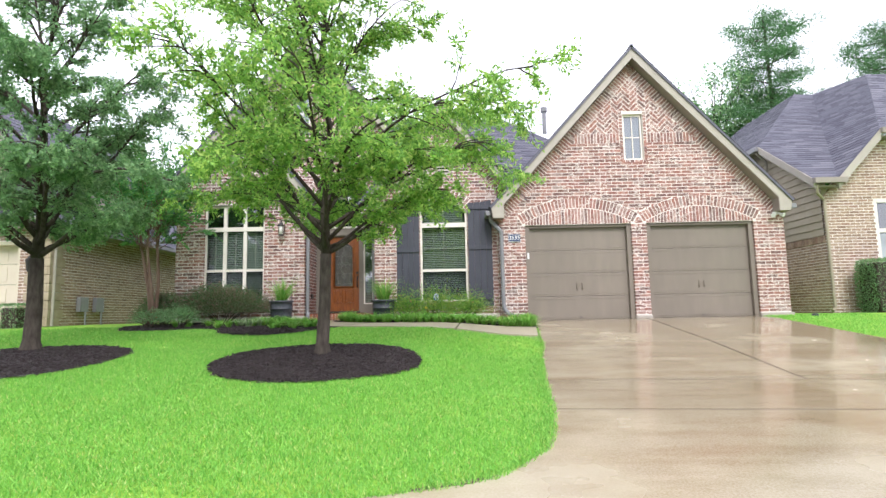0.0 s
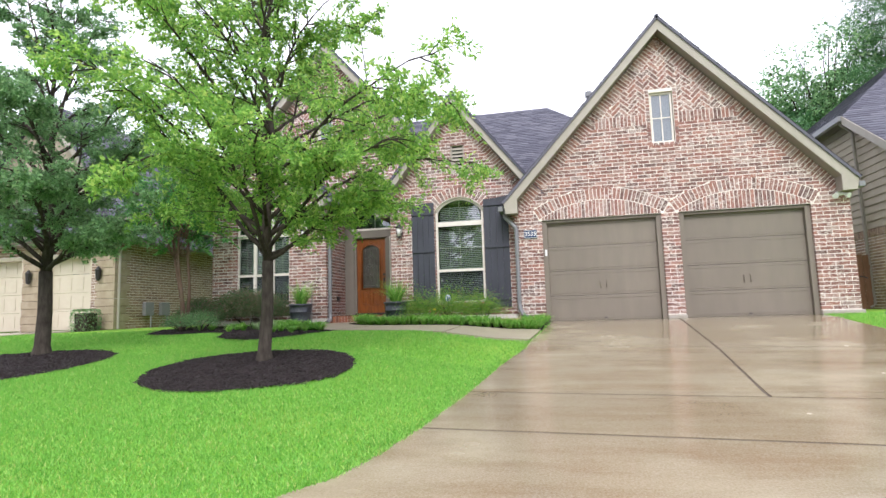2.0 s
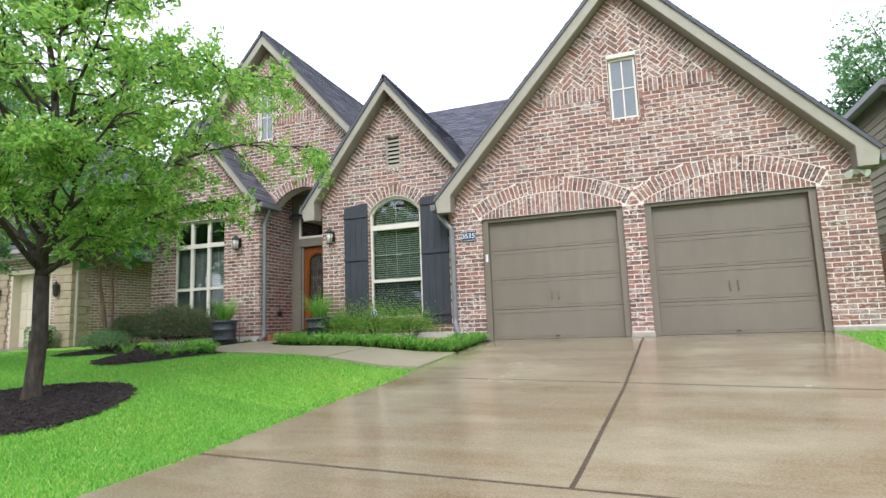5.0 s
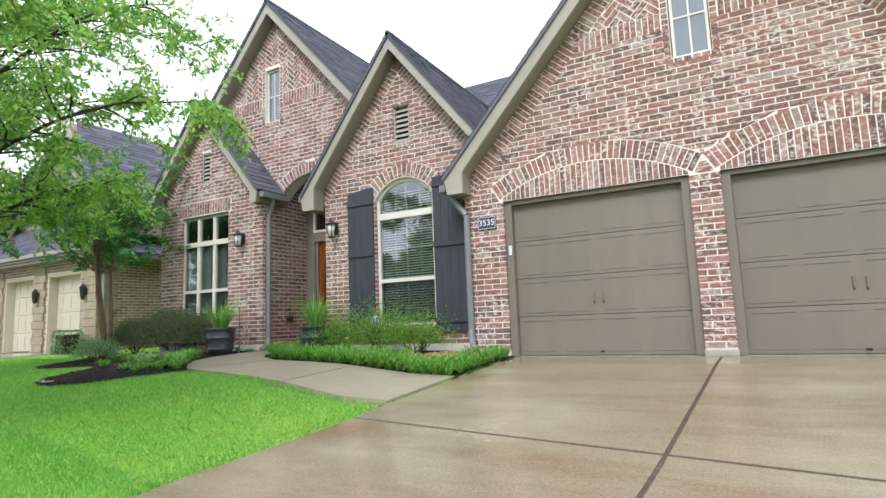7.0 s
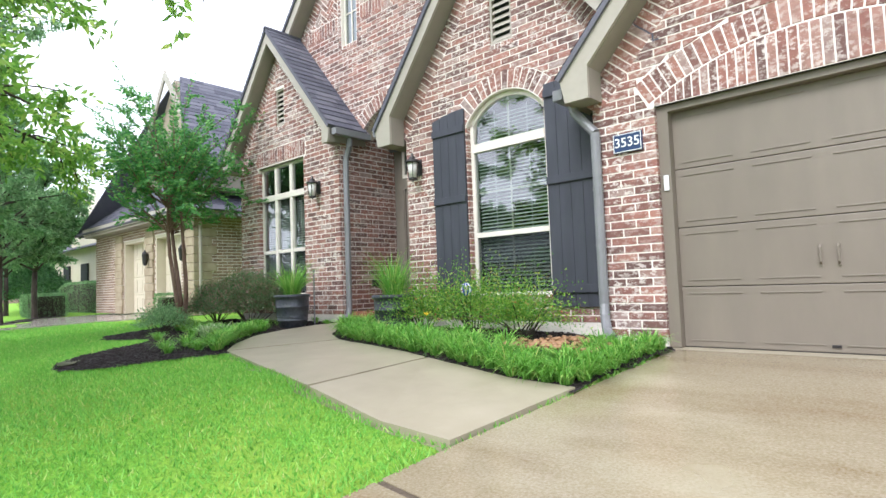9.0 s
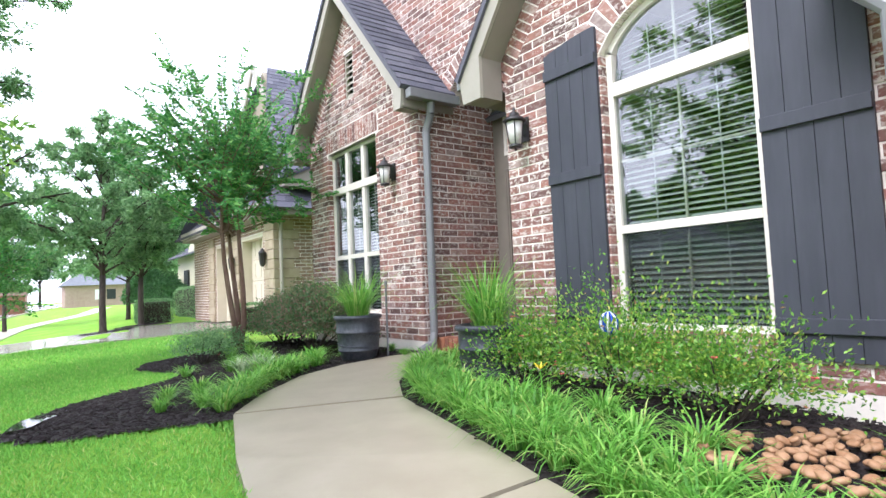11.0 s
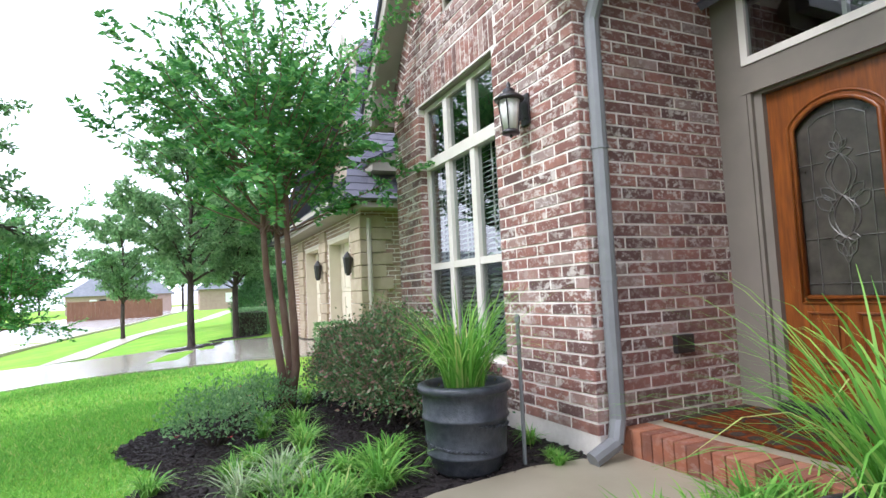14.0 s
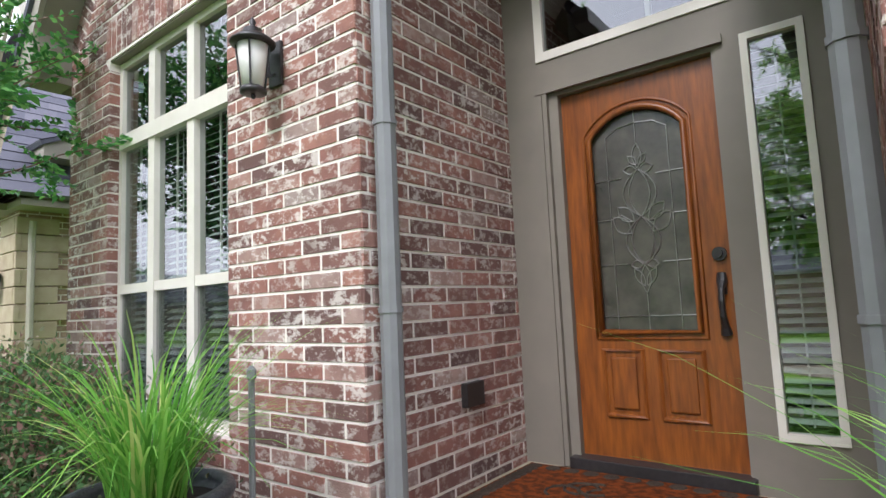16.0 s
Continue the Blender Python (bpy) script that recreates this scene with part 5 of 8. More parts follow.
# garage doors
def garage_door(name, x0, x1):
    d = tagged(new(name), "closed taupe sectional garage door with two small handles", kind="structure")
    z0, z1, y = 1.315, GTOP, 13.19
    boxes("frame", M_garage, d, ((x0 - 0.003, 13.10, z0), (x0 + 0.10, 13.24, z1)), ((x1 - 0.10, 13.10, z0), (x1 + 0.003, 13.24, z1)), ((x0 + 0.10, 13.10, z1 - 0.06), (x1 - 0.10, 13.24, z1)))
    h = (z1 - 0.06 - z0) / 4
    a, b = x0 + 0.101, x1 - 0.101
    for k in range(4):
        bm = bmesh.new()
        za, zb = z0 + k * h + 0.003, z0 + (k + 1) * h - 0.003
        box(bm, (a, y, za), (b, y + 0.045, zb), 0.006)
        part("section", bm, M_garage, d)
        m = (b - a) / 4
        for j in range(4):
            bm = bmesh.new()
            xa, xb = a + j * m + 0.07, a + (j + 1) * m - 0.07
            for zz in (za + 0.05, zb - 0.062):
                box(bm, (xa, y - 0.007, zz), (xb, y - 0.0005, zz + 0.012), 0.003)
            part("pressed_moulding", bm, M_garage, d)
    for s in (-1, 1):
        hd = bmesh.new()
        cx = (a + b) / 2 + s * 0.06
        tube(hd, [(cx, y - 0.002, 2.00), (cx, y - 0.03, 2.02), (cx, y - 0.03, 2.13), (cx, y - 0.002, 2.15)], 0.008, 6)
        box(hd, (cx - 0.012, y - 0.006, 1.985), (cx + 0.012, y - 0.0005, 2.165))
        part("handle", hd, M_garage, d, "small taupe pull handle")
    boxes("latch", M_black, d, (((a + b) / 2 - 0.03, y - 0.012, z0 + 0.04), ((a + b) / 2 + 0.03, y - 0.001, z0 + 0.06)))
    boxes("bottom_seal", M_black, d, ((a, y + 0.002, z0 - 0.004), (b, y + 0.04, z0 + 0.002)))


garage_door("door_garage_left", *G1)
garage_door("door_garage_right", *G2)
# added near-black sheet for the shade behind the garage doors
boxes("wall_garage_shade_sheet", M_indoor_shade, None, ((1.4, 13.3, 1.3), (7.8, 13.34, 3.9)))["kind"] = "structure"
boxes("garage_lintel", M_soffit, None, ((G1[0] - 0.05, 13.055, GTOP), (G1[1] + 0.05, 13.24, GTOP + 0.006)), ((G2[0] - 0.05, 13.055, GTOP), (G2[1] + 0.05, 13.24, GTOP + 0.006)))["kind"] = "structure"


def stone_base(x0, x1):
    s = boxes("pier_foot", M_foundation, None, ((x0, 13.0, 1.30), (x1, 13.16, 1.385)), bevel=0.02)
    tagged(s, "rough concrete foot under the brick pier beside the garage door", "pier foot", "feet of the garage piers")


stone_base(4.39, 4.76)
stone_base(7.21, 7.96)
boxes("keypad", M_white, None, ((1.975, 13.085, 2.72), (2.02, 13.098, 2.86)), bevel=0.004)
tagged(bpy.data.objects["keypad"], "small white garage keypad on the door frame", "keypad")

# house number
plate = thing("house_number_plate", label="dark blue house number plate with white digits on the brick wall", category="house number")
boxes("plate", M_blue, plate, ((1.54, 13.022, 3.125), (1.82, 13.05, 3.305)), bevel=0.004)
boxes("rim", M_text, plate, ((1.545, 13.018, 3.13), (1.815, 13.0215, 3.136)), ((1.545, 13.018, 3.294), (1.815, 13.0215, 3.30)), ((1.545, 13.018, 3.136), (1.551, 13.0215, 3.294)), ((1.809, 13.018, 3.136), (1.815, 13.0215, 3.294)))
cu = bpy.data.curves.new("digits", "FONT")
cu.body, cu.size, cu.extrude, cu.align_x, cu.align_y = "3535", 0.125, 0.002, "CENTER", "CENTER"
cu.offset = 0.001
cu.materials.append(M_text)
ob = new("digits", cu)
ob.location, ob.rotation_euler = (1.68, 13.018, 3.215), (radians(90), 0, 0)
ob.parent = plate


def lantern(x, y, z, label):
    """A coach lantern; z is the middle of its glass, y the wall."""
    l = thing("wall_lantern", (x, y, z), label, "wall lantern", "wall lanterns")
    bm = bmesh.new()
    box(bm, (-0.055, -0.022, -0.09), (0.055, 0.0, 0.17), 0.006)
    part("back_plate", bm, M_black, l)
    bm = bmesh.new()
    tube(bm, [(0, -0.02, -0.02), (0, -0.06, -0.05), (0, -0.07, 0.06), (0, -0.10, 0.125), (0, -0.16, 0.14)], 0.011, 7)
    part("arm", bm, M_black, l)
    bm = bmesh.new()
    lathe(bm, [(0.055, -0.14), (0.085, 0.10)], 20, 0, -0.16)
    part("glass", bm, M_lampglass, l, "frosted white lantern glass", True)
    bm = bmesh.new()
    lathe(bm, [(0.118, 0.105), (0.125, 0.115), (0.085, 0.15), (0.05, 0.165), (0.052, 0.19), (0.03, 0.205), (0.012, 0.215), (0.02, 0.235), (0.004, 0.265)], 20, 0, -0.16)
    part("cap", bm, M_black, l, "dark metal lantern cap", True)
    bm = bmesh.new()
    lathe(bm, [(0.045, -0.175), (0.07, -0.17), (0.072, -0.15), (0.06, -0.138)], 20, 0, -0.16)
    lathe(bm, [(0.008, -0.2), (0.014, -0.185), (0.008, -0.174)], 10, 0, -0.16)
    part("base_ring", bm, M_black, l, smooth=True)
    for k in range(4):
        a = math.pi / 4 + k * math.pi / 2
        bm = bmesh.new()
        tube(bm, [(0.062 * math.cos(a), -0.16 + 0.062 * math.sin(a), -0.15), (0.092 * math.cos(a), -0.16 + 0.092 * math.sin(a), 0.11)], 0.006, 5)
        part("rib", bm, M_black, l)
    l.scale = (0.84, 0.84, 0.84)


lantern(-3.83, 13.497, 3.58, "black coach lantern with frosted glass on the brick wall")
lantern(-1.35, 13.347, 3.48, "black coach lantern with frosted glass beside the dark shutter")


def downspout(path, label, gutter_w=0.075):
    d = thing("downspout", path[0], label, "downspout", "downspouts")
    bm = bmesh.new()
    o = Vector(path[0])
    pts = [Vector(p) - o for p in path]
    # square pipe swept along the path with fluted front
    for p, q in zip(pts, pts[1:]):
        tube(bm, [p, q], gutter_w / 2 * 1.25, 10)
    part("pipe", bm, M_gutter, d, smooth=False)
    for z in (0.33, 0.66):
        bm = bmesh.new()
        i = max(range(len(pts) - 1), key=lambda i: (pts[i] - pts[i + 1]).length)
        c = pts[i].lerp(pts[i + 1], z)
        tube(bm, [c - Vector((0, 0, 0.012)), c + Vector((0, 0, 0.012))], gutter_w / 2 * 1.4, 10)
        part("strap", bm, M_gutter, d)
    return d


downspout([(-3.14, 13.62, 4.38), (-3.16, 13.62, 4.20), (-3.24, 13.60, 4.0), (-3.245, 13.60, 1.62), (-3.22, 13.55, 1.50), (-3.22, 13.38, 1.43)], "grey metal downspout at the brick porch corner")
downspout([(-1.85, 13.5, 4.30), (-1.82, 13.6, 4.15), (-1.665, 13.80, 3.9), (-1.665, 13.80, 1.55)], "grey metal downspout inside the porch beside the sidelight")
downspout([(1.13, 13.02, 3.76), (1.15, 13.02, 3.62), (1.38, 12.99, 3.36), (1.38, 12.99, 1.70), (1.40, 12.95, 1.58), (1.48, 12.82, 1.46), (1.60, 12.68, 1.41)], "grey metal downspout in the corner beside the garage wall")
for a, b in (((-3.17, 13.28, 4.33), (-3.06, 14.0, 4.44)), ((-2.0, 13.10, 4.02), (-1.88, 13.5, 4.13)), ((1.02, 12.83, 3.72), (1.13, 13.32, 3.83)), ((-6.85, 13.28, 4.33), (-6.74, 14.0, 4.44)), ((8.01, 12.83, 3.74), (8.12, 18.0, 3.85))):
    g = boxes("gutter", M_gutter, None, (a, b), bevel=0.012)
    tagged(g, "grey metal eave gutter under the shingle roof", "gutter", "eave gutters")

# outlet cover, hose post, floodlight, vent pipe
boxes("outlet_cover", M_black, None, ((-3.30, 14.13, 1.945), (-3.262, 14.28, 2.06)), bevel=0.006)
tagged(bpy.data.objects["outlet_cover"], "black weatherproof outlet cover on the brick wall", "outlet cover")
bm = bmesh.new()
lathe(bm, [(0.012, 1.33), (0.012, 2.20), (0.018, 2.205), (0.018, 2.235), (0.006, 2.25)], 8, -3.50, 13.12)
tagged(part("garden_stake", bm, M_gutter, None), "thin grey metal stake in the bed beside the brick wall", "garden stake")
fl = thing("floodlight", (7.72, 12.98, 3.62), "double white floodlight under the garage eave", "floodlight")
for s in (-1, 1):
    bm = bmesh.new()
    tube(bm, [(s * 0.04, 0.0, 0.04), (s * 0.09, -0.05, 0.0), (s * 0.12, -0.10, -0.03)], [0.02, 0.035, 0.055], 10)
    part("lamp_head", bm, M_white, fl)
boxes("bracket", M_white, fl, ((-0.05, 0.0, 0.0), (0.05, 0.07, 0.07)))
bm = bmesh.new()
lathe(bm, [(0.07, 7.3), (0.07, 8.0), (0.11, 8.02), (0.11, 8.17), (0.05, 8.2)], 12, 3.4, 18.0)
tagged(part("roof_vent_pipe", bm, M_gutter, None), "grey metal flue pipe on the shingle roof", "flue pipe")
porch_lamp = thing("porch_lantern", (-2.3, 14.1, 4.45), "small black hanging porch lantern under the arch", "hanging lantern")
bm = bmesh.new()
lathe(bm, [(0.03, -0.10), (0.06, -0.09), (0.07, 0.06), (0.03, 0.12)], 8)
part("lantern_body", bm, M_lampglass, porch_lamp)
bm = bmesh.new()
tube(bm, [(0, 0, 0.12), (0, 0, 0.42)], 0.008, 6)
lathe(bm, [(0.09, 0.06), (0.08, 0.08), (0.02, 0.14)], 8)
part("stem", bm, M_black, porch_lamp)

# door mat
mat_m, nt, b = mat_base("coir_mat", 0.95, 0.1)
c = mix_of(nt, range_of(nt, noise_of(nt, 26, 3), 0.42, 0.58, 0, 1), (0.17, 0.042, 0.010), (0.075, 0.022, 0.008))
nt.links.new(c, b.inputs["Base Color"])
bump_of(nt, b, noise_of(nt, 220, 2), 1.0, 0.006)
M_mat2 = grained("dark_mat_pattern", (0.025, 0.017, 0.012), (0.06, 0.04, 0.025), 60, 0.95, 0.9)
mt = thing("door_mat", (-2.62, 14.30, 1.562), "damp rust brown coir door mat with a dark scalloped border", "door mat")
boxes("mat_body", mat_m, mt, ((-0.62, -0.36, 0.0), (0.62, 0.36, 0.014)), bevel=0.004)
bm = bmesh.new()
for k in range(44):
    t = k / 44 * 4
    side, f = int(t), t - int(t)
    x, y = [(-0.57 + 1.14 * f, -0.31), (0.57, -0.31 + 0.62 * f), (0.57 - 1.14 * f, 0.31), (-0.57, 0.31 - 0.62 * f)][side]
    lathe(bm, [(0.042, 0.0142), (0.034, 0.018)], 7, x, y)
part("border_pattern", bm, M_mat2, mt, kind="stuff")
bm = bmesh.new()
for k in range(9):
    a = k * 0.7
    tube(bm, [(0.06 * k - 0.26 + 0.08 * math.cos(a + u), 0.09 * math.sin(a * 1.3) + 0.08 * math.sin(a + u), 0.016) for u in np.linspace(0, 4.2, 9)], 0.008, 4)
part("scroll_pattern", bm, M_mat2, mt, kind="stuff")


# ---- plants ----
def mesh_np(name, verts, quads, mat):
    """A mesh from arrays: verts (n, 3) and faces (m, k)."""
    me = bpy.data.meshes.new(name)
    quads = np.asarray(quads, dtype=np.int32)
    m, k = quads.shape
    me.vertices.add(len(verts))
    me.vertices.foreach_set("co", np.asarray(verts, dtype=np.float32).ravel())
    me.loops.add(m * k)
    me.loops.foreach_set("vertex_index", quads.ravel())
    me.polygons.add(m)
    me.polygons.foreach_set("loop_start", np.arange(0, m * k, k, dtype=np.int32))
    me.update(calc_edges=True)
    me.materials.append(mat)
    return me


def leaves_mesh(name, at, ahead, length, width, mat, rng, fold=0.25):
    """Leaves as small folded blades: a place, a way and a size each."""
    n = len(at)
    ahead = ahead / (np.linalg.norm(ahead, axis=1, keepdims=True) + 1e-9)
    r = rng.normal(size=(n, 3))
    side = np.cross(ahead, r)
    side /= np.linalg.norm(side, axis=1, keepdims=True) + 1e-9
    up = np.cross(side, ahead)
    L = (length * rng.uniform(0.7, 1.25, n))[:, None]
    W = (width * rng.uniform(0.7, 1.2, n))[:, None]
    tip = at + ahead * L - up * L * 0.12
    mid = at + ahead * L * 0.5
    a = mid + side * W * 0.5 + up * W * fold
    b = mid - side * W * 0.5 + up * W * fold
    verts = np.stack([at, a, tip, b], 1).reshape(-1, 3)
    q = np.arange(n * 4).reshape(n, 4)
    return mesh_np(name, verts, q, mat)


def bent(rng, p, d, length, steps, wander, lift):
    """A wandering line from p."""
    pts = [np.array(p, float)]
    d = np.array(d, float)
    for _ in range(steps):
        d = d + rng.normal(size=3) * wander + np.array([0, 0, lift])
        d /= np.linalg.norm(d)
        pts.append(pts[-1] + d * length / steps)
    return pts, d


def tree(name, base, fork_z, r0, centre, radii, limbs, twigs, per, leaf, mat, bark, seed, label, category="tree", top_thin=0.5, group="", lean=(0, 0), twig_len=0.75, sprig=0.16):
    """A broadleaf tree: tapered trunk, limbs, branches, and leaves in clusters along the twigs."""
    rng = np.random.default_rng(seed)
    t = thing(name, base, label, category, group)
    base = np.array(base, float)
    c, R = np.array(centre, float), np.array(radii, float)
    bm = bmesh.new()
    fork = base + np.array([lean[0], lean[1], fork_z - base[2]])
    mid = (base + fork) / 2 + rng.normal(size=3) * 0.02
    tube(bm, [(0, 0, -0.12), (0, 0, 0.06), tuple(mid - base), tuple(fork - base)], [r0 * 1.7, r0 * 1.12, r0, r0 * 0.86], 14)
    tips, dirs = [], []
    limb_pts = []
    for i in range(limbs):
        a = i * 2.399 + rng.uniform(-0.3, 0.3)
        e = rng.uniform(0.12, 0.95) if i else 1.0
        goal = c + R * np.array([math.cos(a) * math.cos(e * 1.4), math.sin(a) * math.cos(e * 1.4), math.sin(e * 1.4) * 0.95 - 0.12])
        v = goal - fork
        n = 7
        pts = []
        for k in range(n + 1):
            f = k / n
            p = fork + v * f
            p[2] += math.sin(f * math.pi) * 0.10 * np.linalg.norm(v) * (1 if e < 0.6 else 0)
            p = p + rng.normal(size=3) * 0.05 * (0 < k)
            pts.append(p)
        rr = r0 * (0.30 if i else 0.5)
        tube(bm, [tuple(p - base) for p in pts], [rr * (1 - 0.86 * k / n) for k in range(n + 1)], 7)
        limb_pts.append(pts)
    bt = bmesh.new()
    for i in range(twigs):
        pts = limb_pts[int(rng.integers(limbs))]
        k = int(rng.integers(2, len(pts)))
        p = pts[k] * 0.6 + pts[k - 1] * 0.4
        d = rng.normal(size=3)
        d[2] = d[2] * 0.35 + 0.08
        out = (p - c) / R
        d = d / np.linalg.norm(d) + out * 0.55
        d /= np.linalg.norm(d)
        L = twig_len * rng.uniform(0.5, 1.5)
        line, dd = bent(rng, p, d, L, 5, 0.28, 0.0)
        rel = (line[-1] - c) / R
        if np.linalg.norm(rel) > 1.08 or (np.linalg.norm(rel[:2]) < 0.35 and rng.random() < 0.6):
            continue
        if rng.random() < (rel[2] > 0.3) * top_thin:
            continue
        tube(bt, [tuple(q - base) for q in line], [0.012, 0.010, 0.008, 0.006, 0.004, 0.003], 4, False)
        for s in range(per):
            f = rng.uniform(0.15, 1.0) * 5
            j = min(4, int(f))
            q = line[j] + (line[j + 1] - line[j]) * (f - j)
            tips.append(q + rng.normal(size=3) * sprig * np.array([1, 1, 0.6]))
            v = (line[j + 1] - line[j]) / (np.linalg.norm(line[j + 1] - line[j]) + 1e-9) * 0.7 + rng.normal(size=3) * 0.6 + np.array([0, 0, -0.15])
            dirs.append(v)
    part("trunk", bm, bark, t, "rough bark trunk and limbs", True)
    part("twigs", bt, bark, t, "thin brown twigs", kind="stuff")
    me = leaves_mesh("crown", np.array(tips) - base, np.array(dirs), leaf[0], leaf[1], mat, rng)
    ob = new("crown", me)
    ob.parent = t
    tagged(ob, "crown of small green leaves", kind="stuff")
    return t



def sprayed_tree(name, base, fork_z, r0, top, reach, mat, seed, label, category="tree", group="", leaf=(0.07, 0.03), limbs=26, leaves=15, lean=(0.0, 0.0), bark=None, thin=0.45, drop=0.25, low=0.0):
    """A young tree with one leader: limbs leave it all round, carry side branches, and these carry leafy twigs, so that the leaves lie in sprays with gaps between.
    reach: the crown's radius low down, in its middle and near its top."""
    rng = np.random.default_rng(seed)
    bark = bark or M_bark
    t = thing(name, base, label, category, group)
    base = np.array(base, float)
    fork = np.array([lean[0], lean[1], fork_z - base[2]])
    H = top - fork_z
    bm = bmesh.new()
    mid = fork * 0.5 + np.append(rng.normal(size=2) * 0.02, 0)
    tube(bm, [(0, 0, -0.12), (0, 0, 0.02), (0, 0, 0.12), tuple(mid), tuple(fork)], [r0 * 1.75, r0 * 1.35, r0 * 1.1, r0, r0 * 0.92], 16)
    lead = [fork]
    for k in range(1, 9):
        lead.append(fork + np.array([0.07 * math.sin(k * 1.3 + seed), 0.06 * math.cos(k * 1.7), H * 0.97 * k / 8]))
    tube(bm, [tuple(p) for p in lead], [r0 * 0.74 * (1 - k / 8.6) + 0.006 for k in range(9)], 9)
    bt = bmesh.new()
    tips, dirs = [], []
    for i in range(limbs):
        u = (i / (limbs - 1)) ** 1.35
        f = u ** 1.15 * 7.2
        k = min(7, int(f))
        p = lead[k] + (lead[k + 1] - lead[k]) * (f - k)
        az = i * 2.399 + rng.uniform(-0.35, 0.35)
        R = float(np.interp(u, [0, 0.45, 1], reach)) * rng.uniform(0.72, 1.12)
        e = float(np.interp(u, [0, 0.5, 1], [0.62, 0.74, 1.15])) + rng.uniform(-0.12, 0.12) - low * (i % 3 == 0)
        d = np.array([math.cos(az) * math.cos(e), math.sin(az) * math.cos(e), math.sin(e)])
        L = R / max(0.45, math.cos(e))
        L = min(L, 1.25 * R)
        n = 9
        line = [p]
        for j in range(n):
            d = d + rng.normal(size=3) * 0.09 + np.array([0, 0, 0.05 if j < 3 else -drop * 0.44])
            d /= np.linalg.norm(d)
            line.append(line[-1] + d * L / n)
        rr = r0 * (0.42 - 0.24 * u)
        tube(bm, [tuple(q) for q in line], [rr * (1 - 0.86 * j / n) for j in range(n + 1)], 7)
        sparse = thin * max(0.0, u - 0.35) / 0.65
        for m in range(17):
            f = rng.uniform(1.6, n)
            j = min(n - 1, int(f))
            o = line[j] + (line[j + 1] - line[j]) * (f - j)
            ax = (line[j + 1] - line[j]) / np.linalg.norm(line[j + 1] - line[j])
            side = np.cross(ax, [0, 0, 1])
            side /= np.linalg.norm(side) + 1e-9
            sd = ax * rng.uniform(0.5, 1.1) + side * (1 if m % 2 else -1) * rng.uniform(0.4, 1.1) + np.array([0, 0, rng.uniform(-0.30, 0.42)])
            sd /= np.linalg.norm(sd)
            SL = R * rng.uniform(0.18, 0.42) * (1.15 - 0.06 * f)
            br = [o]
            for q in range(5):
                sd = sd + rng.normal(size=3) * 0.13 + np.array([0, 0, -drop * 0.30])
                sd /= np.linalg.norm(sd)
                br.append(br[-1] + sd * SL / 5)
            tube(bt, [tuple(q) for q in br], [0.011, 0.009, 0.007, 0.005, 0.004, 0.003], 4, False)
            if rng.random() < sparse:
                continue
            for w in range(7):
                g = rng.uniform(0.8, 5)
                q = min(4, int(g))
                c = br[q] + (br[q + 1] - br[q]) * (g - q)
                wd = sd * 0.7 + rng.normal(size=3) * 0.55 * np.array([1, 1, 0.7]) + np.array([0, 0, -drop * 0.5])
                wd /= np.linalg.norm(wd)
                WL = rng.uniform(0.12, 0.30) * max(0.7, R / 2.2)
                h = np.linspace(0.1, 1.0, leaves)
                pts = c + np.outer(h * WL, wd) + rng.normal(size=(leaves, 3)) * 0.022
                tips.append(pts)
                dirs.append(wd * 0.55 + rng.normal(size=(leaves, 3)) * 0.62 + [0, 0, -0.1])
    part("trunk", bm, bark, t, "rough bark trunk and limbs", True)
    part("twigs", bt, bark, t, "thin brown twigs", kind="stuff")
    me = leaves_mesh("crown", np.concatenate(tips), np.concatenate(dirs), leaf[0], leaf[1], mat, rng)
    ob = new("crown", me)
    ob.parent = t
    tagged(ob, "sprays of small green leaves with gaps between", kind="stuff")
    return t


sprayed_tree("oak_tree", (-1.53, 7.50, ground_z(-1.53, 7.50) + 0.03), 2.32, 0.078, 6.9, (2.3, 2.4, 1.45), M_leaf, 11, "young oak with light green leaves in a ring of black mulch", limbs=42, leaves=16, lean=(0.04, 0), thin=0.55, low=0.12)
sprayed_tree("oak_tree", (-6.02, 8.42, ground_z(-6.02, 8.42) + 0.03), 2.45, 0.105, 7.2, (2.2, 2.0, 1.0), M_leaf_dark, 12, "young oak with dense dark leaves in a black mulch ring", limbs=40, leaves=17, thin=0.8, low=0.12)


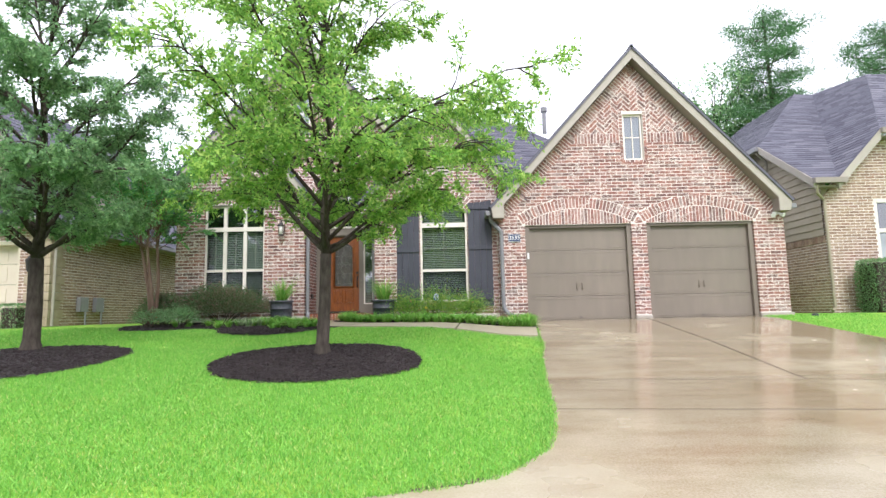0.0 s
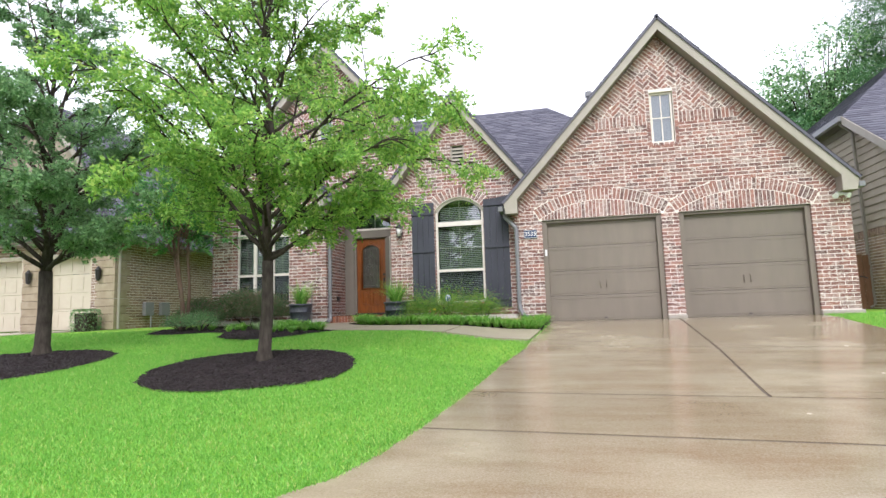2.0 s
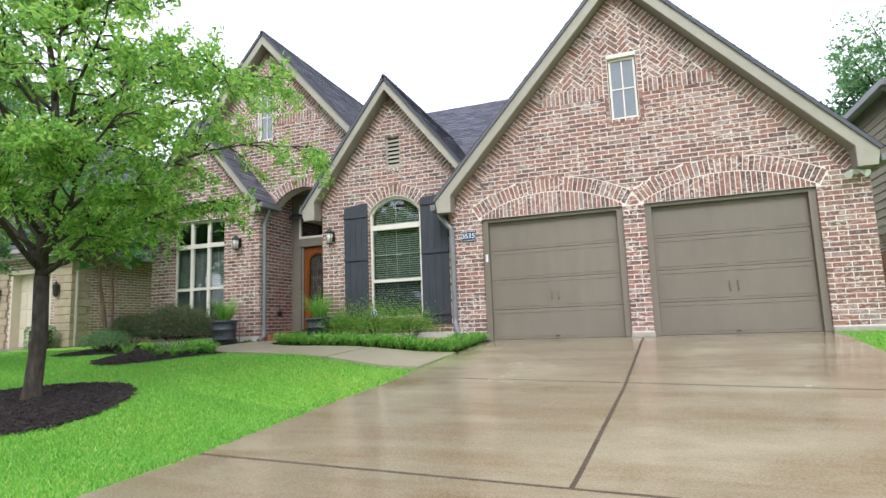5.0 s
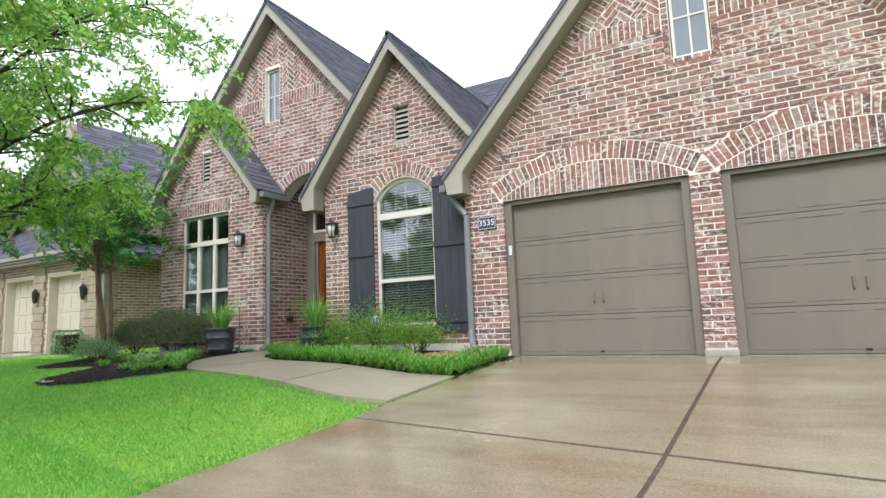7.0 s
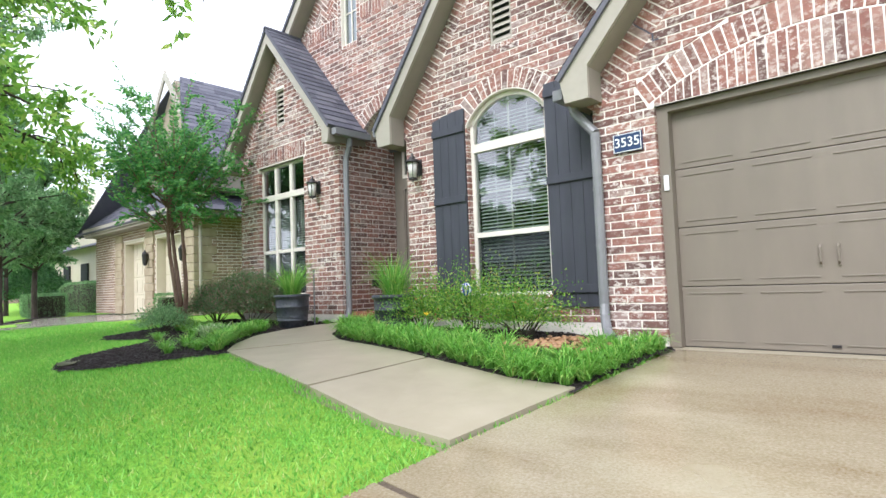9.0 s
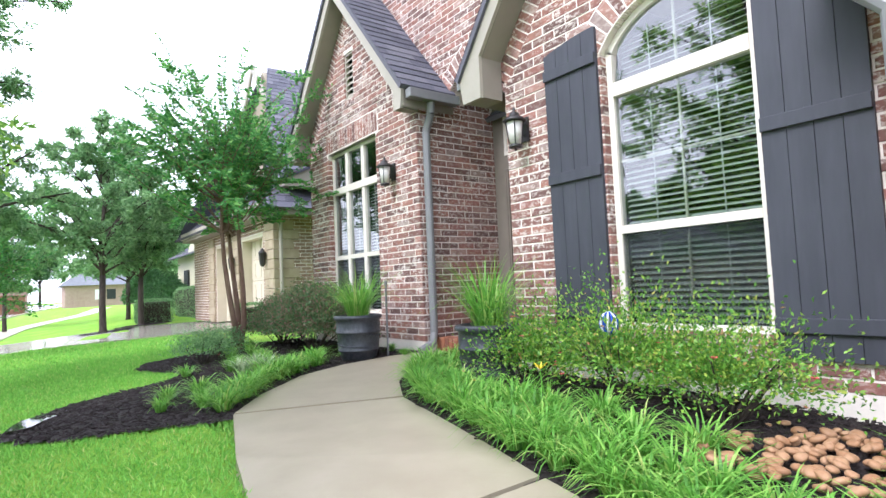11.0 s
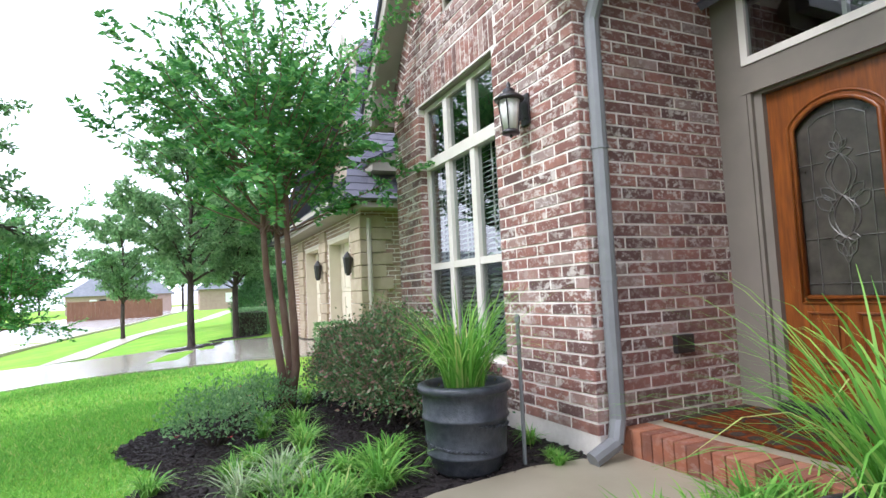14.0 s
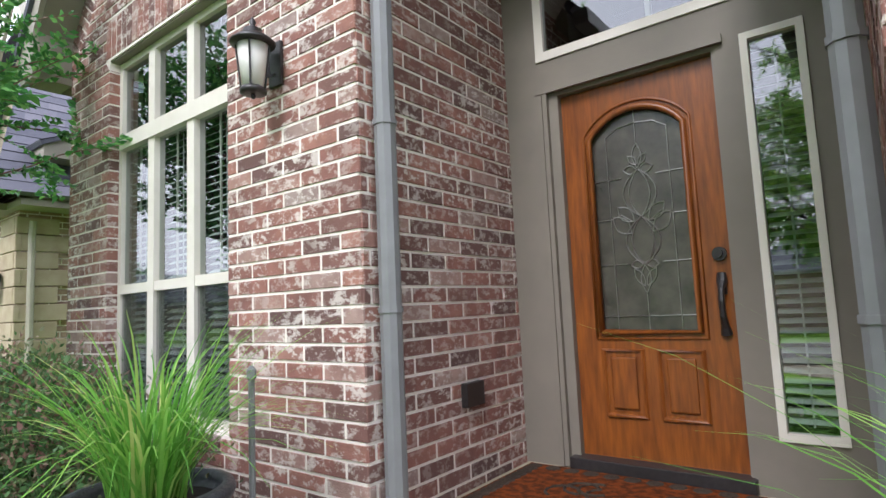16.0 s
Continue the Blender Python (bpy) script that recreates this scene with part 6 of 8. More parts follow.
def crape_myrtle(base, stems, top, spread, shoots, seed, label, leaf=0.065):
    rng = np.random.default_rng(seed)
    t = thing("crape_myrtle", base, label, "tree", "crape myrtles")
    bm = bmesh.new()
    tips, dirs = [], []
    ends = []
    for i in range(stems):
        a = i * 2.4 + 0.5
        p = np.array([0.035 * math.cos(a), 0.035 * math.sin(a), -0.05])
        goal = np.array([spread * 0.11 * math.cos(a), spread * 0.11 * math.sin(a), (top - base[2]) * 0.52])
        pts = [p + (goal - p) * f + np.array([0.075 * math.sin(5 * f + 0.4 * i), 0.06 * math.cos(4 * f + 0.5 * i), 0]) * (f > 0) for f in np.linspace(0, 1, 7)]
        tube(bm, [tuple(q) for q in pts], [0.05, 0.040, 0.036, 0.032, 0.028, 0.024, 0.02], 8)
        ends.append(pts)
    bt = bmesh.new()
    for i in range(shoots):
        pts = ends[i % stems]
        p = pts[int(rng.integers(4, 7))] + rng.normal(size=3) * 0.03
        a = rng.uniform(0, 2 * math.pi)
        e = rng.uniform(-0.05, 1.15)
        d = np.array([math.cos(a) * math.cos(e), math.sin(a) * math.cos(e), math.sin(e)])
        L = spread * rng.uniform(0.55, 1.05) * (1.15 if e > 0.8 else 0.95)
        n = 9
        line = [p]
        for k in range(n):
            d = d + rng.normal(size=3) * 0.10 + np.array([0, 0, 0.05 if k < 5 else -0.09])
            d /= np.linalg.norm(d)
            line.append(line[-1] + d * L / n)
        tube(bt, [tuple(q) for q in line], [0.010 - 0.0008 * k for k in range(n + 1)], 4, False)
        for twig in range(5):
            if twig == 0:
                tl = line[3:]
            else:
                j = int(rng.integers(3, n))
                dd = rng.normal(size=3) * 0.7 + (line[j + 1] - line[j]) / np.linalg.norm(line[j + 1] - line[j]) * 0.9
                dd /= np.linalg.norm(dd)
                tl = [line[j] + dd * s for s in np.linspace(0, 0.34, 5)]
            for q0, q1 in zip(tl, tl[1:]):
                ax = (q1 - q0) / np.linalg.norm(q1 - q0)
                side = np.cross(ax, [0, 0, 1])
                side /= np.linalg.norm(side) + 1e-9
                for f in (0.1, 0.4, 0.7):
                    for s in (-1, 1):
                        tips.append(q0 + (q1 - q0) * f)
                        dirs.append(ax * 0.5 + side * s + rng.normal(size=3) * 0.22)
    part("trunk", bm, M_bark_smooth, t, "smooth reddish brown stems", True)
    part("twigs", bt, M_bark_smooth, t, "thin reddish shoots", kind="stuff")
    me = leaves_mesh("crown", np.array(tips), np.array(dirs), leaf, leaf * 0.5, M_crape, rng)
    ob = new("crown", me)
    ob.parent = t
    tagged(ob, "sprays of paired green leaves", kind="stuff")
    return t


crape_myrtle((-6.34, 12.25, 1.37), 3, 6.3, 2.0, 115, 21, "multi-stemmed crape myrtle with sprays of green leaves in the mulch bed", leaf=0.078)
crape_myrtle((-10.3, 8.95, 1.0), 5, 4.4, 1.45, 110, 22, "multi-stemmed crape myrtle on the front lawn")


def shrub(name, x, y, z, R, n, leaf, mat, seed, label, category="shrub", group="", flowers=0, fmat=None, loose=0.12):
    rng = np.random.default_rng(seed)
    t = thing(name, (x, y, z), label, category, group)
    R = np.array(R)
    bm = bmesh.new()
    for i in range(14):
        a = rng.uniform(0, 6.28)
        g = np.array([math.cos(a) * R[0] * 0.7, math.sin(a) * R[1] * 0.7, R[2] * rng.uniform(0.7, 1.5)])
        tube(bm, [(0, 0, -0.03), tuple(g * 0.4 + rng.normal(size=3) * 0.02), tuple(g)], [0.012, 0.008, 0.004], 5)
    part("stem", bm, M_bark, t)
    lumps = rng.normal(size=(26, 3))
    lumps /= np.linalg.norm(lumps, axis=1, keepdims=True)
    d = rng.normal(size=(n, 3))
    d /= np.linalg.norm(d, axis=1, keepdims=True)
    d[:, 2] = np.abs(d[:, 2]) * 1.3 - 0.25
    bumpy = 1 + 0.16 * np.max(d @ lumps.T, axis=1) ** 8 - 0.1
    rad = rng.uniform(0.55, 1.02, n) ** 0.5 * bumpy * (1 + rng.normal(size=n) * loose * 0.4)
    p = d * rad[:, None] * R + np.array([0, 0, R[2] * 0.9])
    p[:, 2] = np.maximum(p[:, 2], 0.03)
    me = leaves_mesh("foliage", p, d * 0.8 + rng.normal(size=(n, 3)) * 0.7 + [0, 0, 0.3], leaf, leaf * 0.5, mat, rng)
    ob = new("foliage", me)
    ob.parent = t
    tagged(ob, "dense small leaves", kind="stuff")
    for i in range(flowers):
        k = int(rng.integers(n))
        bm = bmesh.new()
        q = d[k] * R * 1.04 + np.array([0, 0, R[2] * 0.9])
        q[2] = max(q[2], 0.1)
        for j in range(5):
            a = j * 1.257
            e = Vector((math.cos(a), math.sin(a), 0.6)) * 0.022
            v = [bm.verts.new(Vector(q) + w) for w in (Vector((0, 0, 0)), e * 0.6 + Vector((0.008, 0, 0)), e, e * 0.6 - Vector((0.008, 0, 0)))]
            bm.faces.new(v)
        part("flower", bm, fmat, t, "small pink red flower")
    return t


M_flower, _nt, _b = mat_base("pink_petal", 0.6, 0.3)
_b.inputs["Base Color"].default_value = (0.62, 0.10, 0.10, 1)
M_yellow, _nt, _b = mat_base("yellow_petal", 0.6, 0.3)
_b.inputs["Base Color"].default_value = (0.85, 0.55, 0.03, 1)

shrub("loropetalum_shrub", -6.35, 12.95, 1.35, (0.55, 0.42, 0.36), 11000, 0.036, M_purple, 37, "smaller dark green and burgundy shrub beside the crape myrtle", loose=0.45)
shrub("loropetalum_shrub", -5.0, 12.88, 1.33, (1.05, 0.50, 0.44), 26000, 0.036, M_purple, 31, "rounded dark green and burgundy shrub below the white window", loose=0.45)
shrub("azalea_shrub", -0.85, 12.80, 1.33, (0.42, 0.34, 0.31), 5200, 0.030, M_azalea, 32, "loose azalea bush with yellow green leaves and a few flowers", group="azalea bushes", flowers=5, fmat=M_flower, loose=1.15)
shrub("azalea_shrub", -0.15, 12.88, 1.33, (0.44, 0.36, 0.33), 5800, 0.030, M_azalea, 33, "loose azalea bush with yellow green leaves below the arched window", group="azalea bushes", flowers=6, fmat=M_flower, loose=1.15)
shrub("azalea_shrub", 0.55, 12.80, 1.33, (0.44, 0.34, 0.28), 5600, 0.030, M_azalea, 34, "loose azalea bush with yellow green leaves beside the river stones", group="azalea bushes", flowers=5, fmat=M_flower, loose=1.15)
shrub("rose_bush", -5.35, 11.55, 1.31, (0.42, 0.34, 0.22), 1800, 0.035, M_leaf_dark, 35, "low rose bush with a few red flowers in the mulch bed", group="rose bushes", flowers=6, fmat=M_flower, loose=0.6)
shrub("rose_bush", -6.15, 12.0, 1.31, (0.40, 0.34, 0.20), 1500, 0.035, M_leaf_dark, 36, "low rose bush in the mulch bed beside the crape myrtle", group="rose bushes", flowers=2, fmat=M_flower, loose=0.6)


def blade_mesh(name, n, height, width, spread, droop, mat, seed, base_r=0.05, steps=4):
    """A clump of arching blades round the origin."""
    rng = np.random.default_rng(seed)
    verts, quads = [], []
    for i in range(n):
        a = rng.uniform(0, 2 * math.pi)
        o = np.array([math.cos(a), math.sin(a), 0.0])
        s = np.array([-o[1], o[0], 0.0])
        h, sp, dr = height * rng.uniform(0.65, 1.12), spread * rng.uniform(0.15, 1.1), droop * rng.uniform(0.5, 1.4)
        b0 = o * rng.uniform(0, base_r) + s * rng.uniform(-base_r, base_r) * 0.5
        tw = rng.uniform(-0.2, 0.2)
        base = len(verts)
        for k in range(steps + 1):
            f = k / steps
            p = b0 + o * sp * f ** 1.5 + s * tw * sp * f + np.array([0, 0, h * f - dr * f ** 3])
            w = width * (1 - f ** 2.2) * 0.5 + 0.0004
            verts.append(p - s * w)
            verts.append(p + s * w)
        for k in range(steps):
            q = base + 2 * k
            quads.append((q, q + 1, q + 3, q + 2))
    return mesh_np(name, np.array(verts), quads, mat)


CLUMPS = [blade_mesh("clump", 105, 0.27, 0.012, 0.25, 0.14, M_liriope, 40 + k) for k in range(4)]
M_varieg = leaf_material("variegated_blade", [(0, (0.16, 0.30, 0.10)), (0.5, (0.35, 0.48, 0.25)), (1, (0.62, 0.68, 0.45))], 0.3, 0.3)
VARIEG = blade_mesh("clump", 110, 0.26, 0.010, 0.26, 0.12, M_varieg, 48)
rnd = random.Random(5)


def clump(x, y, size=1.0, mesh=None, name="liriope_clump", label="clump of arching green liriope along the walkway", group="liriope clumps"):
    t = new(name, mesh or rnd.choice(CLUMPS))
    t.location = (x, y, ground_z(x, y) + 0.02)
    t.rotation_euler = (0, 0, rnd.uniform(0, 6.28))
    t.scale = (size, size, size * rnd.uniform(0.85, 1.1))
    return tagged(t, label, "ornamental grass", group)


def along(path, step):
    out = []
    carry = 0.0
    for (x0, y0), (x1, y1) in zip(path, path[1:]):
        L = math.dist((x0, y0), (x1, y1))
        s = carry
        while s < L:
            out.append((x0 + (x1 - x0) * s / L, y0 + (y1 - y0) * s / L))
            s += step
        carry = s - L
    return out


inner = [(-2.24, 13.4), (-2.30, 13.0), (-1.95, 12.55), (-1.45, 12.27), (-0.60, 12.03), (0.02, 11.88), (0.38, 11.80), (1.3, 11.70), (1.78, 11.68)]
inner = [(x, y - 0.06) for x, y in inner]
for x, y in along(inner, 0.17):
    clump(x + rnd.uniform(-.03, .03), y + rnd.uniform(-.03, .03), rnd.uniform(0.98, 1.18))
for x, y in along([(x + 0.05, y + 0.22) for x, y in inner], 0.2):
    clump(x + rnd.uniform(-.04, .04), y + rnd.uniform(-.04, .04), rnd.uniform(1.0, 1.2))
for x, y in along([(1.74, 11.85), (1.80, 12.85)], 0.2) + along([(1.52, 11.9), (1.56, 12.75)], 0.22):
    clump(x + rnd.uniform(-.03, .03), y, rnd.uniform(0.85, 1.1))
for x, y in along([(1.3, 11.57), (1.80, 11.57)], 0.15) + along([(1.83, 11.7), (1.92, 12.85)], 0.19):
    clump(x + rnd.uniform(-.03, .03), y, rnd.uniform(0.85, 1.05))
outer = [(-2.32, 10.98), (-2.75, 11.2), (-3.25, 11.62), (-3.48, 12.0)]
for x, y in along(outer, 0.22):
    clump(x + 0.01, y + rnd.uniform(-.03, .03), rnd.uniform(1.0, 1.2))
for x, y in along([(-2.45, 11.25), (-2.8, 11.45), (-3.2, 11.95)], 0.2):
    clump(x - 0.20, y - 0.02, rnd.uniform(0.85, 1.05))
for x, y, s in ((-3.62, 12.15, .8), (-3.66, 12.35, .6), (-3.35, 13.25, .5), (-3.9, 11.75, .9), (-4.3, 12.0, .9), (-2.75, 10.62, .7), (-3.5, 13.3, .4), (-4.6, 11.75, .8), (-5.0, 12.15, .8), (-4.0, 12.2, .9), (-4.35, 11.6, .8), (-5.3, 11.9, .7), (-3.75, 11.95, 1.0), (-4.75, 12.1, .9), (-2.6, 10.9, .8), (-2.95, 11.15, .9)):
    clump(x, y, s)
for x, y, q in ((-3.16, 11.0, 0.9), (-3.2, 10.75, 0.8), (-4.4, 11.15, 0.8), (-3.9, 12.35, 1.1), (-3.66, 12.3, 1.1), (-3.75, 12.72, 0.8), (-3.8, 13.35, 0.6), (-6.4, 12.45, 0.9), (-5.5, 12.2, 0.9), (-5.6, 11.95, 0.9), (-2.9, 10.95, 0.7), (-3.05, 11.45, 1.0), (-4.1, 12.5, 0.9)):
    clump(x, y, q)
for x, y in ((-3.95, 11.6), (-3.8, 11.8), (-4.2, 11.85)):
    clump(x, y, 1.0, VARIEG, label="clump of pale variegated liriope in the mulch bed", group="variegated clumps")

POTGRASS = blade_mesh("pot_grass", 250, 0.74, 0.010, 0.62, 0.30, M_daylily, 60, 0.11, 6)


def pot(x, y, z, label):
    t = thing("planter_pot", (x, y, z), label, "planter", "dark glazed pots")
    bm = bmesh.new()
    lathe(bm, [(0.175, 0.0), (0.20, 0.03), (0.222, 0.10), (0.232, 0.105), (0.232, 0.118), (0.226, 0.125), (0.242, 0.30), (0.252, 0.305), (0.252, 0.32), (0.245, 0.326), (0.248, 0.40), (0.245, 0.445), (0.268, 0.455), (0.276, 0.475), (0.268, 0.495), (0.235, 0.50), (0.23, 0.47), (0.225, 0.44)], 36)
    part("pot_body", bm, M_pot, t, smooth=True)
    bm = bmesh.new()
    rng = random.Random(4)
    for k in range(170):
        a, h = k * 2.399, 0.145 + 0.14 * ((k * 0.618) % 1)
        r = 0.2275 + (h - 0.12) * 0.085
        c = Vector((math.cos(a) * r, math.sin(a) * r, h))
        d = Vector((-math.sin(a), math.cos(a), rng.uniform(-1, 1))).normalized() * 0.016
        tube(bm, [c - d, c + Vector((math.cos(a), math.sin(a), 0)) * 0.004, c + d], [0.001, 0.005, 0.001], 5)
    part("relief_pattern", bm, M_pot, t, kind="stuff")
    bm = bmesh.new()
    lathe(bm, [(0.01, 0.43), (0.228, 0.435), (0.227, 0.44), (0.01, 0.46)], 24)
    part("soil", bm, M_mulch, t)
    g = new("grass", POTGRASS)
    g.parent, g.location = t, (0, 0, 0.44)
    tagged(g, "tuft of long arching green blades", kind="stuff")
    return t


p1 = pot(-3.64, 12.82, 1.375, "dark glazed round pot with arching grass beside the brick wall")
p2 = pot(-1.33, 12.78, 1.345, "dark glazed round pot with arching grass beside the walkway")
p2.rotation_euler = (0, 0, 2.0)

# day lilies, blue ornament and river stones in the right bed
for x, y in ((-0.95, 12.28), (-0.55, 12.38), (-1.2, 12.36), (-0.3, 12.33), (0.05, 12.42), (0.4, 12.22), (-0.1, 12.2), (0.7, 12.3), (-0.75, 12.2)):
    clump(x, y, 1.05, name="day_lily", label="day lily with upright green blades in the bed", group="day lilies")
fl = thing("lily_flower", (-0.36, 12.35, 1.62), "single yellow day lily flower above the border grass", "flower")
for k in range(6):
    a = k * math.pi / 3
    bm = bmesh.new()
    pts = [Vector((0, 0, 0)), Vector((math.cos(a + .3), math.sin(a + .3), .8)) * 0.025, Vector((math.cos(a), math.sin(a), .9)) * 0.05, Vector((math.cos(a - .3), math.sin(a - .3), .8)) * 0.025]
    bm.faces.new([bm.verts.new(p) for p in pts])
    part("petal", bm, M_yellow, fl)
bm = bmesh.new()
tube(bm, [(0, 0, 0), (0.01, 0.02, -0.27)], 0.004, 5)
part("stalk", bm, M_liriope, fl)
orn = thing("garden_ornament", (-0.15, 12.78, 1.88), "blue and white striped glass garden ornament among the azaleas", "garden ornament")
M_cobalt, _nt, _b = mat_base("cobalt_glass", 0.1, 0.7)
_b.inputs["Base Color"].default_value = (0.02, 0.08, 0.55, 1)
for k in range(6):
    bm = bmesh.new()
    a = k * math.pi / 6
    tube(bm, [(0.055 * math.cos(u) * math.cos(a), 0.055 * math.cos(u) * math.sin(a), 0.07 * math.sin(u)) for u in np.linspace(0, 6.283, 19)], 0.007, 6)
    part("hoop", bm, M_cobalt if k % 2 else M_text, orn)
bm = bmesh.new()
tube(bm, [(0, 0, -0.06), (0, 0, -0.56)], 0.006, 6)
part("stake", bm, M_black, orn)
STONES = []
for k in range(5):
    bm = bmesh.new()
    bmesh.ops.create_icosphere(bm, subdivisions=2, radius=0.05)
    rg = random.Random(70 + k)
    ph = [rg.uniform(0, 6) for _ in range(3)]
    for v in bm.verts:
        v.co *= 1 + 0.14 * math.sin(v.co.x * 60 + ph[0]) * math.cos(v.co.y * 50 + ph[1])
        v.co.x *= 1.15
        v.co.z *= 0.6
    me = bpy.data.meshes.new("river_stone")
    bm.to_mesh(me)
    bm.free()
    me.polygons.foreach_set("use_smooth", [True] * len(me.polygons))
    me.materials.append(M_river)
    STONES.append(me)
for k in range(200):
    x, y = rnd.uniform(0.98, 1.72), rnd.uniform(12.1, 12.95)
    if rnd.random() < 0.3:
        x = rnd.uniform(0.7, 1.2)
    s = new("river_stone", STONES[k % 5])
    s.location = (x, y, 1.355 + rnd.uniform(0, 0.04))
    s.rotation_euler = (rnd.uniform(-.4, .4), rnd.uniform(-.4, .4), rnd.uniform(0, 6))
    f = rnd.uniform(0.35, 0.7)
    s.scale = (f, f, f)
    tagged(s, "rounded wet tan river stone in the bed by the downspout", "river stone", "river stones")


# mulch beds and rings, with chips
def spline(pts, n=5):
    """A smooth closed line through pts."""
    out = []
    m = len(pts)
    for i in range(m):
        p0, p1, p2, p3 = (np.array(pts[(i + k) % m], float) for k in (-1, 0, 1, 2))
        for k in range(n):
            t = k / n
            out.append(tuple(0.5 * (2 * p1 + (p2 - p0) * t + (2 * p0 - 5 * p1 + 4 * p2 - p3) * t * t + (3 * p1 - p0 - 3 * p2 + p3) * t ** 3)))
    return out


MULCH = []


def mulch(name, poly, label, chips, up=0.018, cx=None, mound=0.0):
    MULCH.append(poly)
    xs, ys = [p[0] for p in poly], [p[1] for p in poly]
    step = 0.09
    verts, faces, idx = [], [], {}
    nx, ny = int((max(xs) - min(xs)) / step) + 2, int((max(ys) - min(ys)) / step) + 2
    h = lambda x, y: ground_z(x, y) + up + 0.012 * noise.noise((x * 5, y * 5, 0))

    def vert(x, y):
        verts.append((x, y, h(x, y)))
        return len(verts) - 1
    for j in range(ny):
        for i in range(nx):
            x, y = min(xs) + i * step, min(ys) + j * step
            if in_poly(x + step / 2, y + step / 2, poly):
                q = []
                for a, b in ((0, 0), (1, 0), (1, 1), (0, 1)):
                    key = (i + a, j + b)
                    if key not in idx:
                        idx[key] = vert(min(xs) + (i + a) * step, min(ys) + (j + b) * step)
                    q.append(idx[key])
                faces.append(tuple(q))
    ob = raw(name, verts, faces, M_mulch, label=label, kind="structure", smooth=True)
    rng = np.random.default_rng(len(poly) + chips)
    cv, cf = [], []
    while len(cv) < chips * 8:
        x, y = rng.uniform(min(xs), max(xs)), rng.uniform(min(ys), max(ys))
        if not in_poly(x, y, poly) or in_walk(x, y):
            continue
        a = rng.uniform(0, 3.14)
        L, W = rng.uniform(0.012, 0.038), rng.uniform(0.004, 0.010)
        u, w = np.array([math.cos(a), math.sin(a), rng.uniform(-.4, .4)]), np.array([-math.sin(a), math.cos(a), rng.uniform(-.3, .3)])
        c = np.array([x, y, h(x, y) + 0.006])
        base = len(cv)
        for sz in (-0.003, 0.004):
            for su, sw in ((-1, -1), (1, -1), (1, 1), (-1, 1)):
                cv.append(c + u * su * L + w * sw * W + np.array([0, 0, sz]))
        for f in ((4, 5, 6, 7), (0, 1, 5, 4), (1, 2, 6, 5), (2, 3, 7, 6), (3, 0, 4, 7)):
            cf.append([base + i for i in f])
    me = mesh_np("bark_chips", np.array(cv), cf, M_mulch)
    o = new("bark_chips", me)
    o.parent = ob
    tagged(o, kind="stuff")


mulch("mulch_ring_near", spline([(-1.50 + 1.27 * math.cos(a), 7.12 + 1.18 * math.sin(a)) for a in np.linspace(0, 6.283, 15)[:-1]], 3), "ring of black mulch round the young oak", 5000)
mulch("mulch_ring_far", spline([(-5.6 + 1.45 * math.cos(a), 7.45 + 1.30 * math.sin(a)) for a in np.linspace(0, 6.283, 15)[:-1]], 3), "ring of black mulch round the dark oak", 3000)
mulch("mulch_bed_left", [(-1.95, 10.98), (-2.4, 10.15), (-2.65, 9.78), (-3.05, 9.62), (-3.5, 9.72), (-3.95, 10.1), (-4.15, 10.6), (-4.45, 11.05), (-4.85, 11.2), (-5.3, 11.0), (-5.75, 10.85), (-6.25, 11.05), (-6.6, 11.6), (-6.95, 12.4), (-6.8, 13.48), (-3.31, 13.48), (-3.36, 13.1), (-3.34, 12.5), (-3.14, 11.99), (-2.56, 11.4), (-2.06, 11.04)], "black mulch bed between the lawn, the walkway and the house", 9000, up=0.018)
mulch("mulch_bed_right", [(-1.64, 13.34), (-1.75, 13.64), (-2.40, 13.64), (-2.60, 13.1), (-2.50, 12.68), (-2.1, 12.28), (-1.53, 11.97), (-0.64, 11.75), (0.0, 11.6), (0.35, 11.52), (1.3, 11.42), (1.865, 11.43), (2.03, 12.95), (1.35, 13.02), (1.32, 13.34)], "dark mulch bed under the border grass along the house", 4500, up=0.018)

# rain water standing in the tip of the bed
M_water, _nt, _b = mat_base("standing_rain_water", 0.03, 0.5)
_b.inputs["Base Color"].default_value = (0.05, 0.045, 0.04, 1)
_b.inputs["IOR"].default_value = 1.33
bm = bmesh.new()
slab(bm, [(x, y, ground_z(-3.5, 9.85) + 0.036) for x, y in spline([(-3.12, 9.66), (-3.5, 9.76), (-3.86, 10.08), (-4.08, 10.5), (-3.98, 10.5), (-3.72, 10.16), (-3.42, 9.92), (-3.16, 9.80)], 4)], 0.01)
tagged(finish("puddle", bm, M_water, None), "shallow rain puddle along the edge of the mulch bed", "puddle", kind="")

# lawn blades
NB_DRIVE = [(-10.5, 14.6), (-11.2, 12.6), (-11.6, 10.0), (-12.6, 7.6), (-14.5, 4.6), (-17.0, 1.6), (-24.0, 4.0), (-21.0, 7.0), (-19.3, 9.2), (-18.0, 12.0), (-17.0, 14.6)]
rng = np.random.default_rng(9)


def in_poly_np(x, y, poly):
    c = np.zeros(len(x), bool)
    for (x0, y0), (x1, y1) in zip(poly, poly[1:] + poly[:1]):
        if y0 != y1:
            c ^= ((y0 > y) != (y1 > y)) & (x < (x1 - x0) * (y - y0) / (y1 - y0) + x0)
    return c


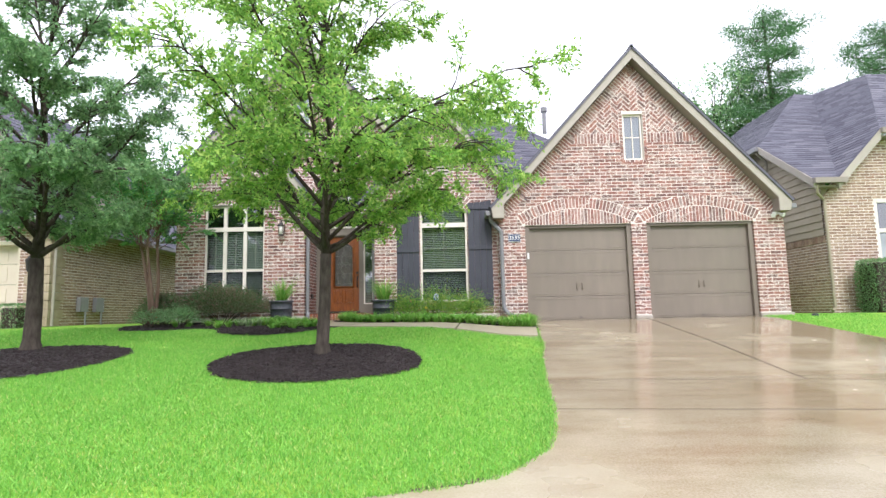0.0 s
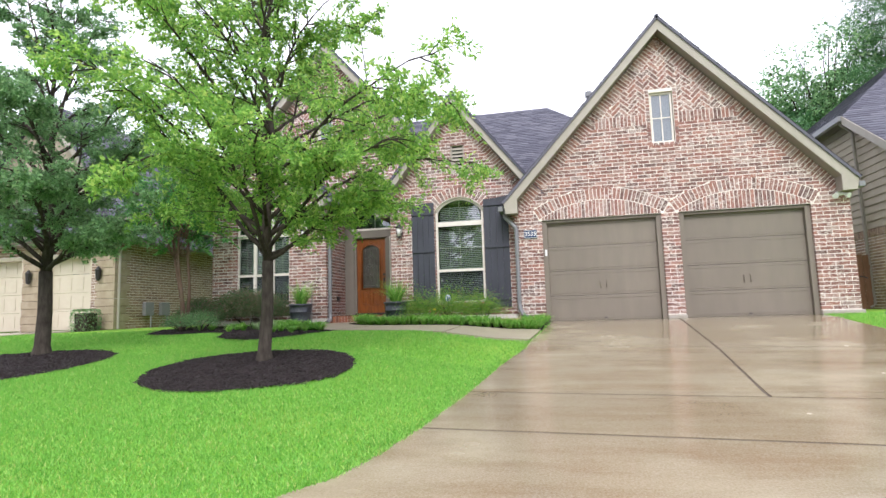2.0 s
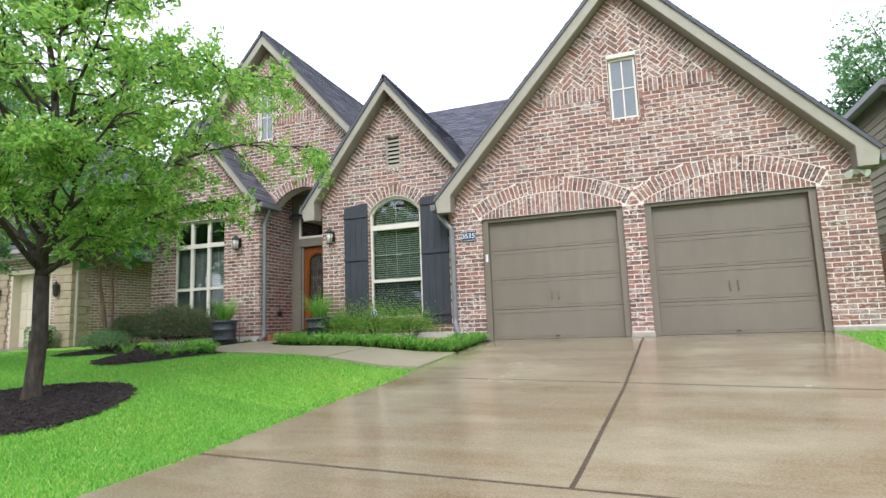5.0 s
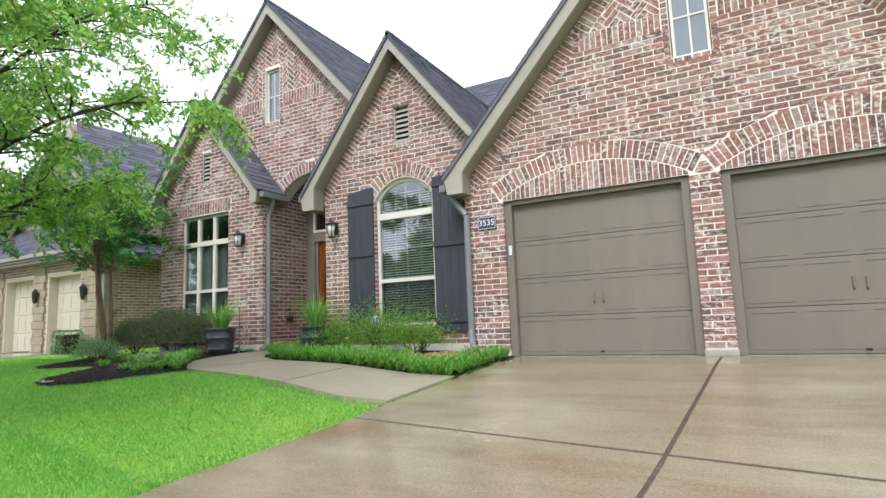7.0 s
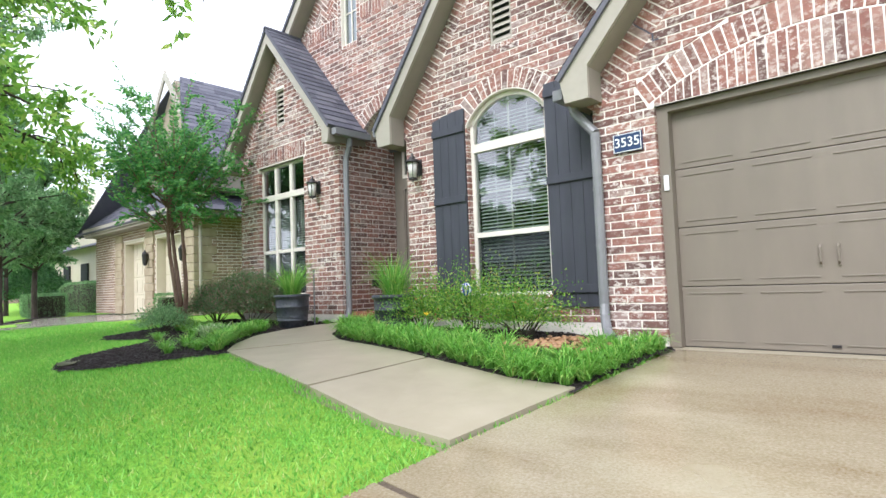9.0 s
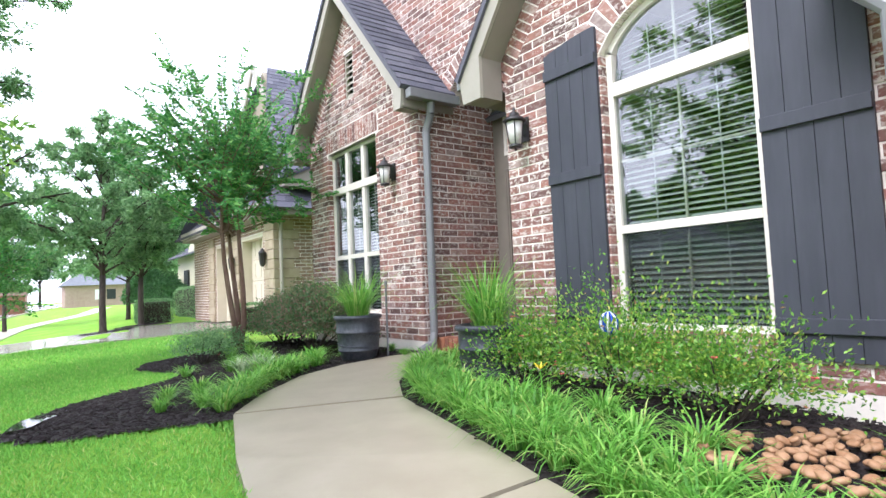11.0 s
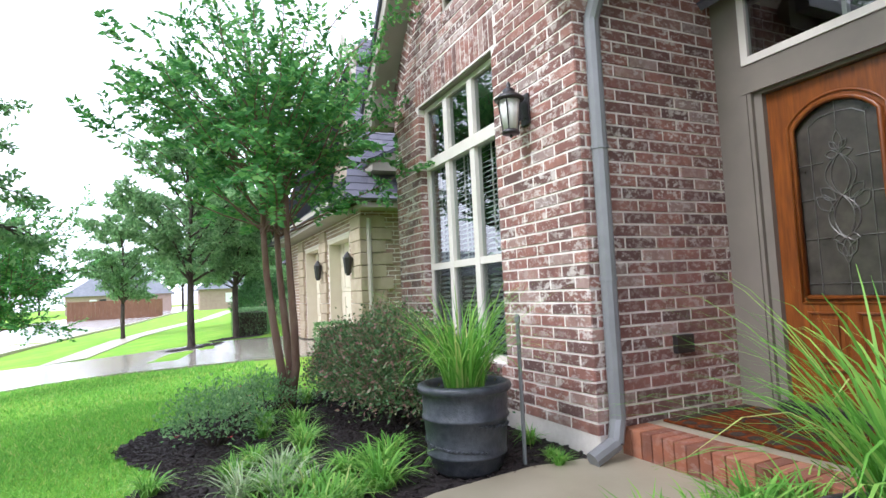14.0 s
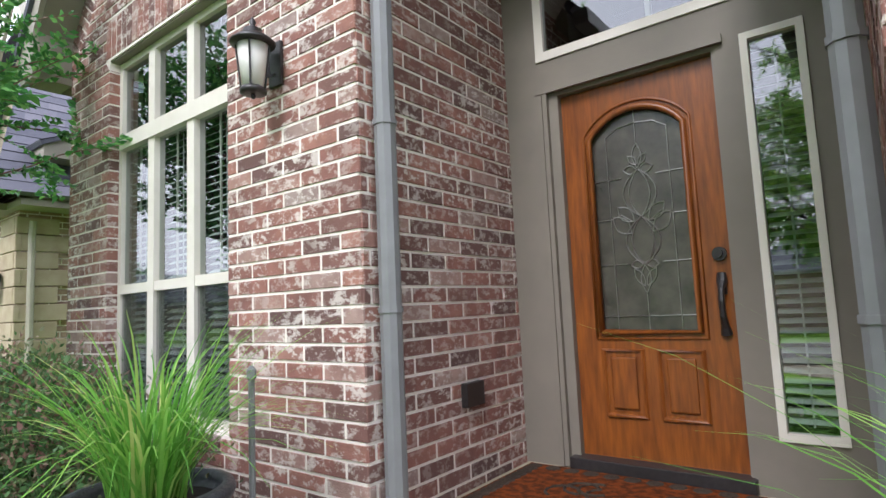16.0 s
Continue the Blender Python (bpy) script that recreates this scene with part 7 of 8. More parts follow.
def lawn_blades(name, n, x0, x1, y0, y1, h, w, parent):
    xs, ys = rng.uniform(x0, x1, n), rng.uniform(y0, y1, n)
    gx, gy = np.linspace(x0, x1, 60), np.linspace(y0, y1, 60)
    grid = np.array([[ground_z(a, b) for a in gx] for b in gy])
    ex = np.interp(ys, gy, [edge_x(b) for b in gy])
    bad = ((xs > ex + 0.03) & (xs < 7.22)) | (ys > 13.2)
    for poly in (WALK_POLY, NB_DRIVE, *MULCH):
        bad |= in_poly_np(xs, ys, poly)
    xs, ys = xs[~bad], ys[~bad]
    fx, fy = (xs - x0) / (x1 - x0) * 59, (ys - y0) / (y1 - y0) * 59
    ix, iy = np.minimum(fx.astype(int), 58), np.minimum(fy.astype(int), 58)
    tx, ty = fx - ix, fy - iy
    z = grid[iy, ix] * (1 - tx) * (1 - ty) + grid[iy, ix + 1] * tx * (1 - ty) + grid[iy + 1, ix] * (1 - tx) * ty + grid[iy + 1, ix + 1] * tx * ty
    p = np.stack([xs, ys, z - 0.004], 1)
    m = len(p)
    a = rng.uniform(0, 6.283, m)
    s = np.stack([np.cos(a), np.sin(a), np.zeros(m)], 1)
    lean = rng.normal(size=(m, 3)) * 0.55
    lean[:, 2] = 1
    H = h * rng.uniform(0.5, 1.25, m)[:, None]
    tip = p + lean * H
    v = np.stack([p - s * w / 2, p + s * w / 2, tip], 1).reshape(-1, 3)
    me = mesh_np(name, v, np.arange(m * 3).reshape(m, 3), M_blade)
    ob = new(name, me)
    ob.parent = parent
    tagged(ob, "short green lawn blades", kind="stuff")


lawn_blades("lawn_grass", 240000, -5.5, 2.2, 3.2, 8.2, 0.036, 0.010, GROUND)
lawn_blades("lawn_grass", 110000, -8.0, 2.2, 8.0, 12.5, 0.036, 0.011, GROUND)
lawn_blades("lawn_grass", 60000, -16.0, -5.5, 3.0, 12.5, 0.045, 0.020, GROUND)
lawn_blades("lawn_grass", 16000, 7.2, 9.5, 9.0, 14.0, 0.04, 0.012, GROUND)


# ---- street, neighbouring houses and far trees ----
def ribbon(name, near, far, zf, mat, label, thick=0.1):
    """A paved strip between two lines of points."""
    bm = bmesh.new()
    a = [bm.verts.new((x, y, zf(x, y))) for x, y in near]
    b = [bm.verts.new((x, y, zf(x, y))) for x, y in far]
    a2 = [bm.verts.new((v.co.x, v.co.y, v.co.z - thick)) for v in a]
    b2 = [bm.verts.new((v.co.x, v.co.y, v.co.z - thick)) for v in b]
    for k in range(len(near) - 1):
        bm.faces.new((a[k], a[k + 1], b[k + 1], b[k]))
        bm.faces.new((a[k], a2[k], a2[k + 1], a[k + 1]))
        bm.faces.new((b[k], b[k + 1], b2[k + 1], b2[k]))
    ob = finish(name, bm, mat, None, label)
    return tagged(ob, kind="structure")


def poly_at(pts, n):
    """n points evenly along a line."""
    d = [0]
    for p, q in zip(pts, pts[1:]):
        d.append(d[-1] + math.dist(p, q))
    return [(float(np.interp(t, d, [p[0] for p in pts])), float(np.interp(t, d, [p[1] for p in pts]))) for t in np.linspace(0, d[-1], n)]


sx = [60, 20, 0, -4, -8, -14, -20, -25, -30, -40, -48, -70, -100, -160, -240]
ribbon("road", [(x, street_edge(x) - 0.15) for x in sx], [(x, street_edge(x) - 8.5 - (3 if x < -60 else 0)) for x in sx], lambda x, y: street_z(x) + 0.03, M_asphalt, "wet pale concrete street curving past the houses")
bm = bmesh.new()
for x0, x1 in zip(sx, sx[1:]):
    if x1 > -140:
        slab(bm, [(x0, street_edge(x0) - 0.15, street_z(x0) + 0.14), (x0, street_edge(x0) + 0.02, street_z(x0) + 0.14), (x1, street_edge(x1) + 0.02, street_z(x1) + 0.14), (x1, street_edge(x1) - 0.15, street_z(x1) + 0.14)], 0.14)
tagged(finish("kerb", bm, M_walk, None, "low pale concrete kerb along the wet street"), kind="structure")
ribbon("driveway_neighbour", poly_at([(-10.3, 14.6), (-11.2, 12.6), (-11.6, 10.0), (-12.6, 7.6), (-14.5, 4.6), (-17.0, 1.9)], 14), poly_at([(-17.0, 14.6), (-18.0, 12.0), (-19.3, 9.2), (-21.0, 7.0), (-23.0, 4.6), (-24.0, 3.9)], 14), lambda x, y: ground_z(x, y) + 0.03, M_wet_walk, "wet pale concrete driveway of the tan brick house")
ribbon("sidewalk", poly_at([(-20.5, 7.6), (-30, 8.6), (-45, 12.5), (-70, 16)], 12), poly_at([(-20.5, 8.8), (-30, 9.8), (-45, 13.7), (-70, 17.4)], 12), lambda x, y: ground_z(x, y) + 0.03, M_walk, "pale concrete sidewalk across the far lawns")


def simple_wall(name, axis, plane, u0, u1, v0, v1, holes=(), mat=M_tan, label="", seed=0, top=None, bw=0.254):
    """A neighbour's wall with real joined bricks over a mortar body."""
    def allowed(v):
        s = [(u0, u1)] if top is None else [(max(u0, top[0](v)), min(u1, top[1](v)))]
        if s[0][1] <= s[0][0] + 0.02:
            return []
        for a, b, c, d in holes:
            if c < v < d:
                s = cut(s, a, b)
        return s
    L = (lambda v: u0) if top is None else (lambda v: max(u0, top[0](v)))
    R = (lambda v: u1) if top is None else (lambda v: min(u1, top[1](v)))
    return brick_wall(name, axis, plane, v0, v1, allowed, body=wall_body(L, R, v0, v1, list(holes)), single=0, mat_j=mat, label=label, thick=0.2)


def pitched(name, a, b, c, d, label="grey asphalt shingle roof slope"):
    return shingles(name, a, b, c, d, None, label, width=0.45, course=0.2)


# tan brick house on the left, its side wall, two garage doors and the tall roof
NX, NY, NZ = -9.9, 14.14, 1.40
nh = tagged(new("neighbour_house"), "tan brick house with beige garage doors and a steep dark roof", "house")


def under(ob, parent=nh):
    ob.parent = parent
    for k in ("kind", "category", "group"):
        if k in ob:
            del ob[k]
    return ob


w = simple_wall("wall", "x", NX, NY, 27.0, NZ, 3.87, label="tan brick side wall")
under(w)
w = simple_wall("wall", "y", NY, -17.2, NX, NZ, 4.3, holes=[(-12.3, -10.65, 1.0, 3.55), (-14.65, -13.0, 1.0, 3.55)], label="tan brick front wall with stone corners")
under(w)
for x0, x1 in ((-12.3, -10.65), (-14.65, -13.0)):
    d = new("garage_door")
    d.parent = nh
    tagged(d, "closed beige garage door")
    bm = bmesh.new()
    for a, b in (((x0 - 0.01, NY + 0.012, NZ), (x0 + 0.06, NY + 0.32, 3.55)), ((x1 - 0.06, NY + 0.012, NZ), (x1 + 0.01, NY + 0.32, 3.55)), ((x0 + 0.06, NY + 0.012, 3.47), (x1 - 0.06, NY + 0.32, 3.55))):
        box(bm, a, b)
    finish("door_frame", bm, M_beige, d)
    for k in range(4):
        bm = bmesh.new()
        box(bm, (x0, NY + 0.26, NZ + 0.02 + k * 0.53), (x1, NY + 0.30, NZ + 0.54 + k * 0.53), 0.008)
        finish("section", bm, M_beige, d)
        bm = bmesh.new()
        for j in range(4):
            xa = x0 + (x1 - x0) * j / 4 + 0.08
            box(bm, (xa, NY + 0.245, NZ + 0.10 + k * 0.53), (xa + (x1 - x0) / 4 - 0.16, NY + 0.259, NZ + 0.45 + k * 0.53), 0.006)
        finish("moulding", bm, M_beige, d)
rnd2 = random.Random(12)
M_quoin = grained("limestone_quoin", (0.34, 0.27, 0.18), (0.47, 0.39, 0.28), 5, 0.85, 0.5)
for xc in (NX - 0.26, -12.65, -15.0):
    for k in range(11):
        w2 = 0.26 + 0.06 * (k % 2)
        bm = bmesh.new()
        box(bm, (xc - w2, NY - 0.05, NZ + k * 0.215), (xc + w2, NY + 0.02, NZ + 0.205 + k * 0.215), 0.012)
        finish("stone", bm, M_quoin, nh, "pale limestone corner block")
for k in range(11):
    w2 = 0.42 + 0.12 * (k % 2)
    bm = bmesh.new()
    box(bm, (NX - 0.02, NY - 0.04, NZ + k * 0.215), (NX + 0.05, NY + w2, NZ + 0.205 + k * 0.215), 0.012)
    finish("stone", bm, M_quoin, nh, "pale limestone corner block")
# side eave and gutter, small shed roof return over the corner, main steep roof
for nm, a, b, m in (("soffit", (NX - 0.1, NY - 0.1, 3.84), (NX + 0.42, 27.0, 3.92), M_soffit), ("gutter", (NX + 0.40, NY + 0.9, 3.84), (NX + 0.52, 27.0, 3.96), M_gutter), ("fascia", (NX - 7.2, NY - 0.42, 3.92), (NX + 0.40, NY - 0.38, 4.10), M_fascia), ("soffit", (NX - 7.2, NY - 0.37, 3.84), (NX - 0.101, NY, 3.92), M_soffit)):
    bm = bmesh.new()
    box(bm, a, b)
    finish(nm, bm, m, nh)
under(pitched("roof", (NX + 0.5, NY - 0.4, 3.97), (NX + 0.5, 27, 3.97), (-13.6, 26.0, 8.7), (-13.6, 15.4, 8.7)))
under(pitched("roof", (-17.9, 27, 3.97), (-17.9, NY - 0.4, 3.97), (-14.0, 15.4, 8.7), (-14.0, 26.0, 8.7)))
under(pitched("roof", (-17.9, NY - 0.45, 3.97), (NX + 0.5, NY - 0.45, 3.97), (NX - 1.2, 15.6, 5.6), (-17.0, 15.6, 5.6)))
# front gable of the tall roof
bm = bmesh.new()
prism(bm, [(-17.4, 4.2), (NX - 0.2, 4.2), (-13.8, 8.6)], 15.3, 15.5)
finish("gable_wall", bm, M_tanwall, nh, "tan gable wall under the steep roof")
bm = bmesh.new()
for s, xe in ((1, NX), (-1, -17.6)):
    prism(bm, [(-13.8, 8.85), (xe, 4.0), (xe, 3.75), (-13.8, 8.55)], 15.0, 15.06)
finish("fascia", bm, M_fascia, nh)
# boxed gable over the side wall by the brick house
bm = bmesh.new()
pts = [(14.25, 4.46), (14.25, 4.62), (16.35, 5.62), (18.45, 4.62), (18.45, 4.46)]
a = [bm.verts.new((NX + 0.42, y, z)) for y, z in pts]
c = [bm.verts.new((NX - 0.6, y, z)) for y, z in pts]
bm.faces.new(a)
bm.faces.new(c[::-1])
for k in range(5):
    bm.faces.new((a[k], c[k], c[(k + 1) % 5], a[(k + 1) % 5]))
finish("gable_box", bm, M_soffit, nh, "taupe boxed gable end")
under(pitched("roof", (NX + 0.46, 14.2, 4.63), (NX - 2.2, 14.2, 4.63), (NX - 2.2, 16.35, 5.66), (NX + 0.46, 16.35, 5.66)))
under(pitched("roof", (NX - 2.2, 18.5, 4.63), (NX + 0.46, 18.5, 4.63), (NX + 0.46, 16.35, 5.66), (NX - 2.2, 16.35, 5.66)))
for x in (NX - 0.4, -12.65):
    bm = bmesh.new()
    lathe(bm, [(0.03, 2.75), (0.06, 2.8), (0.085, 3.05), (0.09, 3.06), (0.01, 3.17)], 8, x, NY - 0.14)
    finish("lantern", bm, M_black, nh, "black iron wall lantern")
bm = bmesh.new()
tube(bm, [(NX + 0.10, NY + 0.12, 3.7), (NX + 0.06, NY + 0.12, 3.5), (NX + 0.06, NY + 0.12, 1.4)], 0.04, 8)
finish("downspout", bm, M_fascia, nh)

# further house on the left with an arched window, mostly behind trees
fh = tagged(new("far_brick_house"), "pale brick house with dark roof beyond the tan house", "house")
bm = bmesh.new()
box(bm, (-34, 17, 1.2), (-24, 30, 4.4))
prism(bm, [(-29.5, 4.4), (-25.5, 4.4), (-27.5, 7.2)], 16.6, 17.2)
finish("wall", bm, M_beige, fh, "pale brick walls")
under(pitched("roof", (-34.4, 16.4, 4.3), (-23.6, 16.4, 4.3), (-27, 22.5, 8.2), (-31, 22.5, 8.2)), fh)
under(pitched("roof", (-23.6, 16.4, 4.3), (-23.6, 30, 4.3), (-27, 24.5, 8.2), (-27, 22.5, 8.2)), fh)
for x in (-26, -28.5, -31.5):
    bm = bmesh.new()
    box(bm, (x - 0.5, 16.9, 1.9), (x + 0.5, 16.99, 3.6))
    finish("window", bm, M_indoor_shade, fh, "dark window")


# right-hand house: tan siding and brick, grey roofs
RX, RY = 10.1, 14.9
rh = tagged(new("tan_house"), "tan brick and siding house with grey shingle roofs", "house")
w = simple_wall("wall", "w", RX, RY, 27.0, 1.2, 3.35, label="tan brick lower side wall")
under(w, rh)
SL = 0.66
RK = 1.06
ZE, YE = 4.80, RY - 0.32
under(simple_wall("wall", "y", RY, RX, 19.0, 1.2, 6.0, holes=[(11.45, 13.2, 2.0, 4.3)], label="tan brick front wall with an arched window", top=(lambda v: max(RX, RX + 0.25 + (v - 4.62) / RK), lambda v: 19.0)), rh)
eave = lambda y: float(np.interp(y, [YE, 17.0, 27], [ZE, 6.38, 6.38]))
z = 3.36
while z < 6.4:
    y0 = RY + 0.02 if z < 4.7 else YE + (z - ZE) / SL + 0.35
    if y0 < 26.7:
        bm = bmesh.new()
        vs = [bm.verts.new(p) for p in ((RX - 0.035, y0, z), (RX - 0.035, 27, z), (RX - 0.008, 27, z + 0.2), (RX - 0.008, y0 + (0.4 if z > 4.5 else 0), z + 0.2), (RX + 0.01, y0, z), (RX + 0.01, 27, z))]
        bm.faces.new(vs[:4])
        bm.faces.new((vs[0], vs[4], vs[5], vs[1]))
        finish("siding_board", bm, M_tanwall, rh, "tan lap siding board")
    z += 0.195
bm = bmesh.new()
pts = [(RY + 0.03, 3.3), (27, 3.3), (27, 6.3), (17.2, 6.3), (RY + 0.03, 4.85)]
a = [bm.verts.new((RX + 0.012, y, z)) for y, z in pts]
b = [bm.verts.new((RX + 0.15, y, z)) for y, z in pts]
bm.faces.new(a)
bm.faces.new(b[::-1])
for k in range(5):
    bm.faces.new((a[k], b[k], b[(k + 1) % 5], a[(k + 1) % 5]))
finish("wall", bm, M_tanwall, rh)
verts, faces = [], []
P = facing("w", RX)
for k in range(150):
    u = RY + 0.01 + k * 0.0775
    poly_brick(verts, faces, P, [(u, 3.17), (u + 0.065, 3.17), (u + 0.065, 3.35), (u, 3.35)], 0.03, 0.02)
raw("soldier_course", verts, faces, M_tan, rh, "row of upright tan bricks", kind="stuff")
WX0, WX1 = 11.45, 13.2
win = bmesh.new()
sheet(win, [(WX0 + .05, 2.05), (WX1 - .05, 2.05), (WX1 - .05, 4.25), (WX0 + .05, 4.25)], RY + 0.08)
glazed("window", win, rh, "window pane")
win = bmesh.new()
for a, b in (((WX0, RY, 2.0), (WX0 + .08, RY + .12, 4.3)), ((WX1 - .08, RY, 2.0), (WX1, RY + .12, 4.3)), ((WX0 + .09, RY, 2.0), (WX1 - .09, RY + .12, 2.08)), ((WX0 + .09, RY, 3.4), (WX1 - .09, RY + .12, 3.5)), ((WX0 + .09, RY, 4.2), (WX1 - .09, RY + .12, 4.3))):
    box(win, a, b)
finish("window_frame", win, M_cream, rh)
win = bmesh.new()
box(win, (WX0, RY + 0.3, 1.9), (WX1, RY + 0.35, 3.4))
finish("blind", win, M_white, rh)
# added near-black sheet for the shade of the room
win = bmesh.new()
box(win, (WX0, RY + 0.5, 1.9), (WX1, RY + 0.55, 4.4))
finish("room_shade_sheet", win, M_indoor_shade, rh)
# roof planes: low front slope, side slope, cross slope over the front wall
XE = RX - 0.35
xa = RX + 0.25
zb = 6.1
xb = xa + (zb - ZE) / RK
yv = YE + 3.6 / SL
D = (xa + 5.5 / RK, YE + 5.5 / SL, ZE + 5.5)
T = (14.9, YE + 5.6 / SL, ZE + 5.6)
K = (XE, YE + 1.6 / SL, ZE + 1.6)
C = (xb + 3.1, 18.8, zb + 3.1 * RK)
V1 = (xa + 1.6 / RK, K[1], K[2])
V2 = (xa + (zb - ZE) / RK, YE + (zb - ZE) / SL, zb)
for quad in (((XE, YE, ZE), (xa, YE, ZE), V1, K), (K, V1, D, T), ((XE, 27, K[2]), K, T, (14.9, 27, T[2])), ((xa, YE + 0.02, ZE), (xa, YE, ZE), (xb, YE, zb), V2), (V2, (xb, YE, zb), C, D), ((xb, YE, zb), (20, YE, zb), (20, C[1], C[2]), C)):
    under(pitched("roof", *quad), rh)


def board(name, p, q, h, mat, t=0.03):
    """A fascia board from p to q, h deep, under the roof's edge."""
    p, q = Vector(p), Vector(q)
    n = (q - p).cross(Vector((0, 0, 1))).normalized() * t
    vs = [p + n, q + n, q + n - Vector((0, 0, h)), p + n - Vector((0, 0, h)), p - n, q - n, q - n - Vector((0, 0, h)), p - n - Vector((0, 0, h))]
    raw(name, [tuple(v) for v in vs], [(0, 1, 2, 3), (7, 6, 5, 4), (0, 4, 5, 1), (1, 5, 6, 2), (2, 6, 7, 3), (3, 7, 4, 0)], mat, rh)


board("rake_board", (XE, YE, ZE - 0.01), (XE, K[1], K[2] - 0.01), 0.22, M_fascia)
board("rake_board", (xa, YE, ZE - 0.01), (xb, YE, zb - 0.01), 0.26, M_fascia)
board("gutter", (XE - 0.05, K[1], K[2]), (XE - 0.05, 27, K[2]), 0.14, M_gutter, 0.06)
board("gutter", (XE - 0.05, YE - 0.05, ZE + 0.02), (xa + 0.2, YE - 0.05, ZE + 0.02), 0.14, M_soffit, 0.06)
board("gutter", (xb, YE - 0.05, zb + 0.02), (20, YE - 0.05, zb + 0.02), 0.14, M_soffit, 0.06)
bm = bmesh.new()
box(bm, (XE + 0.02, YE + 0.04, ZE - 0.20), (xa + 0.1, RY, ZE - 0.16))
box(bm, (xb, YE + 0.02, zb - 0.2), (20, RY, zb - 0.16))
finish("soffit", bm, M_soffit, rh)
for path, dm in (([(XE - 0.04, 17.15, 6.25), (RX - 0.12, 17.1, 5.95), (RX - 0.08, 17.05, 1.45), (RX - 0.2, 17.0, 1.36)], M_soffit), ([(XE + 0.05, YE, 4.66), (XE + 0.08, YE + 0.08, 4.45), (RX + 0.02, RY - 0.06, 4.28), (RX + 0.04, RY - 0.05, 1.45), (RX - 0.08, RY - 0.12, 1.37)], M_tanwall)):
    bm = bmesh.new()
    tube(bm, path, 0.042, 8)
    finish("downspout", bm, dm, rh, "metal downspout on the tan wall")

# wooden gate between the houses
gate = thing("fence", (7.92, 17.0, 1.30), "reddish brown wooden board fence between the houses", "fence")
for k in range(14):
    bm = bmesh.new()
    box(bm, (0.02 + k * 0.146, 0.0, 0.03), (0.02 + k * 0.146 + 0.138, 0.02, 1.42 - 0.01 * (k % 3)), 0.004)
    part("board", bm, M_fence, gate)
for z in (0.25, 1.05):
    bm = bmesh.new()
    box(bm, (0.0, 0.021, z), (2.08, 0.06, z + 0.09))
    part("rail", bm, M_fence, gate)
bm = bmesh.new()
tube(bm, [(1.82, -0.002, 0.85), (1.82, -0.03, 0.87), (1.97, -0.03, 0.82), (1.97, -0.002, 0.80)], 0.013, 6)
part("latch", bm, M_black, gate)

# clipped hedges
def hedge(x, y, w, d, h, seed, label="clipped green boxwood hedge by the driveway"):
    rng = np.random.default_rng(seed)
    n = int(2500 * (w + d) * h)
    p = rng.uniform(-1, 1, (n, 3))
    face = rng.integers(0, 3, n)
    p[np.arange(n), face] = np.sign(p[np.arange(n), face])
    p = np.sign(p) * np.abs(p) ** 0.9 * (1 - 0.10 * (np.abs(p).sum(1, keepdims=True) > 2.6))
    q = p * np.array([w / 2, d / 2, h / 2]) + [0, 0, h / 2]
    q += rng.normal(size=(n, 3)) * 0.015
    q[:, 2] = np.maximum(q[:, 2], 0.01)
    t = thing("hedge", (x, y, ground_z(x, y)), label, "hedge", "clipped hedges")
    me = leaves_mesh("foliage", q, p + rng.normal(size=(n, 3)) * 0.6, 0.045, 0.028, M_leaf_dark, rng)
    ob = new("foliage", me)
    ob.parent = t
    tagged(ob, kind="stuff")
    bm = bmesh.new()
    box(bm, (-w / 2 + 0.06, -d / 2 + 0.06, 0.0), (w / 2 - 0.06, d / 2 - 0.06, h - 0.07), 0.03)
    part("inner_core", bm, M_bark, t)


hedge(-10.35, 13.7, 0.5, 0.5, 0.56, 1)
for k, (x, y) in enumerate(((-20.0, 13.4), (-21.6, 13.6), (-23.3, 13.9))):
    hedge(x, y, 1.2, 1.0, 0.8, 3 + k)
hedge(-22.5, 15.6, 5.5, 1.1, 1.2, 7)
hedge(11.75, 14.3, 2.3, 0.75, 1.3, 8, "clipped green hedge below the arched window of the tan house")

# street trees
st = sprayed_tree("street_tree", (-17.3, 11.6, ground_z(-17.3, 11.6)), 2.9, 0.09, 7.4, (2.2, 2.1, 1.0), M_leaf_dark, 51, "young street tree with dark green leaves on the wet lawn", group="street trees", leaf=(0.13, 0.06), limbs=24, leaves=9, thin=0.2)
for x, y, a, s in ((-19.3, 12.9, 80, 0.95), (-27, 13.5, 150, 1.0), (-30, 9.0, 30, 0.95), (-38, 17, 200, 1.2), (-46, 19, 100, 1.3), (-55, 20, 10, 1.3)):
    c = copy_thing(st, pose(x, y, ground_z(x, y) - 0.02, 0, 0, a))
    c.scale = (s, s, s)
for k, (x, y) in enumerate(((-17.3, 11.6), (-19.3, 12.9))):
    mulch("mulch_ring_street", spline([(x + 0.9 * math.cos(a), y + 0.8 * math.sin(a)) for a in np.linspace(0, 6.283, 12)[:-1]], 2), "ring of dark mulch round a street tree", 200)
shrub("grey_green_shrub", -27.5, 14.8, 1.2, (1.8, 1.4, 1.1), 6000, 0.12, M_far_leaf, 61, "large round grey green shrub beyond the driveway", group="far shrubs")
shrub("grey_green_shrub", -33, 15.5, 1.2, (2.2, 1.6, 1.3), 6000, 0.14, M_far_leaf, 62, "large round green shrub beyond the driveway", group="far shrubs")

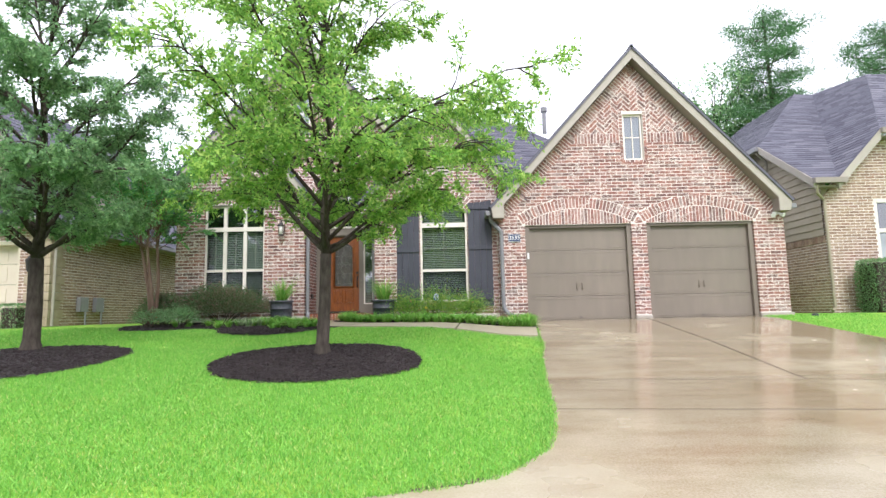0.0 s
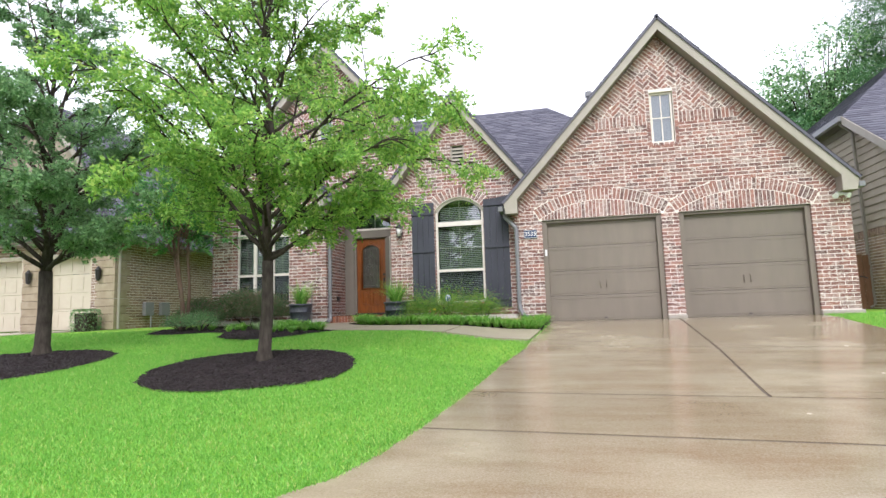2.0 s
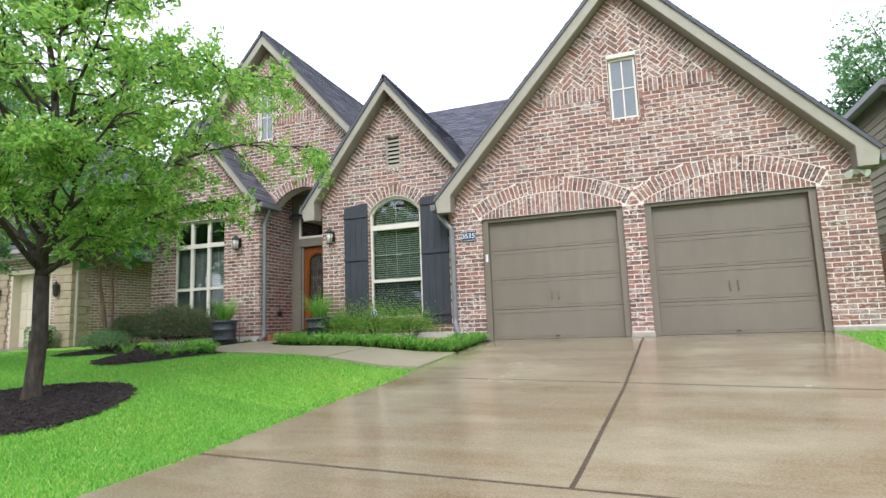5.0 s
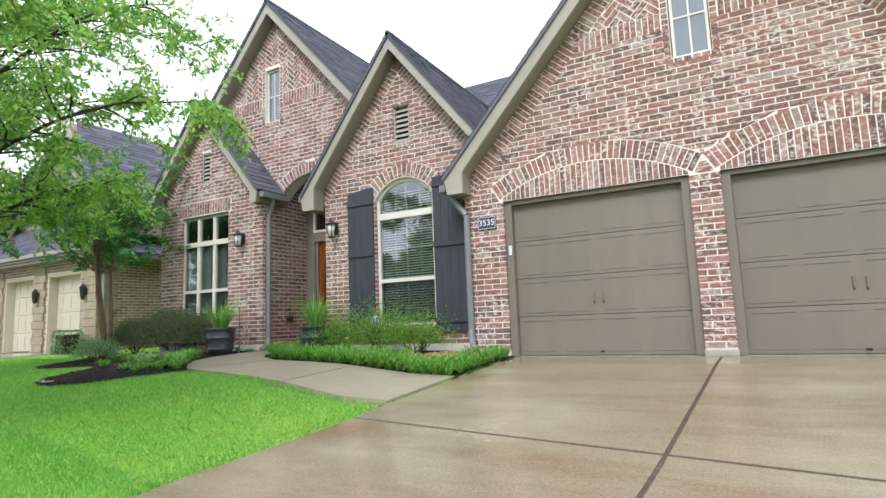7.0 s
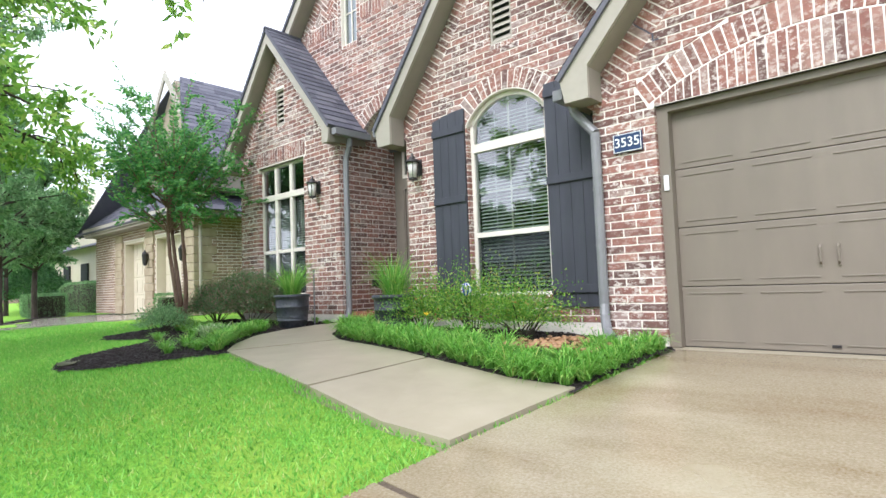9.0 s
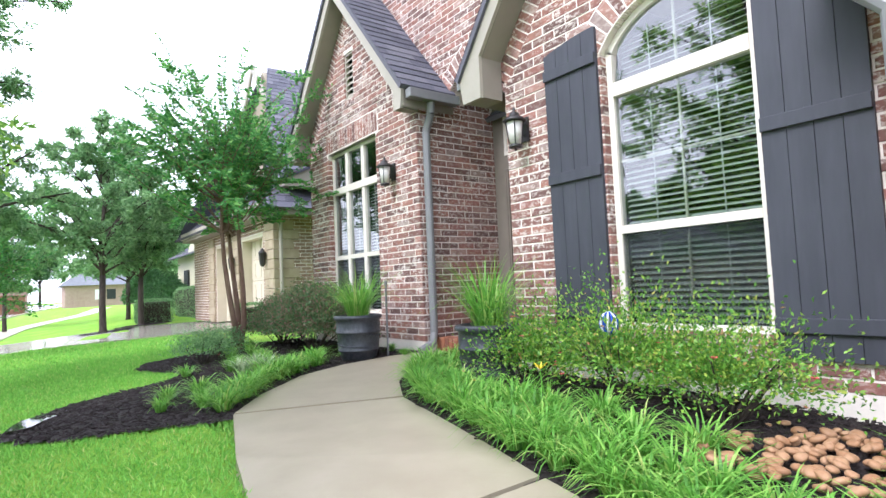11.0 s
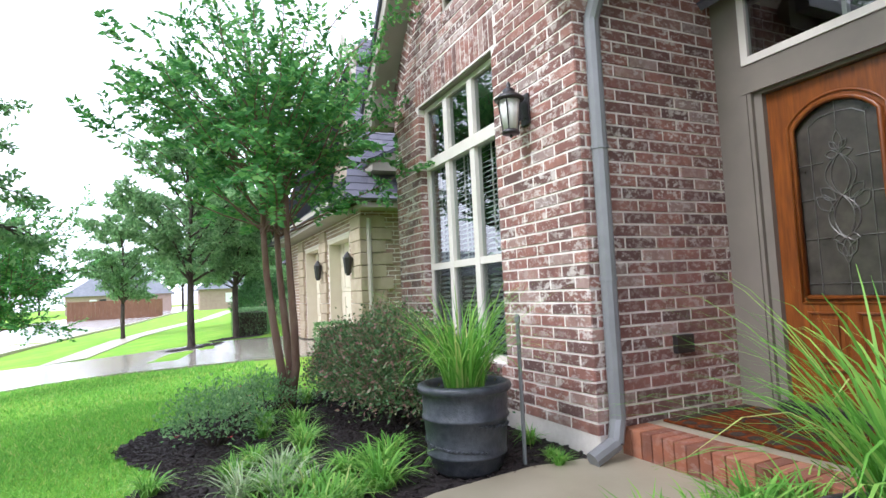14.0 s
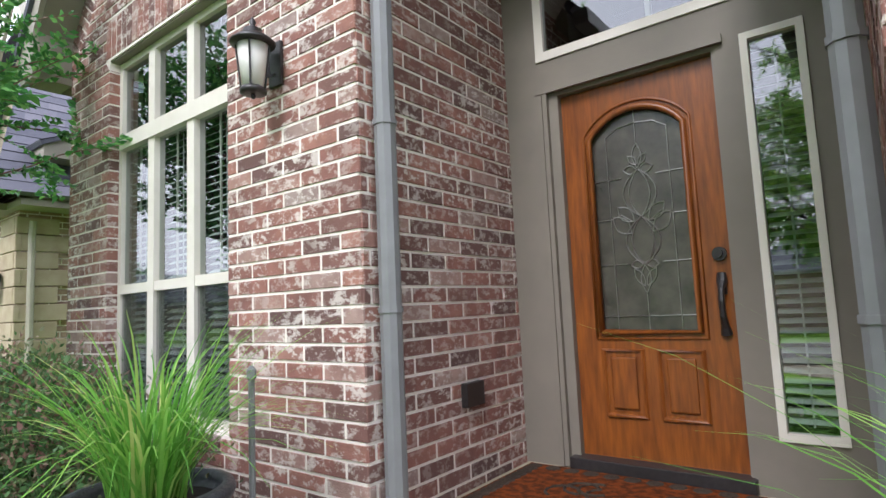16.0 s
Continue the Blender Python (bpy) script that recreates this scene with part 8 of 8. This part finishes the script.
# houses, fence and trees across the bend of the street
M_farroof = grained("far_grey_roof", (0.15, 0.16, 0.18), (0.20, 0.21, 0.23), 2, 0.9, 0.2)
M_farwall = grained("far_brick", (0.34, 0.24, 0.20), (0.42, 0.31, 0.26), 3, 0.9, 0.2)
for x, y, r in ((-95, 22, 0), (-70, -18, 0), (-118, 2, 10), (-120, 48, 0)):
    h = thing("far_house", (x, y, street_z(x)), "low brick house with a grey hipped roof across the street", "house", "far houses")
    bm = bmesh.new()
    box(bm, (-5, -8, 0), (5, 8, 3.2))
    part("wall", bm, M_farwall, h)
    bm = bmesh.new()
    vs = [bm.verts.new(p) for p in ((-5.6, -8.6, 3.1), (5.6, -8.6, 3.1), (5.6, 8.6, 3.1), (-5.6, 8.6, 3.1), (0, -4.5, 6.6), (0, 4.5, 6.6))]
    for f in ((0, 1, 4), (1, 2, 5, 4), (2, 3, 5), (3, 0, 4, 5), (3, 2, 1, 0)):
        bm.faces.new([vs[i] for i in f])
    part("roof", bm, M_farroof, h)
    for yy in (-4.5, -3.1, 2.5):
        bm = bmesh.new()
        box(bm, (5.01, yy, 1.1), (5.05, yy + 1.1, 2.5))
        part("window", bm, M_white if yy < -4 else M_indoor_shade, h)
far_fence = thing("far_fence", (-66, 1.4, 1.1), "dark brown board fence across the street", "fence")
for k in range(25):
    bm = bmesh.new()
    box(bm, (-0.02, k * 0.34, 0), (0.02, k * 0.34 + 0.33, 1.9))
    part("board", bm, M_fence, far_fence)
far_fence.rotation_euler = (0, 0, radians(12))

BT = tree("woodland_tree", (-60, 40, 0.5), 5, 0.22, (-60, 40, 9), (5.0, 5.0, 5.5), 11, 620, 34, (0.32, 0.17), M_far_leaf, M_bark, 71, "tall broadleaf tree in the woods behind the houses", group="woodland trees", top_thin=0.15, twig_len=2.0, sprig=0.22)
rb = random.Random(8)
spots = [(-75 - 14 * k + rb.uniform(-4, 4), 44 + rb.uniform(-8, 10)) for k in range(6)]
spots += [(-132 + rb.uniform(-6, 6), -40 + 13 * k) for k in range(8)]
spots += [(-60 + 12 * k + rb.uniform(-4, 4), -33 + rb.uniform(-4, 3)) for k in range(9)]
spots += [(56, -20), (60, 0), (8.3, 36), (16.2, 34), (19, 38), (26, 42), (-22, 46), (-40, 50)]
for x, y in spots:
    c = copy_thing(BT, pose(x, y, 0.3, 0, 0, rb.uniform(0, 360)))
    f = rb.uniform(0.8, 1.25)
    c.scale = (f, f, f)
# houses added out of view across the street, to fill the window glass reflections
for x in (-24, 0, 24):
    h = thing("opposite_house", (x, -24, 0.2), "added unseen brick house with a grey roof, for window reflections", "house", "opposite houses")
    bm = bmesh.new()
    box(bm, (-7.5, -5, 0), (7.5, 5, 3.4))
    part("wall", bm, M_farwall, h)
    bm = bmesh.new()
    vs = [bm.verts.new(p) for p in ((-8, -5.6, 3.3), (8, -5.6, 3.3), (8, 5.6, 3.3), (-8, 5.6, 3.3), (-3.5, 0, 7.6), (3.5, 0, 7.6))]
    for f in ((0, 1, 5, 4), (1, 2, 5), (2, 3, 4, 5), (3, 0, 4), (3, 2, 1, 0)):
        bm.faces.new([vs[i] for i in f])
    part("roof", bm, M_farroof, h)
for x, y, a in ((-12, -12.5, 20), (1, -13, 140), (11, -12.5, 260), (-23, -12, 60)):
    c = copy_thing(st, pose(x, y, 0.2, 0, 0, a))
    c.scale = (1.5, 1.5, 1.5)


def pine(x, y, h, seed, label):
    rng = np.random.default_rng(seed)
    t = thing("pine_tree", (x, y, 0.5), label, "tree", "tall pines")
    bm = bmesh.new()
    tube(bm, [(0, 0, 0), (0.1, 0, h * 0.5), (0.0, 0.1, h)], [0.28, 0.2, 0.05], 9)
    at, way = [], []
    for i in range(46):
        z = h * (0.5 + 0.5 * i / 46)
        a = i * 2.399
        L = (3.7 - 2.0 * ((z / h - 0.5) / 0.5) ** 3) * rng.uniform(0.3, 1.1) + 0.3
        d = np.array([math.cos(a), math.sin(a), 0.12])
        p0 = np.array([0, 0, z])
        tube(bm, [tuple(p0), tuple(p0 + d * L * 0.6), tuple(p0 + d * L + np.array([0, 0, 0.3]))], [0.06, 0.035, 0.01], 5)
        for c in range(7):
            q = p0 + d * L * rng.uniform(0.45, 1.05) + rng.normal(size=3) * [0.35, 0.35, 0.12]
            n = 150
            v = rng.normal(size=(n, 3)) + [0, 0, 0.4]
            at.append(q + rng.normal(size=(n, 3)) * [0.42, 0.42, 0.22])
            way.append(v)
    part("trunk", bm, M_bark, t, smooth=True)
    me = leaves_mesh("crown", np.concatenate(at), np.concatenate(way), 0.24, 0.035, M_far_leaf, rng)
    ob = new("crown", me)
    ob.parent = t
    tagged(ob, "layered clumps of long green needles", kind="stuff")
    return t


pn = pine(21.7, 36, 20.3, 81, "tall pine with layered needle clumps behind the houses")
tree("hardwood_tree", (18.0, 37, 0.5), 9.0, 0.22, (18.0, 37, 14.6), (3.4, 3.2, 3.4), 14, 420, 30, (0.24, 0.13), M_leaf_dark, M_bark, 83, "tall leafy tree behind the roofs", top_thin=0.2, twig_len=1.4, sprig=0.25)
copy_thing(pn, pose(28.8, 35, -1.0, 0, 0, 120))
copy_thing(pn, pose(33.5, 37, -2.0, 0, 0, 200))

# small things on the lawn and by the tan wall
for x, y, m, s, nm, lab in ((8.15, 12.6, M_pot, 0.07, "sprinkler_box", "small green valve cover on the grass strip"),):
    bm = bmesh.new()
    lathe(bm, [(s, -0.02), (s, 0.04), (s * 0.7, 0.06)], 10)
    o = part(nm, bm, m, None)
    o.location = (x, y, ground_z(x, y))
    tagged(o, lab, "valve cover")
for y in (15.4, 16.1):
    bm = bmesh.new()
    box(bm, (-0.12, -0.18, 0.35), (0.0, 0.18, 0.75), 0.02)
    tube(bm, [(0.0, 0.05, 0.0), (0.0, 0.05, 0.36)], 0.025, 7)
    o = part("utility_meter", bm, M_gutter, None)
    o.location = (NX + 0.14, y, ground_z(NX, y))
    tagged(o, "grey utility meter on the tan brick side wall", "meter", "utility meters")


loose_bricks()
